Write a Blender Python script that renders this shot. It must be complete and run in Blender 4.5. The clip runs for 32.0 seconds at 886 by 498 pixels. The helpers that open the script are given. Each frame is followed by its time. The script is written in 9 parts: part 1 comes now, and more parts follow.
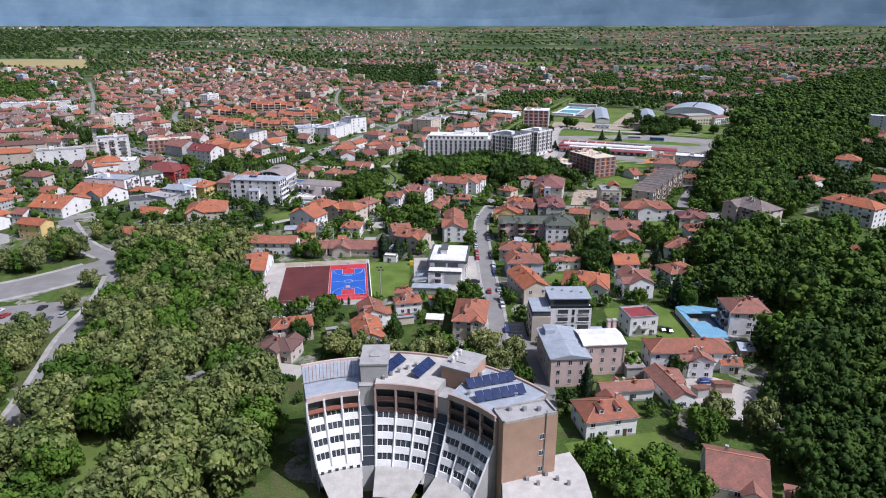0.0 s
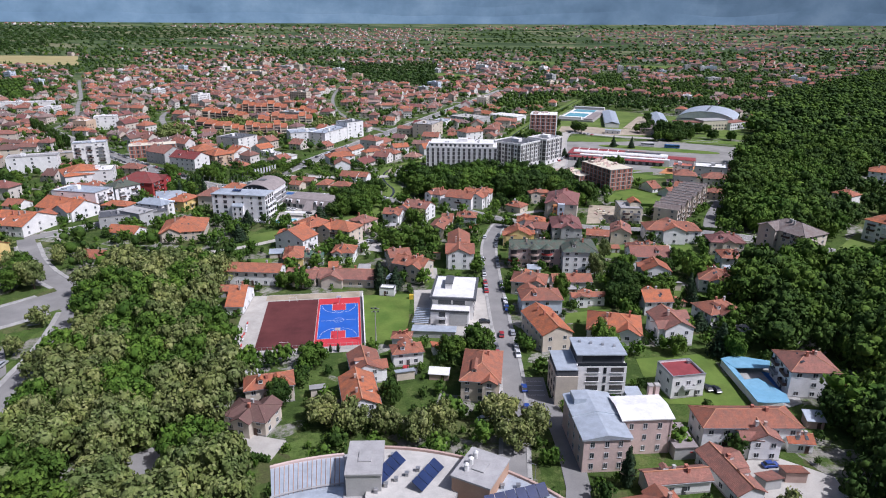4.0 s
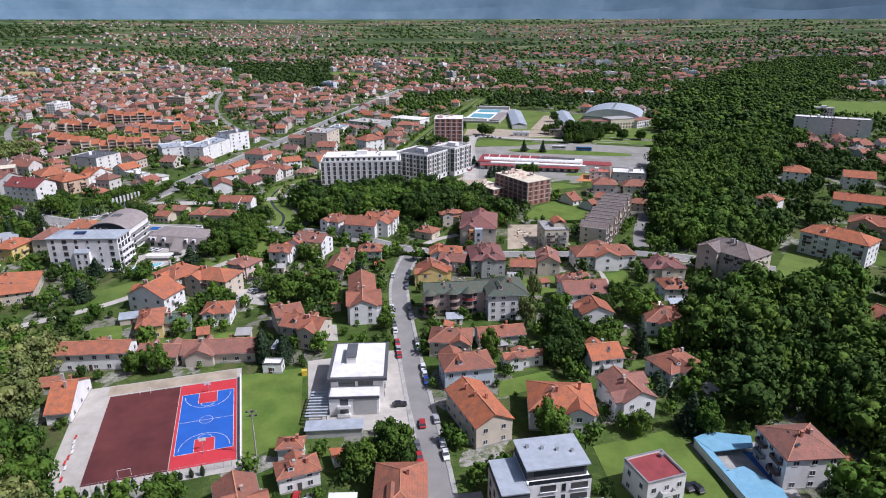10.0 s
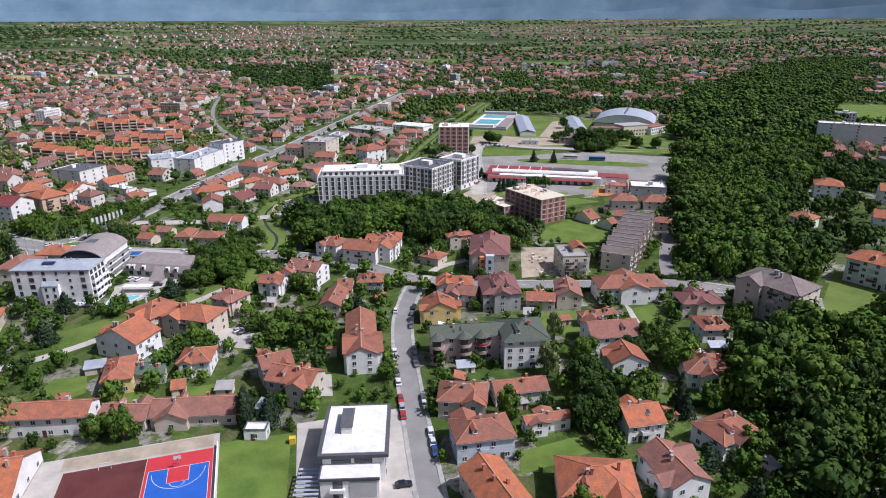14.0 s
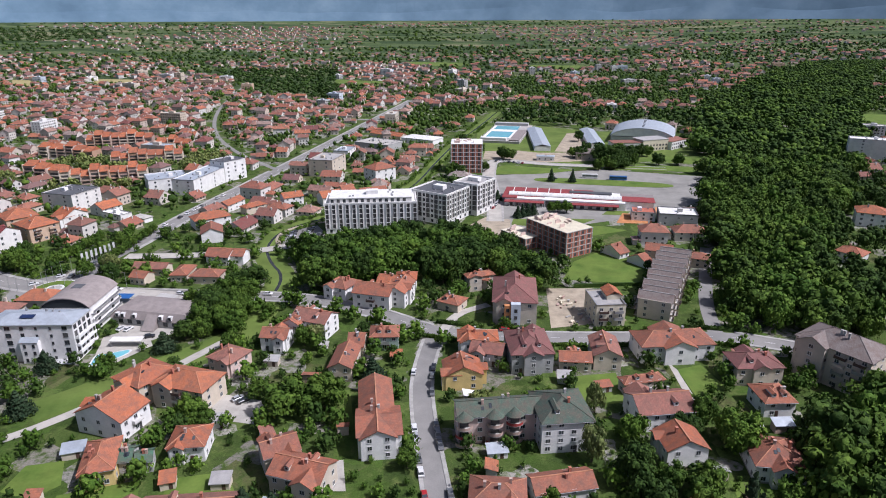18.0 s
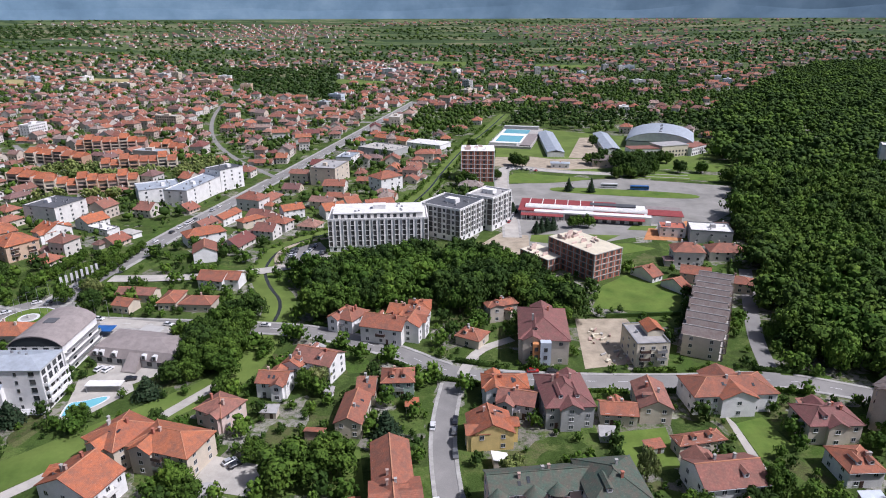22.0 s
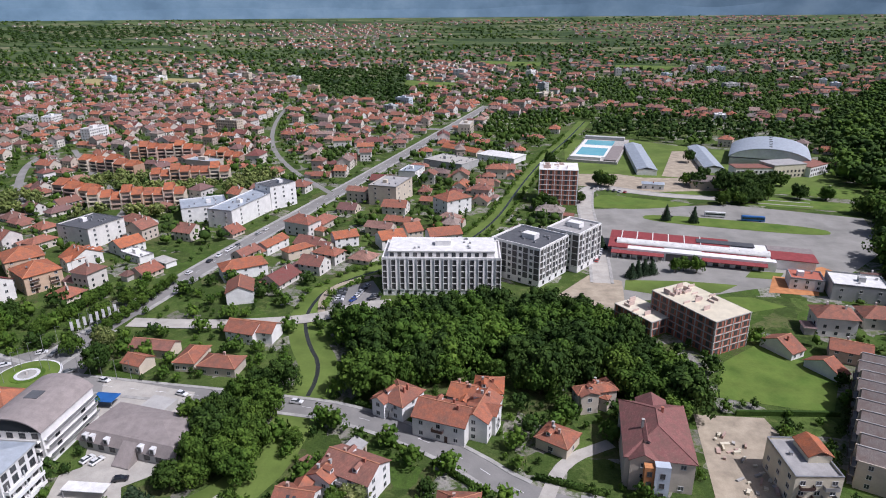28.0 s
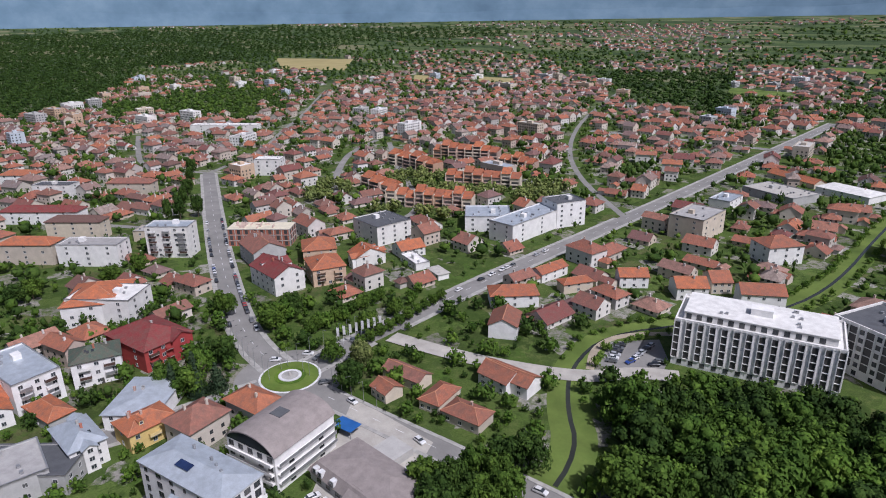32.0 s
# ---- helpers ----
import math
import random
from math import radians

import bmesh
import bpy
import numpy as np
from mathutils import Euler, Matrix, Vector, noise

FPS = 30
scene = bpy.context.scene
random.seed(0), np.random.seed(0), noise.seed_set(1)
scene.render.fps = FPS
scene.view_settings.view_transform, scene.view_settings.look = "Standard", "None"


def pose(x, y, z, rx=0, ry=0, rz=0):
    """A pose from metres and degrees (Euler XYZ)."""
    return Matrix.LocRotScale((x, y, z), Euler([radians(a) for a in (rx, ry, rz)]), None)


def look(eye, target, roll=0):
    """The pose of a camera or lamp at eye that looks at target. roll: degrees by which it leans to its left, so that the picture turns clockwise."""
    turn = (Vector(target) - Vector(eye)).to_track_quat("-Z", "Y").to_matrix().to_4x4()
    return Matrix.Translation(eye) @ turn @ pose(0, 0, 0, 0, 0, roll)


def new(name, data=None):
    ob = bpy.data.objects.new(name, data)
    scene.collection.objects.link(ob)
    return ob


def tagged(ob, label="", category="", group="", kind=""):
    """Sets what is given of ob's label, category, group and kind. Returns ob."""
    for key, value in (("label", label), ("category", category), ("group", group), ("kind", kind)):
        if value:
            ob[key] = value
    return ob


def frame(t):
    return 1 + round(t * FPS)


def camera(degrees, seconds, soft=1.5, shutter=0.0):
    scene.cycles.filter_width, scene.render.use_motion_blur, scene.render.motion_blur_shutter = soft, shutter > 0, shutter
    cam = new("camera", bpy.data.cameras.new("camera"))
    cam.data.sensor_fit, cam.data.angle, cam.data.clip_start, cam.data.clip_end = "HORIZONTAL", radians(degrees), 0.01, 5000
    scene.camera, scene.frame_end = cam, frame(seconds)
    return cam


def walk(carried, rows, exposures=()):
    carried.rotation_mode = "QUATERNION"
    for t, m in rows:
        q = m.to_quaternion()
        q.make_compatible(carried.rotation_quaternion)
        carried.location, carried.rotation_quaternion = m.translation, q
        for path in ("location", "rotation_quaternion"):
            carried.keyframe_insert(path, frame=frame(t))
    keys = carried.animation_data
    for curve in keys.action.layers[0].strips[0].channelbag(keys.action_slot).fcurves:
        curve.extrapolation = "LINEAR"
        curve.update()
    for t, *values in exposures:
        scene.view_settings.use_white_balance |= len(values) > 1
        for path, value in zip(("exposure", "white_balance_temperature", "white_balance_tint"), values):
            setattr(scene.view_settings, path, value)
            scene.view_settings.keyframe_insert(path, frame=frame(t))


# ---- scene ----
# ---- camera: a drone gliding forward over the town, turning left at the end ----
cam = camera(69.89, 32.0, soft=1.0)
PATH = (
    (0, -0.00, -0.00, 102.72, 0.03, -19.24, -0.04),
    (0.5, 0.00, 4.92, 102.73, 0.04, -19.21, -0.06),
    (1, -0.12, 9.83, 102.77, 0.01, -19.21, -0.05),
    (1.5, -0.36, 14.67, 102.84, 0.06, -19.20, -0.03),
    (2, -0.70, 19.42, 102.95, 0.02, -19.20, 0.00),
    (2.5, -1.12, 24.11, 103.08, -0.00, -19.23, 0.05),
    (3, -1.59, 28.81, 103.28, -0.01, -19.28, 0.14),
    (3.5, -2.09, 33.51, 103.52, -0.05, -19.34, 0.24),
    (5.5, -2.99, 52.57, 105.25, -2.06, -19.84, 0.08),
    (6, -3.19, 57.20, 105.30, -7.38, -19.81, 0.06),
    (6.5, -3.12, 61.86, 105.32, -8.88, -19.79, 0.09),
    (7, -2.73, 66.49, 105.34, -9.01, -19.80, 0.12),
    (7.5, -2.16, 71.00, 105.40, -8.99, -19.80, 0.13),
    (8, -1.50, 75.36, 105.49, -8.98, -19.81, 0.12),
    (8.5, -0.74, 79.63, 105.57, -8.95, -19.82, 0.09),
    (9, 0.09, 83.89, 105.60, -8.93, -19.83, 0.05),
    (9.5, 0.90, 88.16, 105.59, -8.89, -19.83, 0.00),
    (10, 1.56, 92.42, 105.61, -8.90, -19.83, -0.04),
    (10.5, 2.08, 96.61, 105.70, -8.88, -19.84, -0.06),
    (11, 2.51, 100.66, 105.80, -8.86, -19.85, -0.05),
    (11.5, 2.84, 104.54, 105.85, -8.87, -19.85, -0.05),
    (12, 3.11, 108.29, 105.84, -8.86, -19.83, -0.08),
    (12.5, 3.39, 112.06, 105.84, -8.85, -19.81, -0.12),
    (13, 3.68, 115.89, 106.07, -8.80, -19.82, -0.15),
    (13.5, 3.98, 119.79, 106.65, -8.75, -19.82, -0.20),
    (14, 4.21, 123.72, 107.62, -8.65, -19.80, -0.24),
    (14.5, 4.33, 127.71, 108.87, -8.61, -19.77, -0.27),
    (16.5, 3.80, 143.88, 115.22, -8.37, -19.84, -0.32),
    (17, 3.20, 147.82, 116.17, -8.36, -19.85, -0.27),
    (17.5, 2.52, 151.79, 116.70, -8.36, -19.86, -0.25),
    (18, 1.89, 155.79, 116.92, -8.35, -19.88, -0.25),
    (18.5, 1.35, 159.84, 117.02, -8.33, -19.90, -0.25),
    (19, 0.93, 163.88, 117.12, -8.35, -19.91, -0.25),
    (19.5, 0.62, 167.86, 117.27, -8.32, -19.92, -0.27),
    (20, 0.38, 171.85, 117.34, -8.30, -19.92, -0.27),
    (20.5, 0.11, 175.92, 117.29, -8.31, -19.93, -0.25),
    (21, -0.23, 179.98, 117.24, -8.31, -19.94, -0.21),
    (21.5, -0.55, 184.00, 117.37, -8.36, -19.98, -0.18),
    (22, -0.62, 188.10, 117.65, -8.35, -20.03, -0.18),
    (22.5, -0.44, 192.44, 117.85, -8.30, -20.06, -0.22),
    (23, -0.23, 197.12, 117.83, -8.28, -20.07, -0.27),
    (23.5, -0.14, 202.11, 117.69, -8.32, -20.08, -0.30),
    (24, -0.20, 207.19, 117.61, -8.37, -20.07, -0.28),
    (24.5, -0.26, 212.16, 117.67, -8.40, -20.07, -0.27),
    (26.5, 1.86, 232.36, 118.13, -8.32, -20.09, -0.33),
    (27, 2.46, 237.63, 118.16, -6.52, -20.10, -0.39),
    (27.5, 3.04, 243.04, 118.24, -2.45, -20.11, -0.44),
    (28, 3.38, 248.53, 118.39, -2.07, -20.14, -0.46),
    (28.5, 3.37, 254.04, 118.54, -1.54, -20.16, -0.49),
    (29, 3.03, 259.57, 118.63, 0.30, -20.17, -0.51),
    (29.5, 2.53, 265.20, 118.65, 3.64, -20.15, -0.53),
    (30, 1.88, 270.97, 118.67, 7.30, -20.11, -0.57),
    (30.5, 1.02, 276.74, 118.72, 11.61, -20.05, -0.64),
    (31, -0.19, 282.37, 118.80, 15.73, -19.98, -0.73),
    (31.5, -1.75, 287.72, 118.91, 20.04, -19.90, -0.83),
    (32, -3.61, 292.80, 119.05, 24.79, -19.82, -0.93),
)


def aim(x, y, z, yaw, pitch, roll):
    return pose(x, y, z, 90 + pitch, 0, yaw) @ pose(0, 0, 0, 0, 0, roll)


walk(cam, [(row[0], aim(*row[1:])) for row in PATH], [(0, -0.08, 5640, 19), (20, -0.06, 5780, 19), (27, -0.14, 5780, 19), (32, -0.38, 5780, 19)])

# ---- world and sun: midday, sun high on the right ----
SUN_FROM = Vector((0.95, -0.45, 1.42)).normalized()
world = bpy.data.worlds.new("sky")
scene.world = world
world.use_nodes = True
wn = world.node_tree.nodes
sky = wn.new("ShaderNodeTexSky")
sky.sky_type, sky.sun_disc = "NISHITA", False
sky.sun_elevation = math.asin(SUN_FROM.z)
sky.sun_rotation = math.atan2(SUN_FROM.x, SUN_FROM.y)
sky.air_density, sky.dust_density, sky.ozone_density = 1.0, 4.5, 1.0
wn["Background"].inputs[1].default_value = 0.080
world.node_tree.links.new(sky.outputs[0], wn["Background"].inputs[0])
sun_data = bpy.data.lights.new("sun", "SUN")
sun_data.energy, sun_data.angle, sun_data.color = 5.0, radians(0.53), (1.0, 0.96, 0.90)
sun = new("sun", sun_data)
sun.matrix_world = look(SUN_FROM * 100, (0, 0, 0))

# ---- materials ----
def node_mat(name, rough=0.8, metal=0.0):
    m = bpy.data.materials.new(name)
    m.use_nodes = True
    b = m.node_tree.nodes["Principled BSDF"]
    b.inputs["Roughness"].default_value, b.inputs["Metallic"].default_value = rough, metal
    return m, m.node_tree.nodes, m.node_tree.links, b


def link_ramp(nodes, links, source, colours):
    ramp = nodes.new("ShaderNodeValToRGB")
    e = ramp.color_ramp.elements
    while len(e) < len(colours):
        e.new(0.5)
    for n, c in enumerate(colours):
        e[n].position = n / max(1, len(colours) - 1)
        e[n].color = (*c, 1)
    links.new(source, ramp.inputs[0])
    return ramp.outputs[0]


def mix(nodes, links, kind, fac, a, b):
    n = nodes.new("ShaderNodeMix")
    n.data_type, n.blend_type = "RGBA", kind
    for k, v in ((0, fac), (6, a), (7, b)):
        if isinstance(v, (int, float)):
            n.inputs[k].default_value = v
        elif isinstance(v, tuple):
            n.inputs[k].default_value = (*v, 1)
        else:
            links.new(v, n.inputs[k])
    return n.outputs[2]


def noise_of(nodes, links, coord, scale, detail=4.0, rough=0.6):
    n = nodes.new("ShaderNodeTexNoise")
    n.inputs["Scale"].default_value, n.inputs["Detail"].default_value, n.inputs["Roughness"].default_value = scale, detail, rough
    links.new(coord, n.inputs["Vector"])
    return n.outputs[0]


def stretch(nodes, links, value, lo, hi):
    n = nodes.new("ShaderNodeMapRange")
    n.inputs[1].default_value, n.inputs[2].default_value = lo, hi
    links.new(value, n.inputs[0])
    return n.outputs[0]


def bump_from(nodes, links, b, value, strength, distance):
    n = nodes.new("ShaderNodeBump")
    n.inputs["Strength"].default_value, n.inputs["Distance"].default_value = strength, distance
    links.new(value, n.inputs["Height"])
    links.new(n.outputs[0], b.inputs["Normal"])


def surface(name, colours, rough=0.85, metal=0.0, coarse=0.25, fine=3.0, vary="object", stain=(0.55, 1.0), bump=0.3, spread=0.35):
    """A worn surface: a tone for each object or island, stains and grain."""
    m, nodes, links, b = node_mat(name, rough, metal)
    co = nodes.new("ShaderNodeNewGeometry").outputs["Position"]
    if vary == "object":
        pick = nodes.new("ShaderNodeObjectInfo").outputs["Random"]
    elif vary == "island":
        pick = nodes.new("ShaderNodeNewGeometry").outputs["Random Per Island"]
    else:
        pick = stretch(nodes, links, noise_of(nodes, links, co, coarse * 0.4), 0.3, 0.7)
    base = link_ramp(nodes, links, pick, colours)
    big = stretch(nodes, links, noise_of(nodes, links, co, coarse, 5.0), 0.35, 0.65)
    small = stretch(nodes, links, noise_of(nodes, links, co, fine, 3.0), 0.3, 0.7)
    tone = link_ramp(nodes, links, big, [(stain[0],) * 3, (stain[1],) * 3])
    base = mix(nodes, links, "MULTIPLY", spread * 2 if spread < 0.5 else 1.0, base, tone)
    tone2 = link_ramp(nodes, links, small, [(0.82,) * 3, (1.0,) * 3])
    base = mix(nodes, links, "MULTIPLY", 0.6, base, tone2)
    if rough > 0.7:
        b.inputs["Specular IOR Level"].default_value = 0.2
    links.new(base, b.inputs["Base Color"])
    if bump:
        bump_from(nodes, links, b, small, bump, 0.05)
    return m


def roof_tiles(name, colours, vary="object"):
    """Clay tiles: courses by height, columns, weathering."""
    m, nodes, links, b = node_mat(name, 0.75)
    geo = nodes.new("ShaderNodeNewGeometry")
    co = geo.outputs["Position"]
    pick = nodes.new("ShaderNodeObjectInfo").outputs["Random"] if vary == "object" else geo.outputs["Random Per Island"]
    base = link_ramp(nodes, links, pick, colours)
    wave = nodes.new("ShaderNodeTexWave")
    wave.wave_type, wave.bands_direction, wave.wave_profile = "BANDS", "Z", "SAW"
    wave.inputs["Scale"].default_value, wave.inputs["Distortion"].default_value = 2.0, 0.6
    wave.inputs["Detail"].default_value = 2.0
    links.new(co, wave.inputs["Vector"])
    course = wave.outputs["Fac"]
    vor = nodes.new("ShaderNodeTexVoronoi")
    vor.inputs["Scale"].default_value = 2.6
    links.new(co, vor.inputs["Vector"])
    bw = nodes.new("ShaderNodeRGBToBW")
    links.new(vor.outputs["Color"], bw.inputs[0])
    tile = link_ramp(nodes, links, bw.outputs[0], [(0.78,) * 3, (1.12,) * 3])
    base = mix(nodes, links, "MULTIPLY", 0.8, base, tile)
    base = mix(nodes, links, "MULTIPLY", 0.5, base, link_ramp(nodes, links, course, [(0.7,) * 3, (1.05,) * 3]))
    stain = stretch(nodes, links, noise_of(nodes, links, co, 0.45, 6.0, 0.65), 0.38, 0.7)
    base = mix(nodes, links, "MIX", link_ramp(nodes, links, stain, [(0.0,) * 3, (0.72,) * 3]), base, (0.14, 0.092, 0.075))
    lichen = stretch(nodes, links, noise_of(nodes, links, co, 2.2, 4.0), 0.58, 0.8)
    base = mix(nodes, links, "MIX", link_ramp(nodes, links, lichen, [(0.0,) * 3, (0.30,) * 3]), base, (0.42, 0.33, 0.25))
    b.inputs["Specular IOR Level"].default_value = 0.15
    links.new(base, b.inputs["Base Color"])
    bump_from(nodes, links, b, course, 0.6, 0.08)
    return m


def leaf_mat(name, colours, tint):
    m, nodes, links, b = node_mat(name, 0.75)
    geo, info = nodes.new("ShaderNodeNewGeometry"), nodes.new("ShaderNodeObjectInfo")
    base = link_ramp(nodes, links, geo.outputs["Random Per Island"], colours)
    whole = link_ramp(nodes, links, info.outputs["Random"], tint)
    base = mix(nodes, links, "MULTIPLY", 1.0, base, whole)
    patch = stretch(nodes, links, noise_of(nodes, links, geo.outputs["Position"], 0.11, 2.0), 0.3, 0.7)
    base = mix(nodes, links, "MULTIPLY", 1.0, base, link_ramp(nodes, links, patch, [(0.58, 0.66, 0.60), (0.95, 0.95, 0.9), (1.32, 1.22, 1.08)]))
    grain = stretch(nodes, links, noise_of(nodes, links, geo.outputs["Position"], 1.3, 4.0, 0.7), 0.32, 0.68)
    base = mix(nodes, links, "MULTIPLY", 1.0, base, link_ramp(nodes, links, grain, [(0.70, 0.73, 0.70), (0.97, 0.97, 0.96), (1.2, 1.18, 1.1)]))
    links.new(base, b.inputs["Base Color"])
    bump_from(nodes, links, b, grain, 0.45, 0.4)
    b.inputs["Specular IOR Level"].default_value = 0.12
    return m


WALLS = {
    "tan": [(0.44, 0.285, 0.20), (0.48, 0.32, 0.23)],
    "ochre": [(0.56, 0.40, 0.28), (0.60, 0.45, 0.33)],
    "white": [(0.80, 0.79, 0.77), (0.84, 0.83, 0.82), (0.76, 0.745, 0.71)],
    "beige": [(0.58, 0.50, 0.40), (0.66, 0.58, 0.47), (0.52, 0.46, 0.39)],
    "yellow": [(0.70, 0.52, 0.20), (0.74, 0.58, 0.28)],
    "grey": [(0.42, 0.42, 0.41), (0.50, 0.50, 0.49)],
    "pink": [(0.62, 0.47, 0.42), (0.68, 0.54, 0.48)],
    "green": [(0.36, 0.46, 0.40), (0.40, 0.50, 0.44)],
    "blue": [(0.52, 0.58, 0.64), (0.56, 0.62, 0.68)],
    "lilac": [(0.58, 0.55, 0.58), (0.62, 0.59, 0.62)],
    "brick": [(0.46, 0.33, 0.28), (0.50, 0.37, 0.31)],
    "redbrick": [(0.42, 0.16, 0.11), (0.46, 0.19, 0.13)],
    "red": [(0.34, 0.05, 0.05), (0.38, 0.07, 0.06)],
    "stone": [(0.66, 0.60, 0.46), (0.70, 0.64, 0.50)],
    "concrete": [(0.40, 0.39, 0.37), (0.47, 0.46, 0.44)],
}
ROOFS = {
    "orange": [(0.46, 0.138, 0.058), (0.37, 0.125, 0.068), (0.52, 0.168, 0.074), (0.42, 0.15, 0.078)],
    "rust": [(0.35, 0.128, 0.078), (0.41, 0.150, 0.086), (0.29, 0.118, 0.080)],
    "brown": [(0.30, 0.13, 0.10), (0.34, 0.16, 0.12)],
    "darkbrown": [(0.15, 0.085, 0.075), (0.18, 0.10, 0.085)],
    "maroon": [(0.225, 0.098, 0.092), (0.26, 0.115, 0.105)],
    "red": [(0.20, 0.038, 0.042), (0.24, 0.05, 0.05)],
    "greyred": [(0.20, 0.178, 0.168), (0.24, 0.21, 0.195)],
    "moss": [(0.075, 0.115, 0.09), (0.09, 0.13, 0.10)],
    "green": [(0.07, 0.15, 0.10), (0.08, 0.17, 0.12)],
}
FLATS = {
    "pale": [(0.46, 0.44, 0.40), (0.54, 0.52, 0.48)],
    "white": [(0.74, 0.73, 0.70), (0.80, 0.79, 0.76)],
    "metal": [(0.50, 0.55, 0.60), (0.56, 0.61, 0.66)],
    "grey": [(0.36, 0.35, 0.34), (0.42, 0.41, 0.40)],
    "dark": [(0.09, 0.095, 0.105), (0.12, 0.125, 0.135)],
    "red": [(0.26, 0.055, 0.060), (0.30, 0.070, 0.070)],
    "weathered": [(0.27, 0.235, 0.225), (0.32, 0.28, 0.265)],
    "clay": [(0.45, 0.15, 0.10), (0.50, 0.18, 0.12)],
}
WALL = {k: surface("plaster_" + k, c, 0.9, coarse=0.3, stain=(0.78, 1.0), bump=0.15) for k, c in WALLS.items()}
ROOF = {k: roof_tiles("tiles_" + k, c) for k, c in ROOFS.items()}
FLAT = {k: surface("roof_" + k, c, 0.45 if k == "metal" else 0.8, 0.35 if k == "metal" else 0.0, coarse=0.4, stain=(0.7, 1.0)) for k, c in FLATS.items()}
M_FARWALL = surface("plaster_mixed", [(0.66, 0.64, 0.61), (0.58, 0.49, 0.40), (0.74, 0.72, 0.69), (0.46, 0.43, 0.40), (0.62, 0.56, 0.48), (0.52, 0.42, 0.36)], 0.9, vary="island", stain=(0.8, 1.0), bump=0)
M_FARROOF = roof_tiles("tiles_mixed", [(0.42, 0.14, 0.078), (0.28, 0.115, 0.085), (0.46, 0.165, 0.085), (0.31, 0.14, 0.105), (0.15, 0.085, 0.075), (0.36, 0.15, 0.10), (0.24, 0.215, 0.205), (0.20, 0.065, 0.06), (0.29, 0.13, 0.10), (0.42, 0.15, 0.085), (0.33, 0.29, 0.26)], "island")
M_ASPHALT = surface("asphalt", [(0.22, 0.215, 0.205), (0.29, 0.28, 0.265)], 0.92, vary="place", coarse=0.12, stain=(0.75, 1.0), bump=0.2)
M_YARD = surface("pale_paving", [(0.42, 0.40, 0.36), (0.50, 0.47, 0.42)], 0.92, vary="place", coarse=0.2, stain=(0.7, 1.0))
M_PLAZA = surface("worn_plaza_asphalt", [(0.225, 0.22, 0.20), (0.31, 0.30, 0.275), (0.255, 0.25, 0.23)], 0.92, vary="place", coarse=0.08, stain=(0.7, 1.0))
M_ROUGH = surface("rough_grass", [(0.085, 0.140, 0.026), (0.140, 0.195, 0.044), (0.105, 0.160, 0.032)], 0.95, vary="place", coarse=0.06, fine=0.8, stain=(0.6, 1.05), bump=0.5)
M_STUBBLE = surface("stubble", [(0.34, 0.29, 0.13), (0.38, 0.32, 0.15)], 0.95, vary="place", coarse=0.02, stain=(0.8, 1.0), bump=0)
M_PAVE = surface("pavement_slabs", [(0.38, 0.37, 0.35), (0.45, 0.44, 0.41)], 0.92, vary="place", coarse=0.3)
M_SAND = surface("sandy_ground", [(0.46, 0.39, 0.29), (0.40, 0.34, 0.26)], 0.95, vary="place", coarse=0.2)
M_LAWN = surface("lawn", [(0.078, 0.145, 0.022), (0.135, 0.195, 0.038), (0.095, 0.165, 0.028)], 0.95, vary="place", coarse=0.12, fine=1.2, stain=(0.65, 1.05), bump=0.5)
M_WATER = surface("canal_water", [(0.035, 0.04, 0.03), (0.05, 0.05, 0.04)], 0.25, vary="place", coarse=0.1, bump=0.1)
M_POOL = surface("pool_water", [(0.16, 0.48, 0.56), (0.22, 0.53, 0.60)], 0.1, vary="place", coarse=0.2, stain=(0.85, 1.0), bump=0.1)
M_BLUEDECK = surface("pale_blue_sheet", [(0.17, 0.38, 0.53), (0.22, 0.43, 0.57)], 0.5, vary="place", coarse=0.4, stain=(0.75, 1.0))
M_DARKCOURT = surface("dark_red_court", [(0.105, 0.032, 0.032), (0.145, 0.045, 0.042)], 0.9, vary="place", coarse=0.13, stain=(0.6, 1.0), bump=0.1)
M_BLUECOURT = surface("blue_court", [(0.022, 0.105, 0.44), (0.027, 0.125, 0.50)], 0.6, vary="place", coarse=0.3, stain=(0.85, 1.0), bump=0.05)
M_REDCOURT = surface("red_court", [(0.50, 0.036, 0.045), (0.56, 0.045, 0.055)], 0.6, vary="place", coarse=0.3, stain=(0.85, 1.0), bump=0.05)
M_LINE = surface("white_line_paint", [(0.72, 0.72, 0.72), (0.8, 0.8, 0.8)], 0.7, vary="place", bump=0)
M_FRAME = surface("window_frame", [(0.62, 0.62, 0.61), (0.72, 0.72, 0.71)], 0.6, bump=0)
# Dark frames; also stands for the shade in bays, loggias and openings.
M_DARKFRAME_SHADE = surface("dark_frame_and_shade", [(0.06, 0.06, 0.065), (0.09, 0.085, 0.08)], 0.5, bump=0)
M_GLASS, gn, gl, gb = node_mat("window_glass", 0.08)
gl.new(link_ramp(gn, gl, gn.new("ShaderNodeObjectInfo").outputs["Random"], [(0.02, 0.025, 0.03), (0.06, 0.07, 0.08), (0.03, 0.035, 0.04), (0.12, 0.12, 0.12)]), gb.inputs["Base Color"])
M_FARGLASS = surface("far_window_glass", [(0.03, 0.035, 0.04), (0.08, 0.085, 0.09)], 0.2, vary="island", bump=0)
M_SOLAR = surface("solar_panel", [(0.02, 0.035, 0.10), (0.03, 0.05, 0.13)], 0.15, vary="place", bump=0)
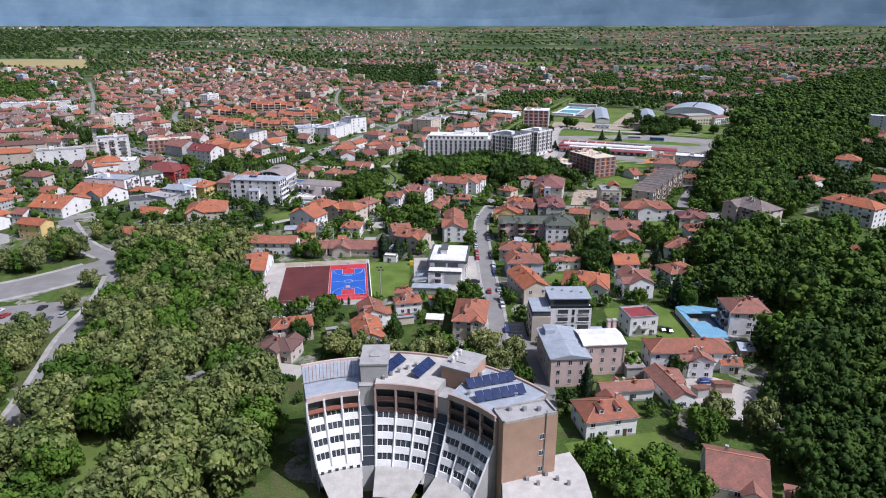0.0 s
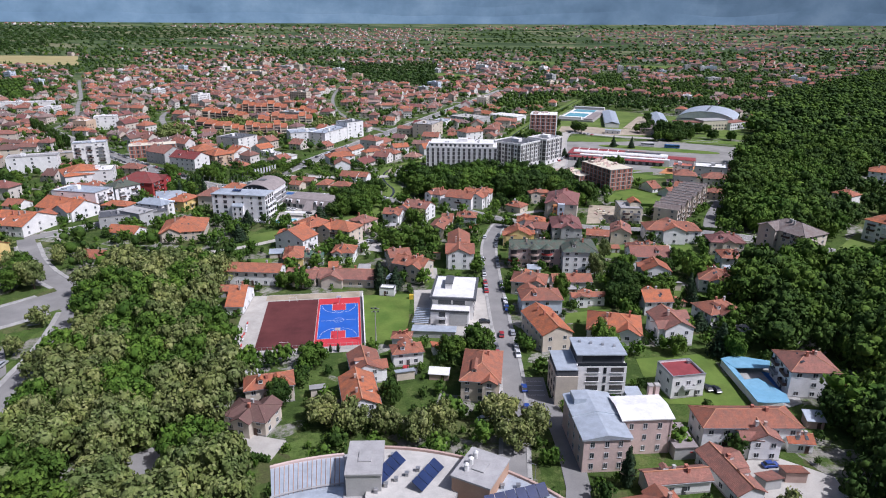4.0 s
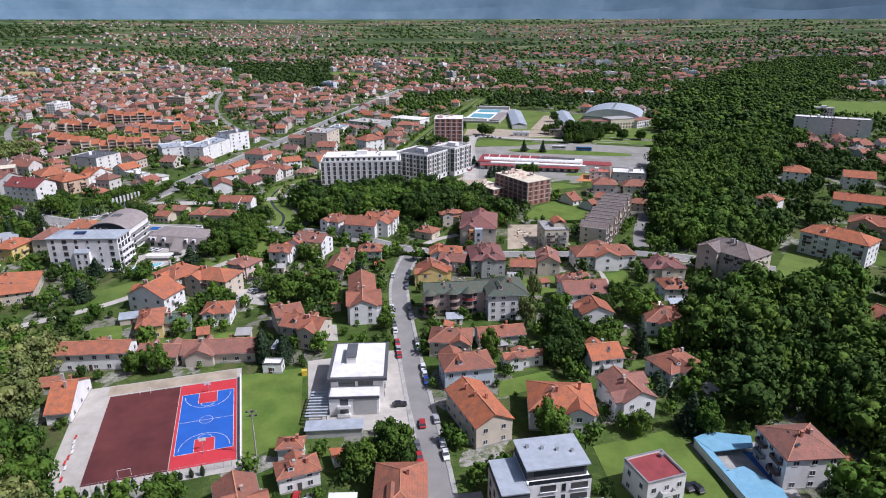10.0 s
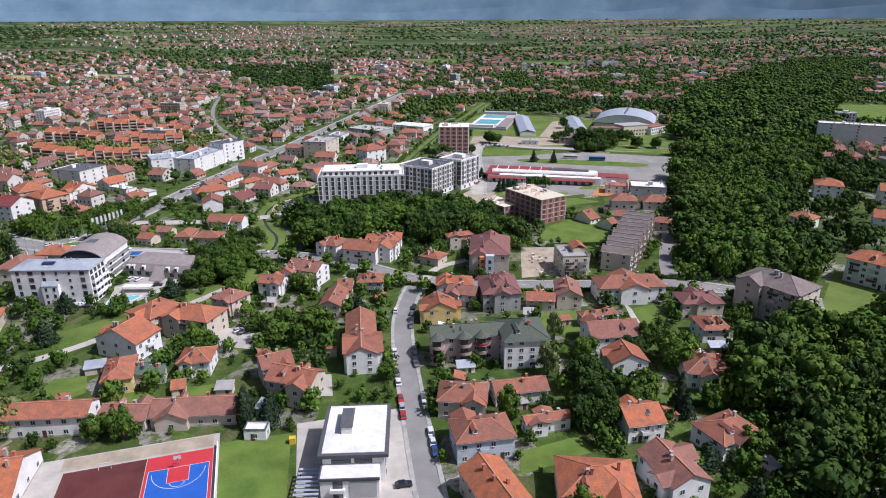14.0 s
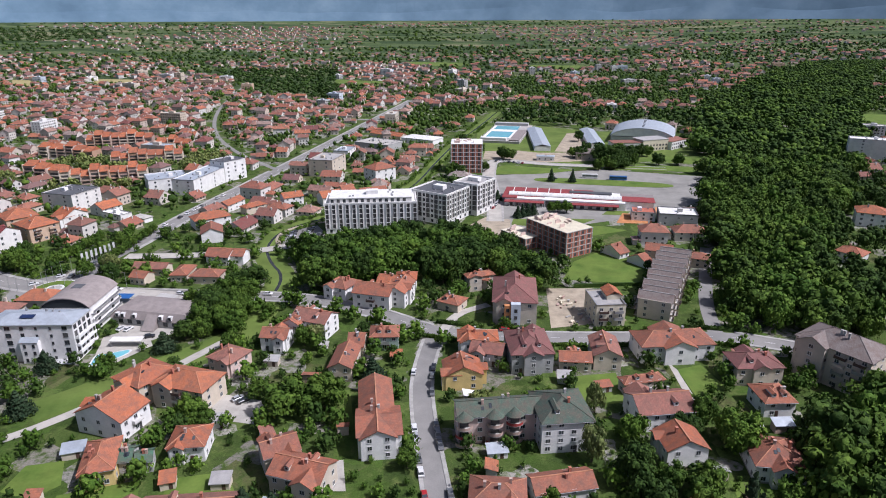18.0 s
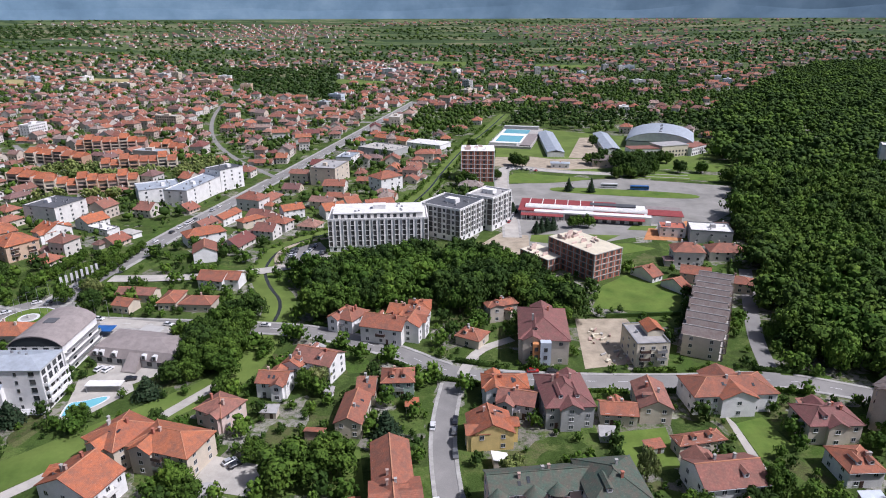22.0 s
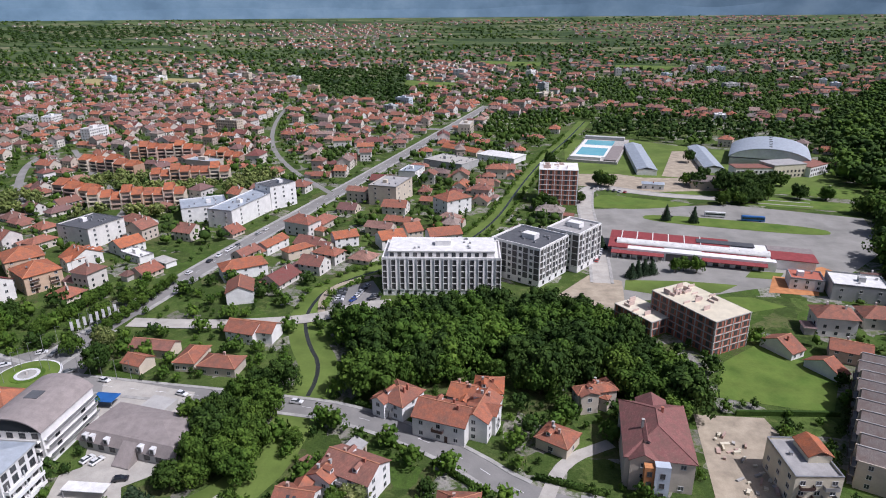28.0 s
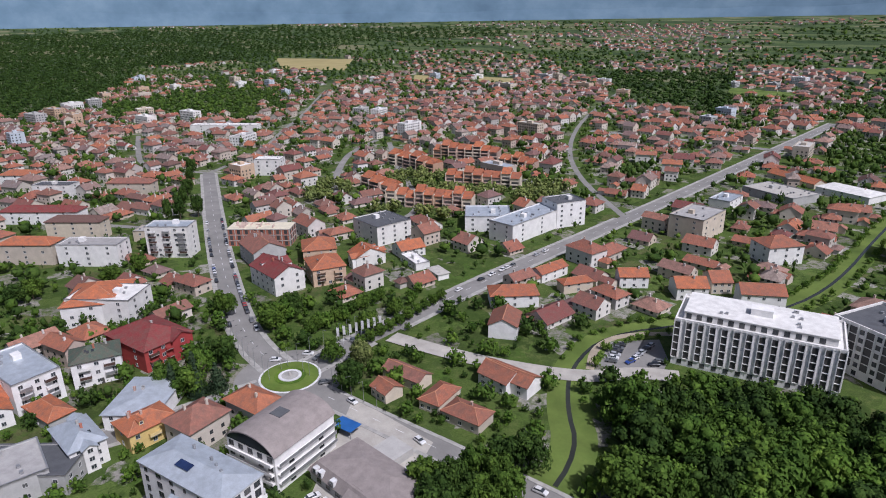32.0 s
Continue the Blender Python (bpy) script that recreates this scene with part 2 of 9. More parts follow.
M_CONC = surface("concrete", [(0.42, 0.40, 0.37), (0.50, 0.48, 0.45)], 0.9, vary="place", coarse=0.5)
M_STEEL = surface("galvanised_steel", [(0.42, 0.43, 0.44), (0.5, 0.5, 0.51)], 0.45, 0.6, vary="place", bump=0)
M_DARKWOOD = surface("dark_brown_wood", [(0.075, 0.04, 0.03), (0.11, 0.06, 0.045)], 0.7, vary="place")
M_BARK = surface("bark", [(0.10, 0.075, 0.055), (0.14, 0.11, 0.085)], 0.95, vary="place")
M_TYRE = surface("tyre_rubber", [(0.02, 0.02, 0.02), (0.03, 0.03, 0.03)], 0.9, vary="place", bump=0)
M_YELLOW = surface("yellow_paint", [(0.75, 0.50, 0.03), (0.78, 0.54, 0.05)], 0.6, vary="place", bump=0)
M_RED = surface("red_paint", [(0.55, 0.04, 0.04), (0.60, 0.06, 0.05)], 0.5, vary="place", bump=0)
M_BLUEP = surface("blue_paint", [(0.03, 0.13, 0.40), (0.04, 0.16, 0.46)], 0.4, vary="place", bump=0)
M_ORANGEP = surface("orange_paint", [(0.55, 0.24, 0.10), (0.60, 0.28, 0.12)], 0.8, vary="place", bump=0.1)
M_CLAY = surface("clay_ridge", [(0.52, 0.24, 0.14), (0.56, 0.28, 0.17)], 0.8, vary="object", bump=0.2)
LEAF = {
    "green": leaf_mat("leaves_green", [(0.043, 0.084, 0.014), (0.063, 0.116, 0.019), (0.090, 0.152, 0.027)], [(0.8, 0.85, 0.8), (1.15, 1.1, 1.0), (0.95, 1.0, 0.9)]),
    "chestnut": leaf_mat("leaves_chestnut", [(0.085, 0.112, 0.036), (0.130, 0.160, 0.056), (0.170, 0.198, 0.078), (0.23, 0.25, 0.12)], [(0.75, 0.85, 0.72), (1.12, 1.08, 1.0), (0.95, 1.05, 0.8)]),
    "bright": leaf_mat("leaves_bright", [(0.050, 0.105, 0.015), (0.080, 0.150, 0.022), (0.115, 0.190, 0.034)], [(0.85, 0.9, 0.8), (1.1, 1.05, 1.0)]),
    "dark": leaf_mat("leaves_dark", [(0.028, 0.056, 0.012), (0.040, 0.076, 0.016), (0.058, 0.102, 0.021)], [(0.8, 0.85, 0.8), (1.1, 1.1, 1.0)]),
    "conifer": leaf_mat("needles", [(0.016, 0.036, 0.018), (0.028, 0.052, 0.026), (0.044, 0.070, 0.038)], [(0.8, 0.85, 0.85), (1.15, 1.1, 1.1)]),
}


def ground_mat():
    """Town ground: garden plots of lawn, rough grass, beds, gravel and paving; strip fields further out."""
    m, nodes, links, b = node_mat("town_ground", 0.95)
    co = nodes.new("ShaderNodeNewGeometry").outputs["Position"]
    turn = nodes.new("ShaderNodeMapping")
    turn.inputs["Rotation"].default_value = (0, 0, radians(17))
    links.new(co, turn.inputs["Vector"])
    bent = nodes.new("ShaderNodeTexNoise")
    bent.inputs["Scale"].default_value = 0.05
    links.new(co, bent.inputs["Vector"])
    shift = nodes.new("ShaderNodeVectorMath")
    shift.operation = "SCALE"
    shift.inputs["Scale"].default_value = 14.0
    links.new(bent.outputs["Color"], shift.inputs[0])
    moved = nodes.new("ShaderNodeVectorMath")
    links.new(turn.outputs[0], moved.inputs[0]), links.new(shift.outputs[0], moved.inputs[1])

    def cells(scale, stretched=(1, 1, 1)):
        size = nodes.new("ShaderNodeMapping")
        size.inputs["Scale"].default_value = stretched
        links.new(moved.outputs[0], size.inputs["Vector"])
        v = nodes.new("ShaderNodeTexVoronoi")
        v.distance = "CHEBYCHEV"
        v.inputs["Scale"].default_value = scale
        links.new(size.outputs[0], v.inputs["Vector"])
        split = nodes.new("ShaderNodeSeparateColor")
        links.new(v.outputs["Color"], split.inputs[0])
        return split.outputs[0], split.outputs[1]

    pick, tone = cells(0.085)
    plot = link_ramp(nodes, links, pick, [(0.072, 0.125, 0.024), (0.055, 0.090, 0.022), (0.105, 0.155, 0.038), (0.26, 0.245, 0.21), (0.070, 0.105, 0.028), (0.115, 0.125, 0.050), (0.085, 0.135, 0.030), (0.34, 0.325, 0.29), (0.060, 0.100, 0.022), (0.17, 0.140, 0.095)])
    nodes[plot.node.name].color_ramp.interpolation = "CONSTANT"
    plot = mix(nodes, links, "MULTIPLY", 1.0, plot, link_ramp(nodes, links, tone, [(0.75,) * 3, (1.15,) * 3]))
    n1 = stretch(nodes, links, noise_of(nodes, links, co, 0.16, 6.0, 0.65), 0.36, 0.64)
    grass = link_ramp(nodes, links, n1, [(0.045, 0.078, 0.018), (0.078, 0.122, 0.028), (0.135, 0.165, 0.052)])
    n2 = stretch(nodes, links, noise_of(nodes, links, co, 0.3, 5.0, 0.7), 0.40, 0.56)
    base = mix(nodes, links, "MIX", n2, grass, plot)
    pick, tone = cells(0.016, (0.45, 1.0, 1.0))
    field = link_ramp(nodes, links, pick, [(0.055, 0.085, 0.036), (0.085, 0.125, 0.045), (0.045, 0.075, 0.030), (0.115, 0.150, 0.060), (0.20, 0.20, 0.11), (0.060, 0.095, 0.036), (0.10, 0.135, 0.055), (0.16, 0.145, 0.10)])
    nodes[field.node.name].color_ramp.interpolation = "CONSTANT"
    sep = nodes.new("ShaderNodeSeparateXYZ")
    links.new(co, sep.inputs[0])
    out = stretch(nodes, links, sep.outputs[1], 1000, 1500)
    base = mix(nodes, links, "MIX", out, base, field)
    fine = stretch(nodes, links, noise_of(nodes, links, co, 1.5, 5.0, 0.7), 0.3, 0.7)
    base = mix(nodes, links, "MULTIPLY", 0.7, base, link_ramp(nodes, links, fine, [(0.45,) * 3, (1.05,) * 3]))
    b.inputs["Specular IOR Level"].default_value = 0.1
    links.new(base, b.inputs["Base Color"])
    bump_from(nodes, links, b, fine, 0.5, 0.3)
    return m


M_GROUND = ground_mat()
# ---- shapes ----
class Shape:
    def __init__(self):
        self.v, self.f, self.m = [], [], []

    def poly(self, pts, m=0):
        n = len(self.v)
        self.v += [tuple(p) for p in pts]
        self.f.append(tuple(range(n, n + len(pts))))
        self.m.append(m)
        return self

    def box(self, x0, x1, y0, y1, z0, z1, m=0):
        n = len(self.v)
        self.v += [(x, y, z) for z in (z0, z1) for x, y in ((x0, y0), (x1, y0), (x1, y1), (x0, y1))]
        for q in ((3, 2, 1, 0), (4, 5, 6, 7), (0, 1, 5, 4), (1, 2, 6, 5), (2, 3, 7, 6), (3, 0, 4, 7)):
            self.f.append(tuple(n + k for k in q))
            self.m.append(m)
        return self

    def prism(self, base, z0, z1, m=0, top=None):
        """An upright prism over a polygon that runs anticlockwise."""
        n, k = len(self.v), len(base)
        self.v += [(x, y, z0) for x, y in base] + [(x, y, z1) for x, y in base]
        for i in range(k):
            j = (i + 1) % k
            self.f.append((n + i, n + j, n + k + j, n + k + i))
            self.m.append(m)
        self.f.append(tuple(n + k + i for i in range(k)))
        self.m.append(m if top is None else top)
        return self

    def tube(self, a, b, r0, r1, sides=6, m=0):
        a, b = Vector(a), Vector(b)
        q = (b - a).to_track_quat("Z", "Y")
        n = len(self.v)
        for c, r in ((a, r0), (b, r1)):
            self.v += [tuple(c + q @ Vector((r * math.cos(k * math.tau / sides), r * math.sin(k * math.tau / sides), 0))) for k in range(sides)]
        for k in range(sides):
            j = (k + 1) % sides
            self.f.append((n + k, n + j, n + sides + j, n + sides + k))
            self.m.append(m)
        self.f.append(tuple(n + sides + k for k in range(sides)))
        self.m.append(m)
        return self

    def mesh(self, name, *mats):
        me = bpy.data.meshes.new(name)
        me.from_pydata(self.v, [], self.f)
        for a in mats:
            me.materials.append(a)
        if len(mats) > 1:
            me.polygons.foreach_set("material_index", self.m)
        return me


def part(name, shape, mats, parent, label="", at=None):
    me = shape.mesh(name, *(mats if isinstance(mats, (list, tuple)) else (mats,))) if isinstance(shape, Shape) else shape
    ob = new(name, me)
    if parent is not None:
        ob.parent = parent
    if at is not None:
        ob.matrix_basis = at
    if label:
        ob["label"] = label
    return ob


def thing(name, x, y, rot, label, category, group="", z=0.0):
    ob = new(name)
    ob.empty_display_size = 0.5
    ob.matrix_basis = pose(x, y, z, 0, 0, rot)
    return tagged(ob, label, category, group)


# where ground is taken: cells of 2 m
CELL, GX0, GY0 = 2.0, -800, 60
TAKEN = np.zeros((800, 1000), bool)


def take(x, y, w, d, rot, margin=1.0):
    c, s = math.cos(radians(rot)), math.sin(radians(rot))
    r = math.hypot(w, d) / 2 + margin
    i0, i1 = int((x - r - GX0) / CELL), int((x + r - GX0) / CELL) + 1
    j0, j1 = int((y - r - GY0) / CELL), int((y + r - GY0) / CELL) + 1
    for i in range(max(0, i0), min(800, i1)):
        for j in range(max(0, j0), min(1000, j1)):
            px, py = GX0 + (i + 0.5) * CELL - x, GY0 + (j + 0.5) * CELL - y
            if abs(px * c + py * s) < w / 2 + margin and abs(-px * s + py * c) < d / 2 + margin:
                TAKEN[i, j] = True


def free(x, y, r=0.0):
    i, j, k = int((x - GX0) / CELL), int((y - GY0) / CELL), int(math.ceil(r / CELL))
    if i - k < 0 or j - k < 0 or i + k >= 800 or j + k >= 1000:
        return True
    return not TAKEN[i - k:i + k + 1, j - k:j + k + 1].any()


def inside(x, y, poly):
    hit = False
    for (x0, y0), (x1, y1) in zip(poly, poly[1:] + poly[:1]):
        if (y0 > y) != (y1 > y) and x < (x1 - x0) * (y - y0) / (y1 - y0) + x0:
            hit = not hit
    return hit


def take_poly(poly):
    xs, ys = [p[0] for p in poly], [p[1] for p in poly]
    for i in range(max(0, int((min(xs) - GX0) / CELL)), min(800, int((max(xs) - GX0) / CELL) + 1)):
        for j in range(max(0, int((min(ys) - GY0) / CELL)), min(1000, int((max(ys) - GY0) / CELL) + 1)):
            if inside(GX0 + (i + 0.5) * CELL, GY0 + (j + 0.5) * CELL, poly):
                TAKEN[i, j] = True


def patch(name, poly, mat, z, label, category="ground", grab=True, thick=0.03):
    """A flat piece of ground, slightly proud of the sheet below."""
    area = sum(a[0] * b[1] - b[0] * a[1] for a, b in zip(poly, poly[1:] + poly[:1]))
    if area < 0:
        poly = poly[::-1]
    ob = part(name, Shape().prism(poly, z - thick, z), mat, None)
    tagged(ob, label, category, kind="structure")
    if grab:
        take_poly(poly)
    return ob


def resample(pts, step):
    out = []
    for (x0, y0), (x1, y1) in zip(pts, pts[1:]):
        n = max(1, int(math.hypot(x1 - x0, y1 - y0) / step))
        out += [(x0 + (x1 - x0) * k / n, y0 + (y1 - y0) * k / n) for k in range(n)]
    return out + [pts[-1]]


def smooth_line(pts, rounds=2):
    for _ in range(rounds):
        new_pts = [pts[0]]
        for (x0, y0), (x1, y1) in zip(pts, pts[1:]):
            new_pts += [(x0 * 0.75 + x1 * 0.25, y0 * 0.75 + y1 * 0.25), (x0 * 0.25 + x1 * 0.75, y0 * 0.25 + y1 * 0.75)]
        pts = new_pts + [pts[-1]]
    return pts


def sides(pts, off):
    out = []
    for k, (x, y) in enumerate(pts):
        a, b = pts[max(0, k - 1)], pts[min(len(pts) - 1, k + 1)]
        dx, dy = b[0] - a[0], b[1] - a[1]
        n = math.hypot(dx, dy) or 1
        out.append((x - dy / n * off, y + dx / n * off))
    return out


ROADS = []


def strip(name, pts, half, mat, z, label, category="road", thick=0.03):
    l, r = sides(pts, half), sides(pts, -half)
    s = Shape()
    for k in range(len(pts) - 1):
        s.poly([(*r[k], z), (*r[k + 1], z), (*l[k + 1], z), (*l[k], z)])
    ob = part(name, s, mat, None)
    return tagged(ob, label, category, kind="structure")


def road(name, pts, width, label, walkways=0.0, mat=None, z=0.06, dashes=False):
    line = resample(smooth_line(pts), 4.0)
    strip(name, line, width / 2, mat or M_ASPHALT, z + 0.004 * len(ROADS), label)
    ROADS.append((line, width, walkways, dashes))
    for a, b in zip(line, line[1:]):
        take((a[0] + b[0]) / 2, (a[1] + b[1]) / 2, math.hypot(b[0] - a[0], b[1] - a[1]), width + 2 * walkways, math.degrees(math.atan2(b[1] - a[1], b[0] - a[0])), 0.3)
    return line


def near_road(x, y, but):
    for k, (line, width, _, _) in enumerate(ROADS):
        if k != but and any((x - a) ** 2 + (y - b) ** 2 < (width / 2 + 1.5) ** 2 for a, b in line):
            return True
    return False


def finish_roads():
    """Kerbed footways beside the roads, left open at the junctions, and centre dashes."""
    for k, (line, width, walkways, dashes) in enumerate(ROADS):
        if walkways:
            for side in (1, -1):
                inner, outer = sides(line, side * width / 2), sides(line, side * (width / 2 + walkways))
                s = Shape()
                for n in range(len(line) - 1):
                    if near_road(*inner[n], k) or near_road(*inner[n + 1], k):
                        continue
                    q = [inner[n], inner[n + 1], outer[n + 1], outer[n]]
                    s.prism(q[::-1] if side > 0 else q, 0.0, 0.20)
                if s.v:
                    tagged(part("pavement", s, M_PAVE, None), "grey slab footway with a kerb beside the street", "pavement", kind="structure")
        if dashes:
            fine = resample(line, 1.5)
            s = Shape()
            l, r = sides(fine, 0.09), sides(fine, -0.09)
            for n in range(0, len(fine) - 3, 6):
                for j in (n, n + 1):
                    s.poly([(*r[j], 0.13), (*r[j + 1], 0.13), (*l[j + 1], 0.13), (*l[j], 0.13)])
            tagged(part("road_marking", s, M_LINE, None), "white dashed centre line on the asphalt", "marking", kind="structure")


# ---- houses ----
MESHES = {}


def window_mesh(w, h, dark=False):
    key = ("win", round(w, 2), round(h, 2), dark)
    if key not in MESHES:
        s, t = Shape(), 0.09
        s.poly([(-w / 2, -0.02, 0), (w / 2, -0.02, 0), (w / 2, -0.02, h), (-w / 2, -0.02, h)], 1)
        s.box(-w / 2 - t, -w / 2, -0.07, 0.0, -t, h + t).box(w / 2, w / 2 + t, -0.07, 0, -t, h + t)
        s.box(-w / 2, w / 2, -0.07, 0, h, h + t).box(-w / 2 - t, w / 2 + t, -0.14, 0, -t - 0.05, 0)
        if w > 0.9:
            s.box(-0.04, 0.04, -0.06, 0, 0, h)
        MESHES[key] = s.mesh("window", M_DARKFRAME_SHADE if dark else M_FRAME, M_GLASS)
    return MESHES[key]


SIDE = ((0, -1, 0), (1, 0, 90), (0, 1, 180), (-1, 0, 270))


def faces_flight(m, x, y, nx, ny):
    """Whether a wall at (x, y) with the outward normal (nx, ny), both in the pose m, looks to the line of the flight."""
    p, n = m @ Vector((x, y, 0)), m.to_3x3() @ Vector((nx, ny, 0))
    return any(n.dot(Vector((0, v, 0)) - p) > 0 for v in (0, 100, 200, 293))


def windows(parent, w, d, z, count, ww=1.15, wh=1.25, which=(0, 1, 2, 3), dark=False, rng=random):
    """A row of windows on each wall at height z."""
    me = window_mesh(ww, wh, dark)
    for k in which:
        ax, ay, turn = SIDE[k]
        if not faces_flight(parent.matrix_basis, ax * w / 2, ay * d / 2, ax, ay):
            continue
        length = w if k in (0, 2) else d
        n = max(1, min(count, int(length / (ww + 0.7)))) if count else max(1, min(6, int(length / (ww + 2.3))))
        if k in (1, 3):
            n = min(n, 2 if length < 13 else 3)
        if parent.matrix_basis.translation.y > 390:
            n = max(1, n - 1)
        for i in range(n):
            off = (i + 0.5) / n * length - length / 2
            if rng.random() < 0.08:
                continue
            at = pose(ax * w / 2 + (off if k == 0 else -off if k == 2 else 0), ay * d / 2 + (off if k == 1 else -off if k == 3 else 0), z, 0, 0, turn)
            part("window", me, None, parent, at=at)


def gable_roof(w, d, h, rise, over, t=0.22):
    """Ridge along x."""
    W, D = w / 2 + over * 0.8, d / 2 + over
    ze, zr = h - over * rise / (d / 2), h + rise
    s = Shape()
    prof = [(-D, ze), (0, zr), (D, ze), (D, ze - t), (0, zr - t * 1.2), (-D, ze - t)]
    n = len(s.v)
    for x in (-W, W):
        s.v += [(x, y, z) for y, z in prof]
    for i in range(6):
        j = (i + 1) % 6
        s.f.append((n + 6 + i, n + 6 + j, n + j, n + i))
    for o in (0, 6):
        s.f += [(n + o, n + o + 1, n + o + 4, n + o + 5), (n + o + 1, n + o + 2, n + o + 3, n + o + 4)]
    s.m += [0] * 8
    cap = Shape().box(-W - 0.03, W + 0.03, -0.16, 0.16, zr - 0.08, zr + 0.12)
    return s, cap


def hip_roof(w, d, h, rise, over, t=0.22):
    W, D = w / 2 + over, d / 2 + over
    k = over * rise / (min(w, d) / 2)
    ze, zr, r = h - k, h + rise, max(0.0, w / 2 - d / 2) if w >= d else 0.0
    q = max(0.0, d / 2 - w / 2) if d > w else 0.0
    s = Shape()
    a, b = (-max(r, 0.05), -q, zr), (max(r, 0.05), q, zr)
    if d > w:
        a, b = (0, -max(q, 0.05), zr), (0, max(q, 0.05), zr)
    c = [(-W, -D, ze), (W, -D, ze), (W, D, ze), (-W, D, ze)]
    if d > w:
        faces = [(c[0], c[1], a), (c[1], c[2], b, a), (c[2], c[3], b), (c[3], c[0], a, b)]
        hips = [(c[0], a), (c[1], a), (c[2], b), (c[3], b), (a, b)]
    else:
        faces = [(c[0], c[1], b, a), (c[1], c[2], b), (c[2], c[3], a, b), (c[3], c[0], a)]
        hips = [(c[0], a), (c[3], a), (c[1], b), (c[2], b), (a, b)]
    ids = {}
    for p in c + [a, b]:
        ids[p] = len(s.v)
        s.v.append(p)
    for f in faces:
        s.f.append(tuple(ids[p] for p in f))
    low = len(s.v)
    s.v += [(x, y, z - t) for x, y, z in c]
    for i in range(4):
        j = (i + 1) % 4
        s.f.append((ids[c[j]], ids[c[i]], low + i, low + j))
    s.f.append((low + 3, low + 2, low + 1, low))
    s.m += [0] * len(s.f)
    cap = Shape()
    for p, q2 in hips:
        cap.tube(Vector(p) + Vector((0, 0, 0.02)), Vector(q2) + Vector((0, 0, 0.02)), 0.13, 0.13, 5)
    return s, cap


WORDS = {"h": "hipped tiled roof", "g": "gabled tiled roof", "G": "gabled tiled roof", "f": "flat roof", "m": "low sheet-metal roof"}
COLOURS = {"rust": "weathered red-brown", "moss": "dark green", "metal": "pale grey", "dark": "dark", "greyred": "grey-red", "redbrick": "red brick", "brick": "brick-coloured", "darkbrown": "dark brown"}


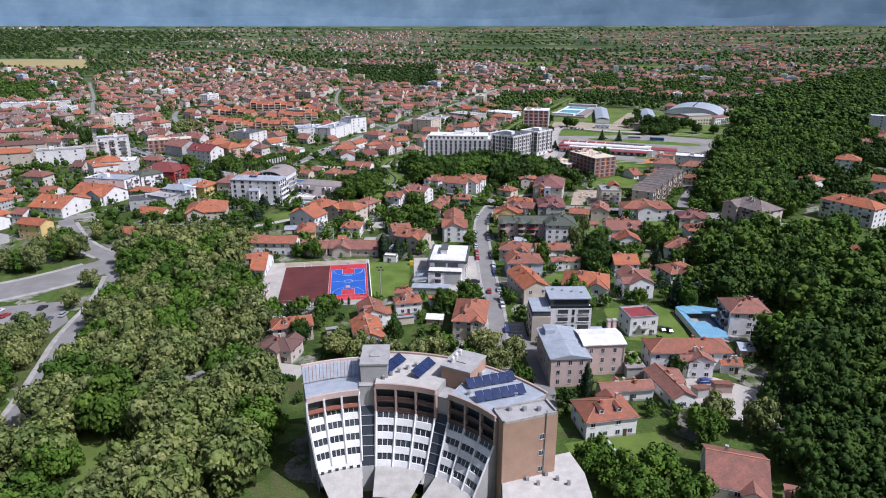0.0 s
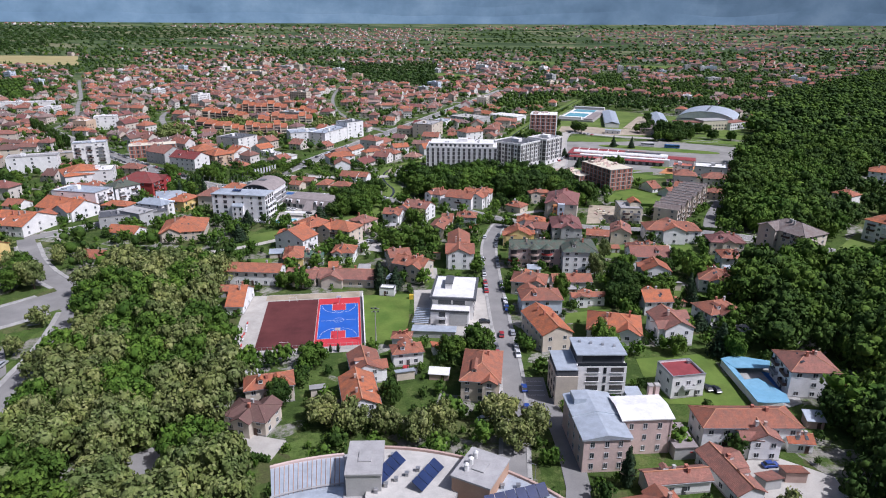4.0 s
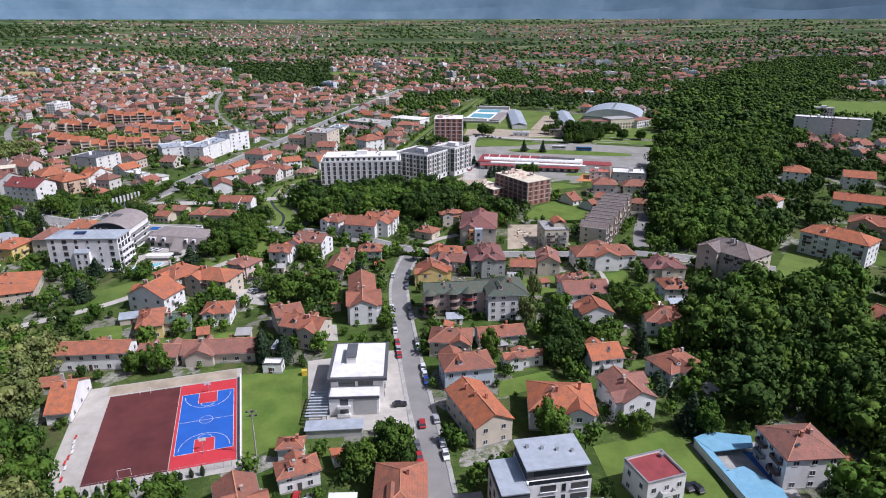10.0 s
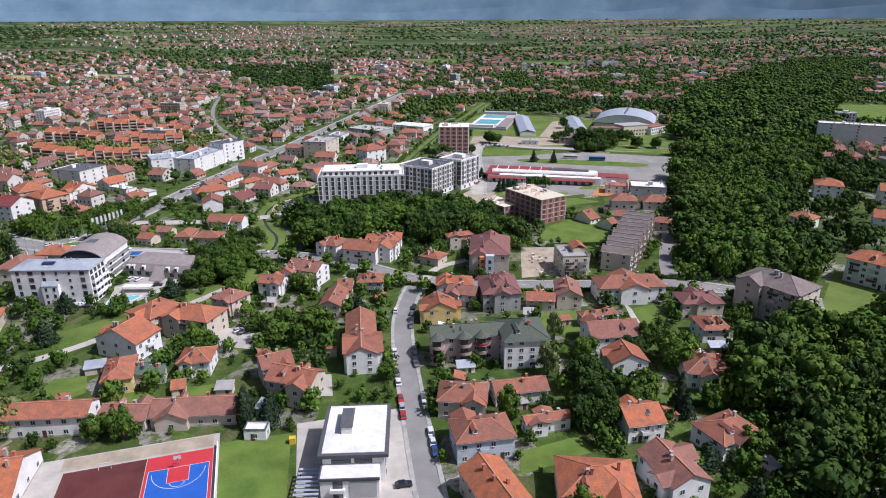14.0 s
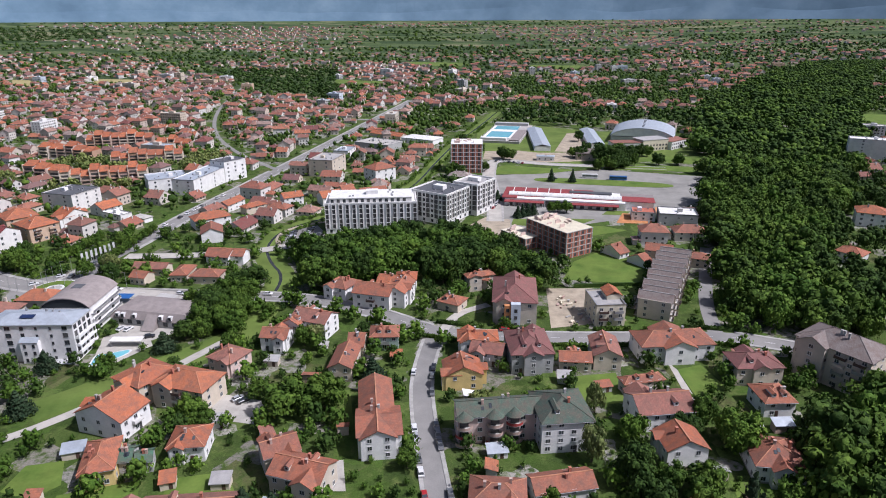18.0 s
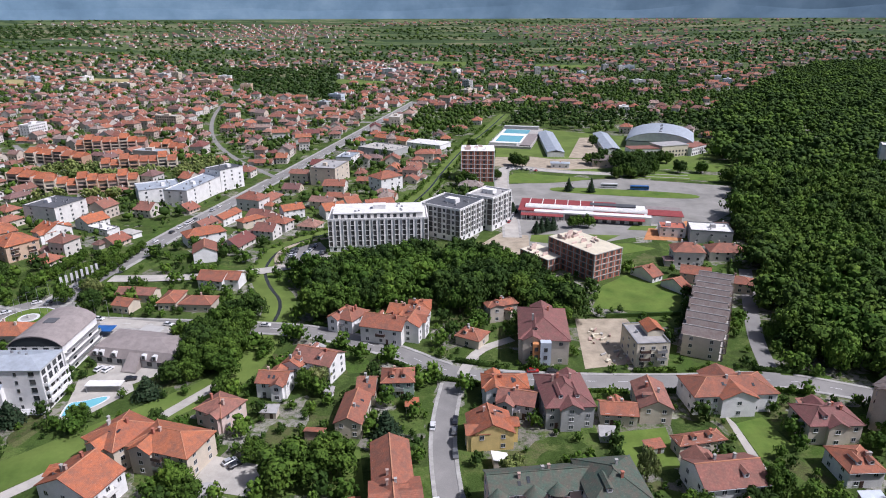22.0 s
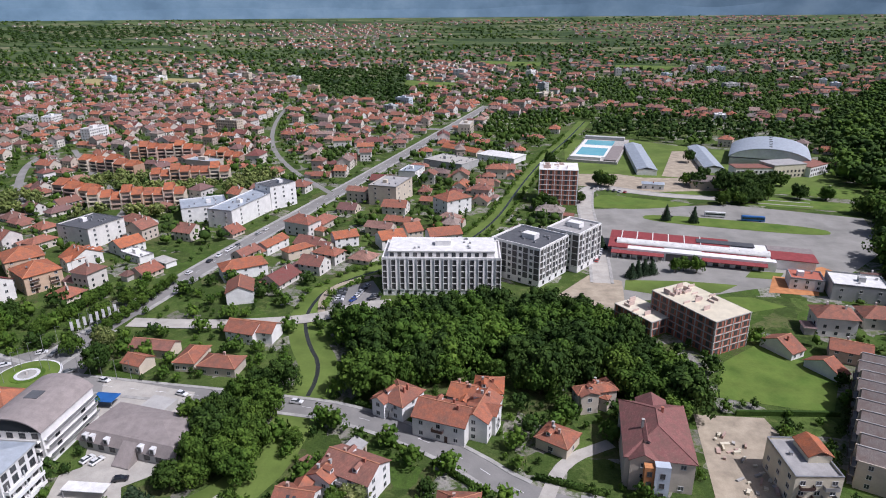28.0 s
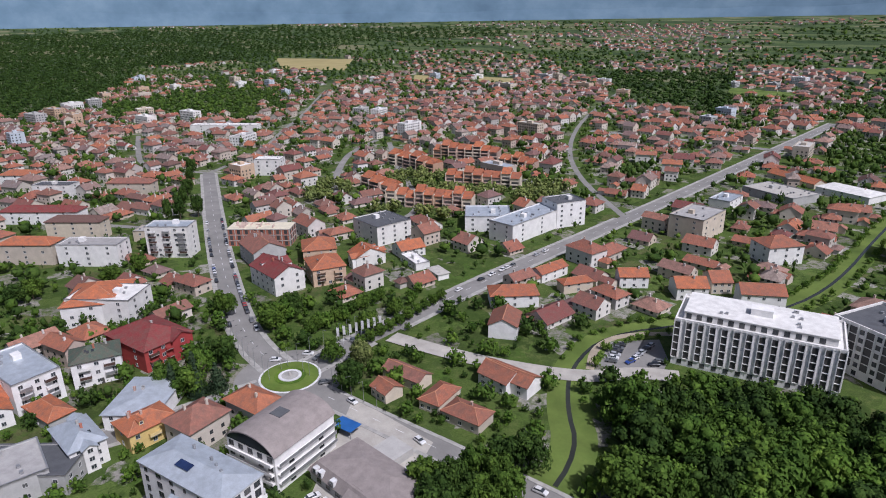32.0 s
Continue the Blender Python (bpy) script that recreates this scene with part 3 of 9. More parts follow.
def house(x, y, w, d, rot, h, kind, wall, roof, detail=None, rise=None, name="", label="", balconies=None, solar=False, chimneys=None):
    """A house: walls, roof, windows by storey, chimneys, door, balconies."""
    rng = random.Random(int(x * 31 + y * 17))
    detail = detail or (2 if y < 430 else 1)
    if kind == "G":
        w, d, rot, kind = d, w, rot + 90, "g"
    tall = h > 8.5
    floors = max(1, round(h / 2.9))
    words = label or "%s plastered %s with a %s %s" % (wall.replace("redbrick", "red brick"), "apartment block" if tall else "house", COLOURS.get(roof, roof), WORDS[kind])
    ob = thing(name or ("apartment_building" if tall else "house"), x, y, rot, words, "building", "houses of the town")
    take(x, y, w, d, rot, 0.8)
    iw, idp = w - 0.9, d - 0.9
    if kind == "f":
        iw, idp = w, d
    body = Shape()
    rise = rise or (min(idp, 99 if kind == "g" else iw) / 2 * (0.50 if kind == "g" else 0.46))
    rise = min(rise, 4.6)
    if kind == "m":
        rise = min(iw, idp) / 2 * 0.16
    if kind == "g":
        n = len(body.v)
        prof = [(-idp / 2, 0), (idp / 2, 0), (idp / 2, h), (0, h + rise - 0.05), (-idp / 2, h)]
        for px in (-iw / 2, iw / 2):
            body.v += [(px, a, b) for a, b in prof]
        for i in range(5):
            j = (i + 1) % 5
            body.f.append((n + i, n + j, n + 5 + j, n + 5 + i))
        body.f += [(n + 4, n + 3, n + 2, n + 1, n), tuple(n + 5 + i for i in range(5))]
        body.m += [0] * 7
    else:
        body.box(-iw / 2, iw / 2, -idp / 2, idp / 2, 0, h + (0.6 if kind == "f" else 0))
        if kind == "f":
            body.f.pop(1), body.m.pop(1)
            t = 0.28
            for b in ((-iw / 2, iw / 2, -idp / 2, -idp / 2 + t), (-iw / 2, iw / 2, idp / 2 - t, idp / 2), (-iw / 2, -iw / 2 + t, -idp / 2 + t, idp / 2 - t), (iw / 2 - t, iw / 2, -idp / 2 + t, idp / 2 - t)):
                body.box(*b, h - 0.1, h + 0.604)
    part("wall", body, WALL[wall], ob)
    if detail > 1 and y < 300:
        part("plinth", Shape().box(-iw / 2 - 0.06, iw / 2 + 0.06, -idp / 2 - 0.06, idp / 2 + 0.06, 0, 0.5), M_CONC, ob)
    if kind == "f":
        part("roof", Shape().box(-iw / 2 + 0.27, iw / 2 - 0.27, -idp / 2 + 0.27, idp / 2 - 0.27, h - 0.2, h + 0.05), FLAT[roof], ob)
        cope = Shape()
        for b in ((-iw / 2 - 0.08, iw / 2 + 0.08, -idp / 2 - 0.08, -idp / 2 + 0.32), (-iw / 2 - 0.08, iw / 2 + 0.08, idp / 2 - 0.32, idp / 2 + 0.08), (-iw / 2 - 0.08, -iw / 2 + 0.32, -idp / 2 + 0.32, idp / 2 - 0.32), (iw / 2 - 0.32, iw / 2 + 0.08, -idp / 2 + 0.32, idp / 2 - 0.32)):
            cope.box(*b, h + 0.6, h + 0.68)
        part("coping", cope, FLAT["dark"] if roof in ("white", "dark") else M_STEEL, ob)
        hut = Shape().box(-1.6, 1.2, -1.4, 1.4, h, h + 2.2)
        if w > 12:
            part("stair_hut", hut, WALL[wall], ob, at=pose(rng.uniform(-0.2, 0.2) * w, rng.uniform(-0.1, 0.2) * d, 0))
        for _ in range(int(w * d / 90)):
            part("roof_vent", Shape().box(-0.4, 0.4, -0.4, 0.4, h, h + 0.9).box(-0.5, 0.5, -0.5, 0.5, h + 0.9, h + 1.0), M_STEEL, ob, at=pose(rng.uniform(-0.4, 0.4) * w, rng.uniform(-0.4, 0.4) * d, 0))
    else:
        shape, cap = (gable_roof if kind == "g" else hip_roof)(iw, idp, h, rise, 0.5)
        cover = FLAT[roof] if kind == "m" or roof not in ROOF else ROOF[roof]
        part("roof", shape, cover, ob)
        if kind != "m" and detail:
            part("ridge_tiles", cap, M_CLAY if roof in ("orange", "rust", "brown") else cover, ob)
        for k in range(chimneys if chimneys is not None else (rng.choice((1, 2, 2, 3, 3)) if detail > 1 else rng.choice((0, 1)))):
            cx, cy = rng.uniform(-0.28, 0.28) * iw, rng.choice((-1, 1)) * rng.uniform(0.05, 0.16) * idp
            zt = h + rise * 0.55
            c = Shape().box(-0.32, 0.32, -0.32, 0.32, zt, h + rise + 0.7).box(-0.40, 0.40, -0.40, 0.40, h + rise + 0.7, h + rise + 0.85)
            part("chimney", c, rng.choice((WALL["brick"], WALL["concrete"], WALL["redbrick"])), ob, at=pose(cx, cy, 0))
        for s in ((-1, 1) if rng.random() < 0.35 else (rng.choice((-1, -1, 1)),)) if detail > 1 and kind in "gh" and w > 8.5 and not label and rng.random() < 0.75 else ():
            ww, out, lx = iw * rng.uniform(0.34, 0.46), rng.uniform(0.8, 2.2), rng.choice((-0.24, 0.24, 0.0)) * iw
            wr = min(rise * 0.85, ww / 2 * 0.55)
            y0, y1 = s * idp * 0.05, s * (idp / 2 + out)
            wing = Shape()
            n = 0
            for yy in (y0, y1):
                wing.v += [(lx - ww / 2, yy, 0), (lx + ww / 2, yy, 0), (lx + ww / 2, yy, h), (lx, yy, h + wr - 0.05), (lx - ww / 2, yy, h)]
            wing.f += [(0, 5, 6, 1), (1, 6, 7, 2), (4, 9, 5, 0), (5, 6, 7, 8, 9)]
            wing.m += [0] * 4
            part("wing_wall", wing, WALL[wall], ob)
            e, k2 = 0.5, wr / (ww / 2)
            ye = y1 + s * 0.5
            lid = Shape()
            for side in (-1, 1):
                lid.poly([(lx, y0, h + wr + 0.05), (lx + side * (ww / 2 + e), y0, h - e * k2 + 0.05), (lx + side * (ww / 2 + e), ye, h - e * k2 + 0.05), (lx, ye, h + wr + 0.05)])
                lid.poly([(lx, y0, h + wr - 0.13), (lx + side * (ww / 2 + e), y0, h - e * k2 - 0.13), (lx + side * (ww / 2 + e), ye, h - e * k2 - 0.13), (lx, ye, h + wr - 0.13)])
                lid.poly([(lx, ye, h + wr + 0.05), (lx + side * (ww / 2 + e), ye, h - e * k2 + 0.05), (lx + side * (ww / 2 + e), ye, h - e * k2 - 0.13), (lx, ye, h + wr - 0.13)])
                lid.poly([(lx + side * (ww / 2 + e), y0, h - e * k2 + 0.05), (lx + side * (ww / 2 + e), ye, h - e * k2 + 0.05), (lx + side * (ww / 2 + e), ye, h - e * k2 - 0.13), (lx + side * (ww / 2 + e), y0, h - e * k2 - 0.13)])
            part("wing_roof", lid, cover, ob)
            for f2 in range(floors):
                part("window", window_mesh(1.3, 1.25), None, ob, at=pose(lx, y1, f2 * h / floors + 0.95, 0, 0, 0 if s < 0 else 180))
        if detail > 1:
            for s in [q for q in (-1, 1) if y < 320 and faces_flight(ob.matrix_basis, 0, q * idp / 2, 0, q)]:
                g = Shape().tube((-iw / 2 - 0.4, s * (idp / 2 + 0.58), h - 0.42), (iw / 2 + 0.4, s * (idp / 2 + 0.58), h - 0.42), 0.08, 0.08, 5)
                part("gutter", g, M_STEEL, ob)
            if kind in "gh" and rng.random() < 0.45 and w > 9:
                for k in range(rng.choice((1, 2))):
                    s = -1 if kind == "h" else rng.choice((-1, 1))
                    lx = (k - 0.5) * iw * 0.35
                    z0 = h + rise * 0.28
                    yy = s * idp / 2 * 0.72
                    dm = Shape().box(lx - 0.7, lx + 0.7, min(yy, 0), max(yy, 0), z0, z0 + 1.25)
                    part("dormer", dm, WALL[wall], ob)
                    rf = Shape()
                    rf.poly([(lx - 0.95, yy + s * 0.25, z0 + 1.2), (lx, yy + s * 0.25, z0 + 1.75), (lx, 0, z0 + 1.75), (lx - 0.95, 0, z0 + 1.2)])
                    rf.poly([(lx + 0.95, yy + s * 0.25, z0 + 1.2), (lx, yy + s * 0.25, z0 + 1.75), (lx, 0, z0 + 1.75), (lx + 0.95, 0, z0 + 1.2)])
                    rf.poly([(lx - 0.7, yy + s * 0.02, z0 + 1.2), (lx + 0.7, yy + s * 0.02, z0 + 1.2), (lx, yy + s * 0.02, z0 + 1.7)])
                    part("dormer_roof", rf, cover, ob)
                    part("window", window_mesh(0.8, 0.75), None, ob, at=pose(lx, yy, z0 + 0.3, 0, 0, 0 if s < 0 else 180))
            elif kind in "gh" and rng.random() < 0.5:
                for k in range(rng.choice((1, 2, 3))):
                    lx, u = rng.uniform(-0.3, 0.3) * iw, rng.uniform(0.3, 0.6)
                    a = math.degrees(math.atan2(rise, idp / 2))
                    rw = Shape().box(-0.4, 0.4, -0.6, 0.6, 0.0, 0.08)
                    part("roof_window", rw, M_GLASS, ob, at=pose(lx, -idp / 2 * u, h + rise * (1 - u) + 0.06, a, 0, 0))
    step = h / floors
    which = (0, 1, 2, 3) if detail > 1 or h > 8.5 else (0,)
    for k in range(floors):
        z = k * step + 0.95
        windows(ob, iw, idp, z, 0 if detail > 1 else 4, 1.15 if not tall else 1.3, 1.25, which, rng=rng)
    if detail > 1:
        part("door", Shape().box(-0.5, 0.5, -0.08, 0.0, 0.2, 2.25).box(-0.62, 0.62, -0.12, -0.0, 0.0, 0.2), rng.choice((M_DARKWOOD, M_DARKFRAME_SHADE)), ob, at=pose(rng.uniform(-0.3, 0.3) * iw, -idp / 2, 0))
        want = balconies if balconies is not None else (1 if floors > 1 and rng.random() < 0.5 else 0)
        if want:
            cols = 1 if not tall else max(1, int(iw / 6))
            for k in range(1, floors):
                for c in range(cols):
                    bx = ((c + 0.5) / cols - 0.5) * iw
                    bw = min(3.6, iw / cols * 0.7)
                    b = Shape().box(-bw / 2, bw / 2, -1.25, 0, -0.16, 0.0)
                    bal = part("balcony", b, M_CONC, ob, at=pose(bx, -idp / 2, k * step + 0.1))
                    r = Shape().box(-bw / 2, bw / 2, -1.25, -1.18, 0, 1.0).box(-bw / 2, -bw / 2 + 0.07, -1.18, 0, 0, 1.0).box(bw / 2 - 0.07, bw / 2, -1.18, 0, 0, 1.0)
                    part("railing", r, rng.choice((WALL[wall], M_STEEL, M_DARKWOOD)), bal)
    if solar:
        for k in range(4):
            part("solar_panel", Shape().box(-1.0, 1.0, -0.5, 0.5, 0.0, 0.06), M_SOLAR, ob, at=pose(-3 + k * 2.05, -2, h + 0.6, 25, 0, 0))
    return ob


# ---- trees ----
def ball_quads(n, rng, bumpy):
    """A lumpy closed ball of quads."""
    V, F, index = [], [], {}
    for ax in range(3):
        for sg in (-1, 1):
            for i in range(n):
                for j in range(n):
                    q = []
                    for a, b in ((i, j), (i + 1, j), (i + 1, j + 1), (i, j + 1)):
                        p = [0, 0, 0]
                        p[ax], p[(ax + 1) % 3], p[(ax + 2) % 3] = sg, 2 * a / n - 1, 2 * b / n - 1
                        key = tuple(round(v, 3) for v in p)
                        if key not in index:
                            index[key] = len(V)
                            u = Vector(p).normalized()
                            V.append(u * (1 + bumpy * (noise.noise(u * 2.3 + Vector((rng.random() * 0.05, 7, 3))) + 0.5 * noise.noise(u * 5))))
                        q.append(index[key])
                    F.append(q if sg > 0 else q[::-1])
    return np.array([tuple(v) for v in V]), np.array(F)


def crown(seed, leaves, size, kind="round", core=3, cores=99):
    """Leaf clumps on lobes round a bole, unit height 1 above the crown's base, unit radius: arrays of corners and quads."""
    rng = random.Random(seed)
    nr = np.random.RandomState(seed)
    lobes = []
    if kind == "round":
        lobes.append((np.array([0, 0, 0.46]), np.array([0.70, 0.70, 0.40])))
        for k in range(19):
            t = min(1.0, (k + 0.5) / 19 + rng.uniform(-0.04, 0.04))
            z = 0.86 - 0.70 * t
            r = 0.74 * math.sqrt(max(0.02, 1 - ((z - 0.40) / 0.50) ** 2)) * rng.uniform(0.70, 1.16)
            a = k * 2.4 + rng.uniform(-0.5, 0.5)
            q = rng.uniform(0.14, 0.36)
            lobes.append((np.array([r * math.cos(a), r * math.sin(a), z + rng.uniform(-0.06, 0.06)]), np.array([q, q * rng.uniform(0.8, 1.2), q * rng.uniform(0.55, 0.75)])))
    elif kind == "blob":
        lobes += [(np.array([0, 0, 0.5]), np.array([0.8, 0.8, 0.5])), (np.array([0.45, 0.2, 0.4]), np.array([0.5, 0.5, 0.36])), (np.array([-0.4, -0.3, 0.42]), np.array([0.5, 0.5, 0.36]))]
    elif kind == "cone":
        for k in range(8):
            z = k / 8
            lobes.append((np.array([0, 0, z * 0.92 + 0.06]), np.array([1 - z * 0.93, 1 - z * 0.93, 0.10]) * (1.0, 1.0, 1.0)))
    else:
        for k in range(6):
            z = (k + 0.5) / 6
            r = 0.9 * math.sin(math.pi * min(0.95, z * 0.8 + 0.2)) ** 0.7
            lobes.append((np.array([0, 0, z]), np.array([r, r, 0.16])))
    weight = np.array([l[1][0] * l[1][2] + l[1][0] ** 2 for l in lobes])
    weight /= weight.sum()
    V, F, n = [], [], 0
    which = nr.choice(len(lobes), leaves, p=weight)
    u = nr.normal(size=(leaves, 3))
    u /= np.linalg.norm(u, axis=1, keepdims=True)
    c = np.array([lobes[k][0] for k in which])
    r = np.array([lobes[k][1] for k in which])
    p = c + u * r * nr.uniform(0.80, 1.16, (leaves, 1))
    nrm = u / (r / r.mean(1, keepdims=True)) + nr.normal(size=(leaves, 3)) * 0.34
    nrm /= np.linalg.norm(nrm, axis=1, keepdims=True)
    side = np.cross(nrm, nr.normal(size=(leaves, 3)))
    side /= np.linalg.norm(side, axis=1, keepdims=True)
    up = np.cross(nrm, side)
    s = nr.uniform(0.6, 1.3, (leaves, 1)) * size
    quad = np.stack([p - side * s - up * s * 0.5, p + side * s * 0.7 - up * s * 0.7, p + side * s + up * s * 0.6, p - side * s * 0.6 + up * s * 0.8], 1)
    V.append(quad.reshape(-1, 3))
    F.append(np.arange(leaves * 4).reshape(-1, 4))
    n = leaves * 4
    bv, bf = ball_quads(core, rng, 0.45)
    for k, (c0, r0) in enumerate(lobes[:cores]):
        turn = np.array([[math.cos(k * 1.9), -math.sin(k * 1.9), 0], [math.sin(k * 1.9), math.cos(k * 1.9), 0], [0, 0, 1]])
        V.append((bv @ turn) * r0 * 0.74 + c0)
        F.append(bf + n)
        n += len(bv)
    return np.concatenate(V), np.concatenate(F)


def quad_mesh(name, V, F, mat):
    me = bpy.data.meshes.new(name)
    me.vertices.add(len(V))
    me.vertices.foreach_set("co", np.asarray(V, np.float32).ravel())
    me.loops.add(F.size)
    me.loops.foreach_set("vertex_index", np.asarray(F, np.int32).ravel())
    me.polygons.add(len(F))
    me.polygons.foreach_set("loop_start", np.arange(0, F.size, 4, dtype=np.int32))
    me.polygons.foreach_set("use_smooth", np.ones(len(F), dtype=bool))
    me.update(calc_edges=True)
    me.materials.append(mat)
    return me


TREES = {}


def tree_meshes(kind, seed):
    key = (kind, seed)
    if key not in TREES:
        shape = {"conifer": "cone", "cypress": "column"}.get(kind, "round")
        leaves, size = (1900, 0.054) if shape == "round" else (800, 0.07)
        V, F = crown(seed * 7 + len(kind), leaves, size, shape, 2 if shape == "round" else 3, 12)
        mat = LEAF["conifer"] if kind in ("conifer", "cypress") else LEAF[kind]
        cm = quad_mesh("crown", V, F, mat)
        t = Shape()
        t.tube((0, 0, 0), (0, 0, 0.36), 0.035, 0.024, 7)
        rng = random.Random(seed)
        for k in range(5):
            a = k * 1.3 + rng.random()
            z = 0.26 + 0.02 * k
            t.tube((0, 0, z), (0.32 * math.cos(a), 0.32 * math.sin(a), z + 0.24), 0.016, 0.006, 5)
        TREES[key] = (t.mesh("trunk", M_BARK), cm)
    return TREES[key]


TREE_WORDS = {
    "green": ("broad leafy green tree", "leafy green trees"), "chestnut": ("chestnut tree with pale olive leaves", "chestnut trees of the park"),
    "bright": ("light green leafy garden tree", "garden trees"), "dark": ("dark green woodland tree", "dark woodland trees"),
    "conifer": ("dark pointed conifer tree", "conifers"), "cypress": ("slim dark green cypress", "cypresses"),
}


def tree(x, y, h, r, kind="green", rng=random):
    words = TREE_WORDS[kind]
    ob = thing("tree", x, y, rng.uniform(0, 360), words[0] + " standing on the ground", "tree", words[1])
    tm, cm = tree_meshes(kind, rng.randrange(5 if kind not in ("conifer", "cypress") else 2))
    base = 0.04 if kind in ("conifer", "cypress") else 0.16
    part("trunk", tm, None, ob, at=Matrix.Diagonal((h * 0.9, h * 0.9, h, 1)))
    part("crown", cm, None, ob, at=Matrix.Translation((0, 0, h * base)) @ Matrix.Diagonal((r, r * rng.uniform(0.88, 1.12), h * (1 - base), 1)))
    i, j = int((x - GX0) / CELL), int((y - GY0) / CELL)
    k = int(r * 0.5 / CELL)
    if 0 <= i - k and i + k < 800 and 0 <= j - k and j + k < 1000:
        TAKEN[i - k:i + k + 1, j - k:j + k + 1] = True
    return ob


def tree_mass(name, spots, kind, label, protos=5, shape="round", leaves=90, size=0.17, core=2, cores=3):
    """Many trees that nobody could count, in one mesh. spots: x, y, ground, height, radius."""
    if not spots:
        return
    sets = [crown(100 + k, leaves, size, shape, core, cores) for k in range(protos)]
    VV, FF, n = [], [], 0
    for k, (x, y, z, h, r) in enumerate(spots):
        V, F = sets[k % protos]
        a = k * 2.399
        c, s = math.cos(a), math.sin(a)
        W = np.stack([(V[:, 0] * c - V[:, 1] * s) * r + x, (V[:, 0] * s + V[:, 1] * c) * r + y, V[:, 2] * h * 0.88 + z + h * 0.10], 1)
        VV.append(W)
        FF.append(F + n)
        n += len(V)
    ob = new(name, quad_mesh(name, np.concatenate(VV), np.concatenate(FF), LEAF[kind]))
    return tagged(ob, label, "trees", kind="stuff")


# ---- ground, hills, roads ----
def ground_z(x, y):
    far = math.hypot(x, y - 150)
    return 118 * max(0.0, (far - 1500) / 3200) ** 1.5


def build_ground():
    rings = [0, 150, 300, 500, 750, 1000, 1300, 1600, 1900, 2200, 2500, 2800, 3100, 3400, 3700, 4000, 4300, 4600, 4900, 5400]
    s = Shape()
    n = 120
    for r in rings:
        for k in range(n):
            a = k * math.tau / n
            x, y = r * math.sin(a), 150 + r * math.cos(a)
            s.v.append((x, y, ground_z(x, y)))
    for i in range(len(rings) - 1):
        for k in range(n):
            j = (k + 1) % n
            s.f.append((i * n + k, (i + 1) * n + k, (i + 1) * n + j, i * n + j))
    tagged(part("ground", s, M_GROUND, None), "green town ground with gardens, bare earth and far fields", "ground", kind="structure")


build_ground()


def build_hills():
    """The wooded mountain front behind the plain."""
    m, nodes, links, b = node_mat("haze_blue_mountain", 1.0)
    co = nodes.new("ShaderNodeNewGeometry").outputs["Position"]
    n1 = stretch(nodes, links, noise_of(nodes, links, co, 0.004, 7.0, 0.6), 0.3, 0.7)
    # Blue distance haze is put into the base colour.
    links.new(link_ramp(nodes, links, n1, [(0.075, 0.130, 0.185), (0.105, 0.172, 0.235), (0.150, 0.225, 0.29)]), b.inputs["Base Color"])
    s = Shape()
    n, rows = 240, 9
    for i in range(rows):
        for k in range(n):
            a = k * math.tau / n
            u = i / (rows - 1)
            r = 4580 + 380 * u ** 0.8
            fold = noise.noise(Vector((math.sin(a) * 9, math.cos(a) * 9, u * 1.5)))
            s.v.append(((r + 45 * fold * u) * math.sin(a), 150 + (r + 45 * fold * u) * math.cos(a), 100 + u * (620 + 120 * fold) + 25 * fold * (u > 0)))
    for i in range(rows - 1):
        for k in range(n):
            j = (k + 1) % n
            s.f.append((i * n + k, i * n + j, (i + 1) * n + j, (i + 1) * n + k))
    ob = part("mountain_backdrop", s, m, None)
    tagged(ob, "wooded mountain range behind the plain with blue distance haze in its colour", "mountain", kind="structure")


build_hills()

STREET = road("street", [(12, 120), (15, 160), (20, 206), (19.5, 246), (19.5, 300), (20.5, 335), (24, 355), (31, 378)], 6.0, "grey asphalt residential street", 1.2)
CROSS = road("road", [(-137, 449), (-110, 442), (-46, 428), (-20, 421), (11, 401), (31, 379), (61, 371), (104, 363), (141, 360), (156, 352), (190, 330)], 8.0, "grey asphalt through road", 1.4, dashes=True)
BOULEVARD = road("boulevard", [(-137, 449), (-131, 472), (-120, 507), (-101, 570), (-55, 695), (34, 956), (100, 1150)], 9.5, "wide grey asphalt main road", 2.2, dashes=True)
AVENUE = road("avenue", [(-137, 449), (-172, 466), (-221, 509), (-293, 578), (-385, 670), (-405, 690)], 9.5, "grey asphalt avenue with parked cars", 2.2, dashes=True)
SOUTH = road("side_road", [(-137, 449), (-150, 425), (-165, 400), (-185, 375), (-215, 345)], 8.0, "grey asphalt side road", 1.8)
PARKROAD = road("park_road", [(-215, 345), (-182, 300), (-149, 276), (-135, 233), (-132, 203), (-124, 176), (-119, 156), (-117, 142)], 8.0, "pale asphalt road beside the park", 1.8)
WIDE = road("wide_road", [(-260, 205), (-200, 228), (-170, 250), (-150, 277)], 19.0, "wide pale asphalt road", 2.5)
EASTROAD = road("east_road", [(141, 362), (150, 385), (165, 412), (190, 455)], 6.0, "narrow asphalt road at the edge of the wood", 0)
CAMPUS = road("campus_road", [(88, 520), (97, 560), (105, 610), (112, 650), (128, 705), (165, 673), (206, 660), (260, 640)], 8.0, "pale asphalt campus road", 1.5, M_YARD)
LANE = road("lane", [(34, 379), (42, 395), (58, 402)], 4.0, "narrow paved lane", 0, M_YARD)
LANE2 = road("lane", [(-50, 385), (-71, 360), (-90, 342), (-103, 332), (-130, 318)], 4.0, "narrow paved lane beside the canal", 0, M_YARD)
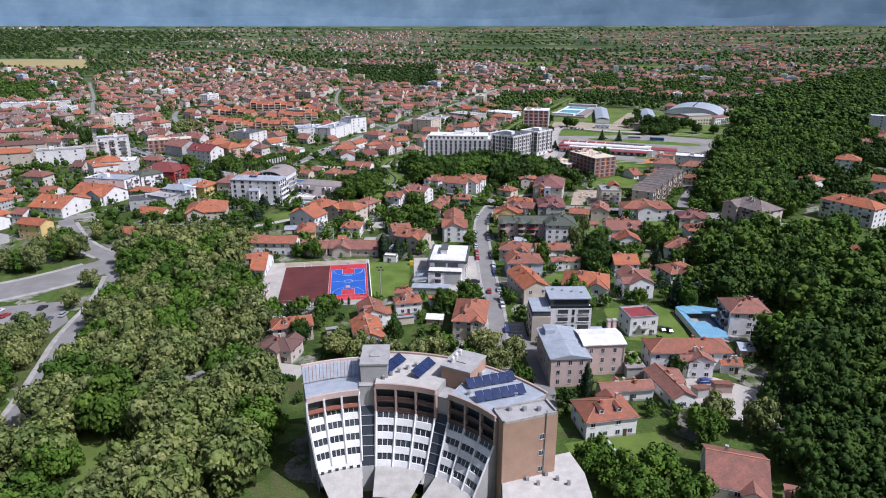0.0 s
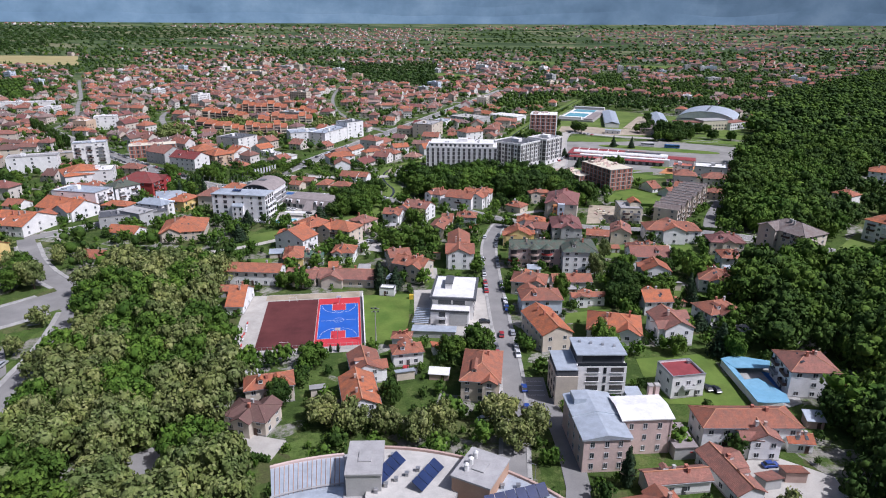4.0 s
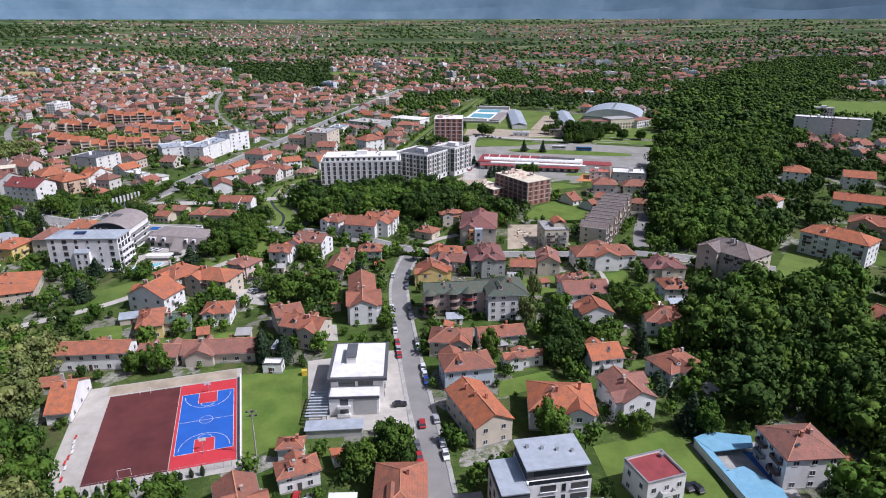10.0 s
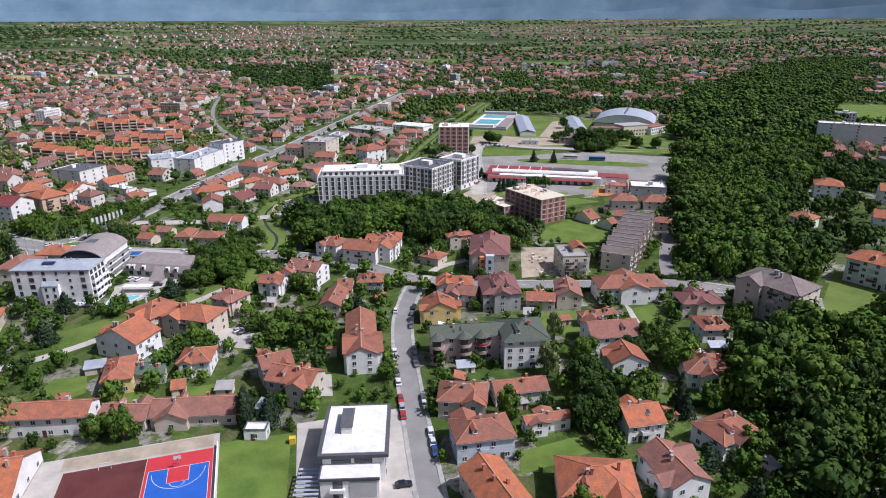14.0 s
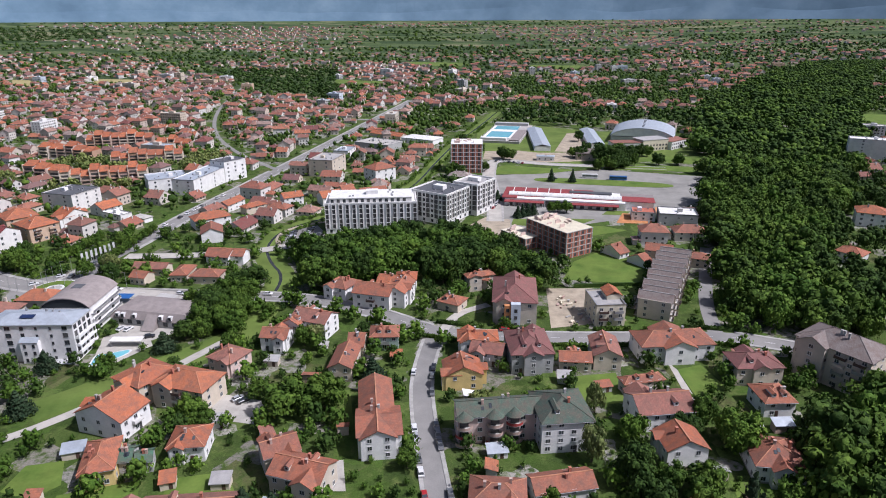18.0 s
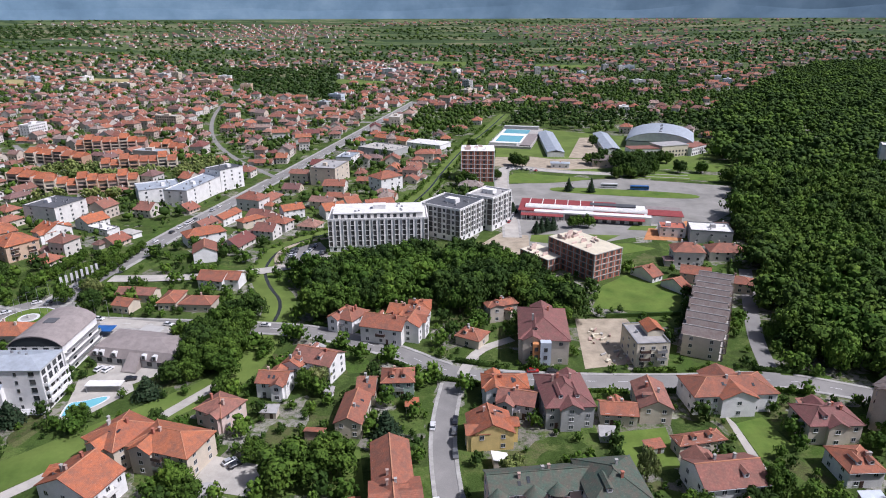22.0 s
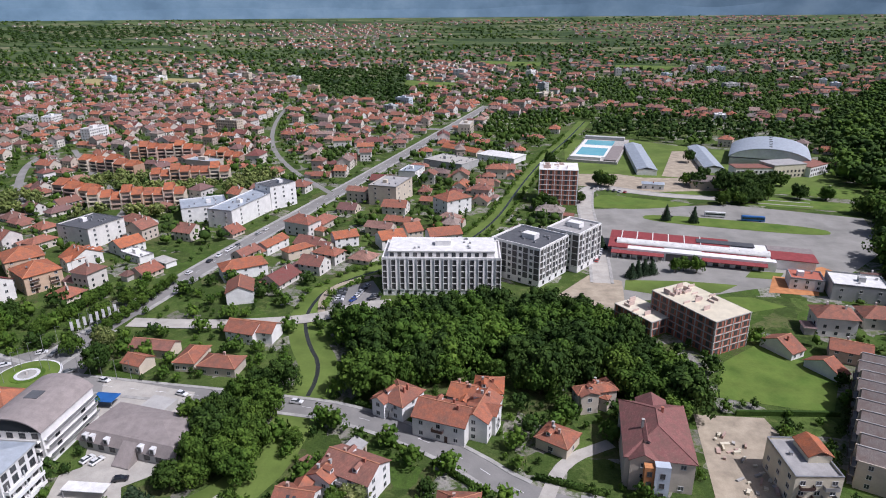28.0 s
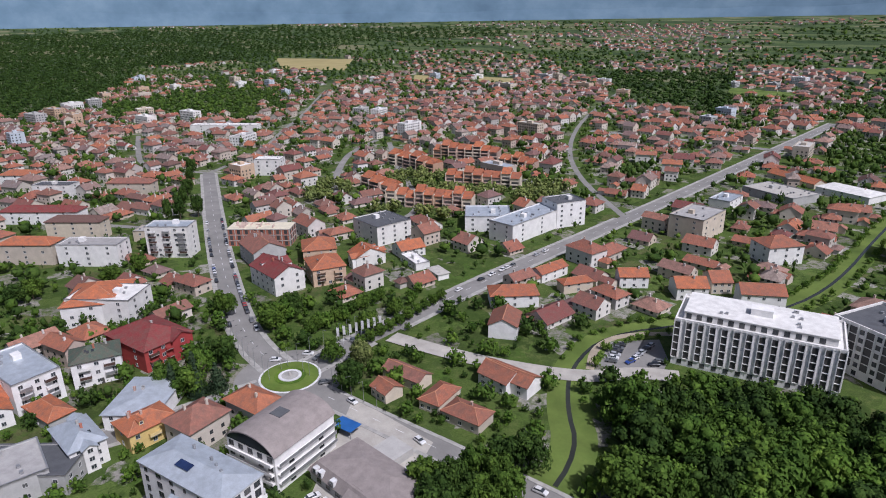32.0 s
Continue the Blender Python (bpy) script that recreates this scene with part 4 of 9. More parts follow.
WEST = road("west_street", [(-205, 600), (-185, 640), (-200, 680), (-260, 760), (-330, 870)], 5.0, "grey asphalt side street", 0)
WEST2 = road("west_street", [(-320, 560), (-420, 540), (-520, 560)], 5.0, "grey asphalt side street", 0)
AVELANE = road("north_street", [(-405, 690), (-418, 750), (-435, 801), (-490, 900), (-544, 1013), (-700, 1290), (-860, 1607)], 5.0, "grey asphalt side street", 0)
AVELANE2 = road("west_street", [(-405, 690), (-440, 690), (-483, 690), (-540, 735), (-624, 809)], 5.0, "grey asphalt side street", 0)
ROWLANE = road("lane", [(-255, 660), (-285, 700), (-301, 728), (-325, 775), (-341, 816), (-350, 880)], 6.0, "grey asphalt lane", 0)
NORTH = road("north_street", [(-60, 690), (-110, 780), (-150, 900), (-180, 1100), (-190, 1400)], 4.5, "grey asphalt side street", 0)
NORTH2 = road("north_street", [(34, 956), (-60, 990), (-150, 1010)], 7.0, "grey asphalt side street", 1.2)
BRIDGE = road("bridge_road", [(-118, 490), (-95, 487), (-74, 486), (-41, 489), (-25, 500), (-10, 503)], 8.0, "pale concrete bridge road over the canal", 0, M_YARD, 0.30)
HOSPROAD = road("yard_road", [(12, 140), (30, 150), (31, 180), (28, 200)], 6.0, "asphalt yard road", 0)




def build_roundabout():
    cx, cy = -137, 449.5

    def ring(r, n=40):
        return [(cx + r * math.cos(k * math.tau / n), cy + r * math.sin(k * math.tau / n)) for k in range(n)]
    patch("roundabout_carriageway", ring(19.5), M_ASPHALT, 0.15, "round grey asphalt carriageway of a roundabout", "road")
    hub = thing("roundabout_island", cx, cy, 0, "grass roundabout island with a white ring and a small round basin", "traffic island")

    def disc(r, z0, z1):
        return Shape().prism([(r * math.cos(k * math.tau / 40), r * math.sin(k * math.tau / 40)) for k in range(40)], z0, z1)
    part("kerb_ring", disc(11.0, 0, 0.26), M_LINE, hub, "white painted kerb ring")
    part("grass_disc", disc(10.2, 0.1, 0.36), M_LAWN, hub, "mown grass with a yellow flower band")
    part("flower_band", disc(5.6, 0.3, 0.50), LEAF["bright"], hub)
    part("basin_rim", disc(4.1, 0.3, 0.72), M_LINE, hub, "white stone basin rim")
    part("basin_floor", disc(3.0, 0.3, 0.76), M_PAVE, hub)
    part("fountain_stump", Shape().tube((0, 0, 0.7), (0, 0, 1.9), 0.6, 0.35, 10), M_CONC, hub)


build_roundabout()
finish_roads()

# canal with grassy banks
CANAL = smooth_line([(-103, 344), (-87, 356), (-65, 372), (-43, 390), (-37, 421), (-33, 449), (-42, 470), (-47, 495), (-40, 525), (-10, 548), (25, 575), (50, 620), (77, 702), (110, 790), (150, 878), (200, 1000)])
CANAL = resample(CANAL, 4.0)
strip("canal_bank", CANAL, 7.0, M_ROUGH, 0.045, "mown grassy canal bank", "canal")
strip("canal", [p for p in CANAL if p[1] > 426], 0.75, M_WATER, 0.05, "narrow dark canal between grass banks", "water")
for a, b in zip(CANAL, CANAL[1:]):
    take((a[0] + b[0]) / 2, (a[1] + b[1]) / 2, 5, 17, math.degrees(math.atan2(b[1] - a[1], b[0] - a[0])), 0)


# ---- houses along the flight ----
house(-54.2, 345.6, 20.0, 13.1, -25, 8.0, 'h', 'beige', 'orange')
house(-69.2, 351.5, 14.0, 15.2, -38, 8.0, 'h', 'beige', 'orange')
house(-73.8, 333.7, 17.6, 12.5, -26, 7.0, 'G', 'white', 'orange')
house(-70.2, 312.2, 9.2, 15.3, 9, 5.5, 'h', 'yellow', 'rust')
house(-63.8, 313.7, 4.3, 7.5, -1, 4.0, 'g', 'grey', 'green')
house(-58.9, 312.1, 5.0, 6.4, 8, 4.0, 'g', 'grey', 'green')
house(-47.8, 317.2, 10.8, 10.8, -3, 5.5, 'h', 'white', 'orange')
house(-22.0, 307.2, 10.5, 9.4, 19, 7.0, 'g', 'beige', 'rust')
house(-14.9, 296.7, 15.7, 10.7, -26, 7.0, 'g', 'beige', 'rust')
house(5.6, 320.4, 10.8, 31.5, -1, 7.5, 'G', 'white', 'rust')
house(-44.4, 363.9, 11.5, 11.1, -35, 6.0, 'h', 'pink', 'brown')
house(-29.4, 377.8, 10.9, 8.9, -14, 6.0, 'g', 'white', 'rust')
house(-15.5, 387.5, 16.0, 11.5, -29, 7.4, 'g', 'white', 'brown', balconies=1)
house(-22.5, 386.5, 8.0, 9.5, -29, 7.0, 'G', 'white', 'rust')
house(11.2, 372.7, 11.3, 9.8, -6, 6.0, 'h', 'green', 'rust')
house(-3.9, 356.4, 8.8, 16.7, -13, 5.5, 'G', 'beige', 'rust')
house(0.8, 370.3, 6.7, 11.9, -9, 4.5, 'g', 'beige', 'rust')
house(9.5, 411.0, 17.5, 12.5, -24, 7.0, 'g', 'white', 'rust', detail=2, balconies=1)
house(20.5, 412.0, 9.5, 15.5, -24, 7.4, 'G', 'white', 'rust', detail=2, balconies=1)
house(16.0, 422.5, 9.0, 9.5, -24, 6.5, 'g', 'white', 'orange', detail=2)
house(-4.6, 423.1, 11.9, 12.2, -37, 6.0, 'h', 'white', 'rust')
house(24.5, 426.5, 9.9, 10.4, -9, 6.0, 'h', 'white', 'orange')
house(60.2, 423.8, 9.3, 10.2, -35, 5.0, 'h', 'beige', 'rust')
house(42.0, 401.8, 10.7, 9.6, -38, 4.0, 'h', 'beige', 'rust')
house(-99.1, 452.6, 8.9, 8.2, -23, 4.0, 'g', 'beige', 'rust')
house(-97.3, 463.8, 17.5, 8.1, -13, 4.0, 'g', 'beige', 'brown')
house(-80.9, 455.6, 8.6, 13.5, -9, 4.0, 'h', 'beige', 'rust')
house(-68.6, 449.9, 14.7, 9.4, -12, 4.0, 'h', 'beige', 'rust')
house(-66.0, 474.2, 13.1, 11.0, -20, 5.0, 'g', 'white', 'rust')
house(59.0, 308.5, 15.7, 17.2, -3, 10.5, 'h', 'white', 'moss', label='pale four-storey apartment block with a dark green roof')
house(41.4, 312.6, 26.3, 10.0, -2, 9.5, 'g', 'pink', 'moss', balconies=0, label='pinkish four-storey apartment block with a dark green roof')
house(35.7, 342.0, 13.3, 11.4, -3, 6.0, 'G', 'yellow', 'orange')
house(45.3, 363.1, 15.4, 9.3, -9, 6.5, 'h', 'white', 'orange')
house(47.5, 355.2, 12.6, 9.6, -25, 5.5, 'g', 'lilac', 'brown')
house(61.7, 352.8, 15.6, 19.5, -5, 8.0, 'h', 'grey', 'maroon')
house(77.0, 345.7, 11.8, 8.3, -14, 4.5, 'g', 'beige', 'rust')
house(89.3, 348.8, 10.4, 15.7, -13, 6.0, 'G', 'beige', 'brown')
house(115.3, 349.5, 27.8, 13.2, -4, 7.0, 'h', 'white', 'rust')
house(135.0, 329.9, 16.6, 11.8, -7, 7.0, 'h', 'beige', 'maroon')
house(94.0, 328.3, 15.2, 5.4, 4, 4.5, 'h', 'beige', 'rust')
house(91.9, 311.6, 18.3, 12.9, -1, 6.5, 'g', 'white', 'brown')
house(89.7, 294.0, 12.4, 10.7, -4, 6.0, 'G', 'white', 'orange')
house(130.1, 312.1, 10.6, 11.5, -6, 5.5, 'h', 'white', 'rust')
house(112.1, 285.0, 14.1, 14.0, -16, 6.0, 'h', 'white', 'rust')
house(164.0, 325.0, 25.0, 17.0, -64, 14.0, 'h', 'beige', 'greyred', balconies=1)
house(67.5, 394.7, 18.6, 27.0, -14, 10.0, 'h', 'beige', 'maroon')
house(69.5, 205.6, 10.4, 9.3, 10, 7.0, 'f', 'white', 'red')
house(107.5, 207.0, 13.6, 14.6, -94, 9.2, 'h', 'white', 'brown', label='white two-storey house with a brown hipped roof beside a pool')
house(77.9, 240.0, 11.1, 15.2, 8, 7.0, 'G', 'white', 'brown')
house(57.9, 238.6, 18.7, 15.9, -14, 6.5, 'h', 'white', 'orange')
house(34.2, 238.4, 11.5, 20.6, 14, 7.0, 'G', 'beige', 'orange')
house(35.3, 261.8, 16.1, 11.3, 2, 7.0, 'h', 'blue', 'rust')
house(54.9, 267.4, 14.0, 4.4, 5, 4.5, 'g', 'white', 'rust')
house(79.7, 262.8, 11.4, 11.2, 2, 6.0, 'g', 'white', 'orange')
house(99.9, 253.2, 14.5, 11.4, 17, 6.0, 'h', 'white', 'rust')
house(33.9, 281.1, 14.6, 11.3, -14, 6.0, 'h', 'beige', 'rust')
house(9.9, 207.0, 12.1, 19.2, -7, 7.5, 'h', 'beige', 'rust')
house(-13.7, 222.1, 10.6, 6.9, 13, 5.0, 'h', 'white', 'rust')
house(-15.9, 232.3, 7.1, 5.3, -4, 4.5, 'h', 'white', 'rust')
house(-82.2, 289.8, 25.1, 9.4, -4, 6.5, 'g', 'white', 'rust')
house(-61.3, 289.3, 14.0, 9.3, -10, 4.0, 'g', 'beige', 'brown')
house(-42.3, 289.1, 24.4, 10.8, -4, 4.0, 'g', 'beige', 'brown')
house(-81.0, 265.4, 7.1, 19.3, 3, 4.0, 'g', 'white', 'orange')
house(-24.4, 276.7, 6.0, 3.9, -9, 3.0, 'f', 'white', 'white')
house(-26.1, 197.0, 10.5, 17.6, 14, 5.0, 'G', 'white', 'orange')
house(-26.5, 213.7, 9.8, 13.1, 15, 5.0, 'G', 'white', 'rust')
house(-52.8, 200.4, 14.4, 8.6, 16, 6.0, 'h', 'beige', 'orange')
house(-54.0, 186.7, 13.3, 9.0, -15, 5.0, 'h', 'beige', 'darkbrown')
house(77.9, 181.5, 26.2, 10.2, -0, 7.0, 'h', 'white', 'rust')
house(43.4, 147.4, 15.1, 11.2, 11, 6.0, 'h', 'white', 'rust')
house(53.2, 162.1, 16.4, 5.9, 7, 4.0, 'g', 'white', 'brown')
house(66.7, 163.8, 7.7, 17.4, 12, 4.0, 'G', 'white', 'brown')
house(67.8, 122.5, 13.8, 15.9, -18, 6.0, 'g', 'beige', 'brown')
house(-197.4, 442.9, 20.6, 27.0, 80, 9.0, 'h', 'red', 'red', detail=2, balconies=1)
house(-246.5, 460.6, 24.5, 27.1, 37, 10.0, 'h', 'white', 'orange')
house(-201.0, 422.9, 16.7, 13.2, 53, 10.0, 'h', 'white', 'moss', detail=2, balconies=1)
house(-166.3, 389.3, 10.7, 17.7, 71, 8.0, 'h', 'white', 'metal')
house(-156.2, 404.0, 15.3, 11.7, 74, 6.5, 'h', 'yellow', 'orange')
house(-215.9, 404.8, 15.0, 29.6, 78, 11.0, 'f', 'white', 'metal')
house(-170.5, 374.5, 11.8, 18.1, 64, 7.0, 'f', 'grey', 'grey')
house(-194.5, 516.0, 16.5, 25.0, 67, 9.5, 'G', 'white', 'red', detail=2, balconies=1)
house(-224.0, 541.0, 18.0, 24.0, 59, 9.0, 'G', 'grey', 'brown', detail=2, balconies=1)
house(-178.0, 532.1, 17.0, 19.0, 48, 9.0, 'h', 'ochre', 'orange', detail=2, balconies=1)
house(-197.8, 555.1, 18.0, 19.0, 38, 8.0, 'h', 'ochre', 'orange', detail=2, balconies=1)
house(-170.6, 558.8, 17.0, 12.6, 54, 6.0, 'G', 'white', 'orange', detail=2)
house(-156.2, 578.8, 15.0, 13.0, 54, 5.0, 'g', 'white', 'orange', detail=2)
house(-183.4, 598.0, 23.5, 25.0, 64, 11.0, 'f', 'white', 'dark')
house(-134.3, 641.5, 27.3, 24.2, 22, 9.0, 'f', 'white', 'metal')
house(-107.1, 640.9, 54.7, 17.2, 70, 11.0, 'f', 'white', 'metal')
house(-93.2, 664.5, 20.1, 17.2, 47, 15.0, 'f', 'white', 'dark')
house(-16.7, 671.4, 29.3, 20.0, 69, 13.0, 'f', 'beige', 'grey')
house(-84.1, 540.6, 22.0, 12.7, 27, 6.0, 'h', 'white', 'orange')
house(-78.1, 512.7, 12.2, 15.1, 11, 6.0, 'G', 'white', 'rust')
house(-77.5, 575.9, 19.2, 9.0, 63, 5.0, 'g', 'white', 'orange')
house(-62.0, 565.0, 15.9, 7.8, 42, 5.0, 'h', 'beige', 'orange')
house(-38.9, 581.5, 14.2, 10.7, 22, 6.0, 'g', 'white', 'orange')
house(-13.5, 579.0, 14.8, 13.1, 22, 6.0, 'g', 'white', 'orange')
house(-2.0, 591.0, 10.0, 13.7, 22, 6.0, 'g', 'beige', 'rust')
house(23.8, 642.2, 20.3, 16.3, 34, 10.0, 'h', 'white', 'rust')
house(15.7, 579.9, 19.0, 12.5, 14, 7.0, 'g', 'white', 'rust')
house(-63.2, 474.9, 20.5, 9.7, -15, 5.0, 'g', 'white', 'rust')
house(57.7, 421.1, 14.0, 5.6, 10, 7.0, 'h', 'beige', 'rust')
house(-136.6, 354.5, 22.1, 23.4, 13, 5.0, 'h', 'beige', 'orange')
house(-225.8, 361.0, 23.1, 23.2, -12, 6.0, 'g', 'white', 'orange')
house(-216.8, 388.8, 29.9, 19.0, -23, 6.0, 'g', 'white', 'orange')
house(309.0, 479.0, 17.0, 15.0, -35, 8.6, 'h', 'white', 'orange', detail=1)
house(338.0, 457.0, 19.0, 14.0, -35, 8.6, 'g', 'white', 'orange', detail=1)
house(300.0, 411.0, 28.0, 13.0, -38, 6.5, 'g', 'white', 'orange', detail=1)
house(229.0, 342.0, 30.0, 15.0, -60, 11.0, 'h', 'white', 'orange', balconies=1)
house(263.0, 356.0, 27.0, 15.0, -46, 11.0, 'h', 'ochre', 'rust', balconies=1)
house(191.5, 266.0, 19.0, 13.0, -75, 6.0, 'g', 'white', 'rust')
house(251.0, 424.0, 13.0, 11.0, -60, 6.0, 'h', 'white', 'rust', detail=1)
house(-240.2, 460.4, 28.5, 17.8, 19, 11.0, 'f', 'white', 'white')
house(-167.3, 413.7, 17.6, 22.6, 23, 6.0, 'm', 'white', 'metal')


# ---- landmark buildings and grounds ----
def frame_of(a, b, c):
    """Centre, width, depth and turn of a rectangle from its near-left, near-right and far-right corners."""
    a, b, c = Vector(a), Vector(b), Vector(c)
    u = (b - a).normalized()
    n = Vector((-u.y, u.x))
    d = (c - b).dot(n)
    m = (a + b) / 2 + n * d / 2
    return m.x, m.y, (b - a).length, d, math.degrees(math.atan2(u.y, u.x))


def flat_poly(name, pts, z0, z1, mat, parent, label=""):
    area = sum(a[0] * b[1] - b[0] * a[1] for a, b in zip(pts, pts[1:] + pts[:1]))
    return part(name, Shape().prism(pts if area > 0 else pts[::-1], z0, z1), mat, parent, label)


def solid(parent, name, mat, *boxes, label=""):
    s = Shape()
    for b in boxes:
        s.box(*b)
    return part(name, s, mat, parent, label)


def build_hospital():
    cx, cy = -15.4, 95.9
    ob = thing("hospital_building", cx, cy, 0, "curved white terraced hospital with brown loggias and rooftop solar panels", "building")
    take(-15, 128, 60, 40, 0, 1)

    def at(a, r, z):
        return (r * math.cos(radians(a)), r * math.sin(radians(a)), z)

    def arc(s, a0, a1, r0, r1, z0, z1, n=6, m=0, t=0.5):
        """A curved slab: inner face from radius r0 at z0 to r1 at z1, t thick outward."""
        for k in range(n):
            p, q = a0 + (a1 - a0) * k / n, a0 + (a1 - a0) * (k + 1) / n
            s.poly([at(p, r0, z0), at(q, r0, z0), at(q, r1, z1), at(p, r1, z1)], m)
            s.poly([at(p, r1, z1), at(q, r1, z1), at(q, r1 + t, z1), at(p, r1 + t, z1)], m)
            s.poly([at(p, r0, z0), at(p, r0 + t, z0), at(q, r0 + t, z0), at(q, r0, z0)], m)
        for p in (a0, a1):
            s.poly([at(p, r0, z0), at(p, r1, z1), at(p, r1 + t, z1), at(p, r0 + t, z0)], m)

    def lean(z):
        return 33.2 - max(0.0, 17.5 - z) * 0.50

    for n, (a0, a1, top) in enumerate(((118.6, 97.5, 22.5), (91.0, 66.0, 24.0), (60.0, 37.0, 24.0))):
        skew = 4.2 if n == 0 else 0.0

        def ang(k, r):
            """The angle of the k-th of nine radii at radius r; the first wing's west end turns in towards the back."""
            start = a0 - skew * min(1.0, max(0.0, (r - 33.2) / 15.8))
            return start + (a1 - start) * k / 8

        core = Shape()
        for k in range(8):
            for r0, z0, r1, z1 in ((34.6, 0, 34.6, top), (49, 0, 49, top), (30.5, 6, 34.6, 14)):
                core.poly([at(ang(k, r0), r0, z0), at(ang(k + 1, r0), r0, z0), at(ang(k + 1, r1), r1, z1), at(ang(k, r1), r1, z1)])
        for k in (0, 8):
            core.poly([at(ang(k, r), r, z) for r, z in ((27.5, 0), (49, 0), (49, top), (33.6, top), (33.6, 17.5), (27.6, 6.5))])
        part("wing", core, WALL["concrete"], ob)
        roof = Shape()
        for k in range(8):
            roof.poly([at(ang(k, 33.2), 33.2, top + 0.02), at(ang(k + 1, 33.2), 33.2, top + 0.02), at(ang(k + 1, 49), 49, top + 0.02), at(ang(k, 49), 49, top + 0.02)])
        part("roof", roof, FLAT[("metal", "pale", "metal")[n]], ob)
        if n == 0:
            seams = Shape()
            for k in range(1, 16):
                seams.tube(at(ang(k / 2, 40), 40, top + 0.08), at(ang(k / 2, 48.4), 48.4, top + 0.08), 0.07, 0.07, 4)
            part("roof_seam", seams, WALL["tan"], ob, "rusty roof seams")
            part("roof_step", Shape().poly([at(ang(k, 40), 40, top + 0.35) for k in range(9)] + [at(ang(k, 40.5), 40.5, top + 0.35) for k in range(8, -1, -1)]), FLAT["grey"], ob)
        for rr in (33.0, 48.6):
            rim = Shape()
            arc(rim, ang(0, rr), a1, rr, rr, top - 0.9, top + 0.5, 8)
            part("roof_edge", rim, WALL["pink"] if n == 0 else WALL["brick"], ob)
        loggias = 1 if n == 0 else 2
        z = top - 1.0
        for f in range(loggias):
            z -= 2.9
            rail = Shape()
            arc(rail, a0, a1, 33.1, 33.1, z, z + 0.9, 6, t=0.2)
            part("loggia_rail", rail, M_DARKWOOD if n else WALL["redbrick"], ob, "dark brown loggia parapet")
            back = Shape()
            arc(back, a0, a1, 34.2, 34.2, z + 0.5, z + 2.9, 6, t=0.2)
            part("loggia_glazing", back, M_GLASS, ob, "dark recessed glazing")
            floor = Shape()
            arc(floor, a0, a1, 33.0, 33.0, z - 0.25, z, 6, t=1.5)
            part("loggia_slab", floor, M_DARKWOOD, ob)
        for k in range(4):
            p = a0 + (a1 - a0) * k / 3
            x, y, _ = at(p, 33.5, 0)
            part("pier", Shape().box(-0.55, 0.55, -0.22, 0.22, 16.5, top - 0.5), WALL["brick"] if n else WALL["white"], ob, at=pose(x, y, 0, 0, 0, p))
        levels = 3
        while z > 8.5:
            z -= 2.85
            band = Shape()
            arc(band, a0, a1, lean(z), lean(z + 1.35), z, z + 1.35, 6, t=0.4)
            part("spandrel", band, WALL["white"], ob, "white sloping spandrel")
            for k in range(3):
                p, q = a0 + (a1 - a0) * (k + 0.08) / 3, a0 + (a1 - a0) * (k + 0.92) / 3
                pane = Shape()
                arc(pane, p, q, lean(z + 1.35) + 0.3, lean(z + 2.85) + 0.3, z + 1.35, z + 2.85, 2, t=0.1)
                w = part("window_strip", pane, M_GLASS, ob)
                bars = Shape()
                for j in range(4):
                    u = p + (q - p) * j / 3
                    bars.tube(at(u, lean(z + 1.35) + 0.22, z + 1.35), at(u, lean(z + 2.85) + 0.22, z + 2.85), 0.09, 0.09, 4)
                part("mullion", bars, M_FRAME, w)
            for k in range(4):
                p = a0 + (a1 - a0) * k / 3
                part("rib", Shape().tube(at(p, lean(z) - 0.1, z), at(p, lean(z + 2.85) - 0.1, z + 2.85), 0.28, 0.28, 4), WALL["white"], ob)
        low = Shape()
        arc(low, a0, a1, lean(3.5), lean(z), 3.5, z, 6, t=0.4)
        part("lower_wall", low, WALL["white"], ob)
        for k in range(6):
            p = a0 + (a1 - a0) * (k + 0.5) / 6
            x, y, zz = at(p, lean(z - 1.6) - 0.12, z - 1.9)
            part("window", window_mesh(0.6, 1.4, True), None, ob, at=pose(x, y, zz, 0, 0, p + 90) @ pose(0, 0, 0, 0, 0, 180))
        can = Shape()
        arc(can, a0, a1, 19.0, 27.2, 4.2, 6.0, 8, t=0.3)
        part("canopy_roof", can, FLAT["pale"], ob, "white curved canopy roof")
        can2 = Shape()
        arc(can2, a0, a1, 12.0, 18.6, 2.4, 3.6, 8, t=0.3)
        part("canopy_roof", can2, FLAT["pale"], ob)
    for a0, a1, top in ((97.5, 91.0, 23.0), (66.0, 60.0, 22.0)):
        glass = Shape()
        arc(glass, a0, a1, 27.5, 34.4, 6.0, 18.0, 3, t=0.3)
        shaft = part("stair_glazing", glass, M_GLASS, ob, "sloping glazed stairwell")
        for k in range(7):
            bar = Shape()
            bar.tube(at(a0, 27.4 + k * 1.15, 6.0 + 2 * k), at(a1, 27.4 + k * 1.15, 6.0 + 2 * k), 0.12, 0.12, 4)
            part("glazing_bar", bar, M_STEEL, shaft)
        upper = Shape()
        arc(upper, a0, a1, 34.4, 34.4, 16.0, top, 2, t=0.3)
        part("stair_wall", upper, WALL["concrete"], ob)
        plug = Shape()
        arc(plug, a0, a1, 26.0, 27.3, 0, 6, 2, t=0.3)
        arc(plug, a0, a1, 48.6, 48.6, 0, top, 2, t=0.3)
        part("stair_base", plug, WALL["concrete"], ob)
        cap = Shape()
        arc(cap, a0, a1, 34.4, 34.4, top - 0.4, top, 3, t=14.5)
        part("stair_roof", cap, FLAT["grey"], ob)
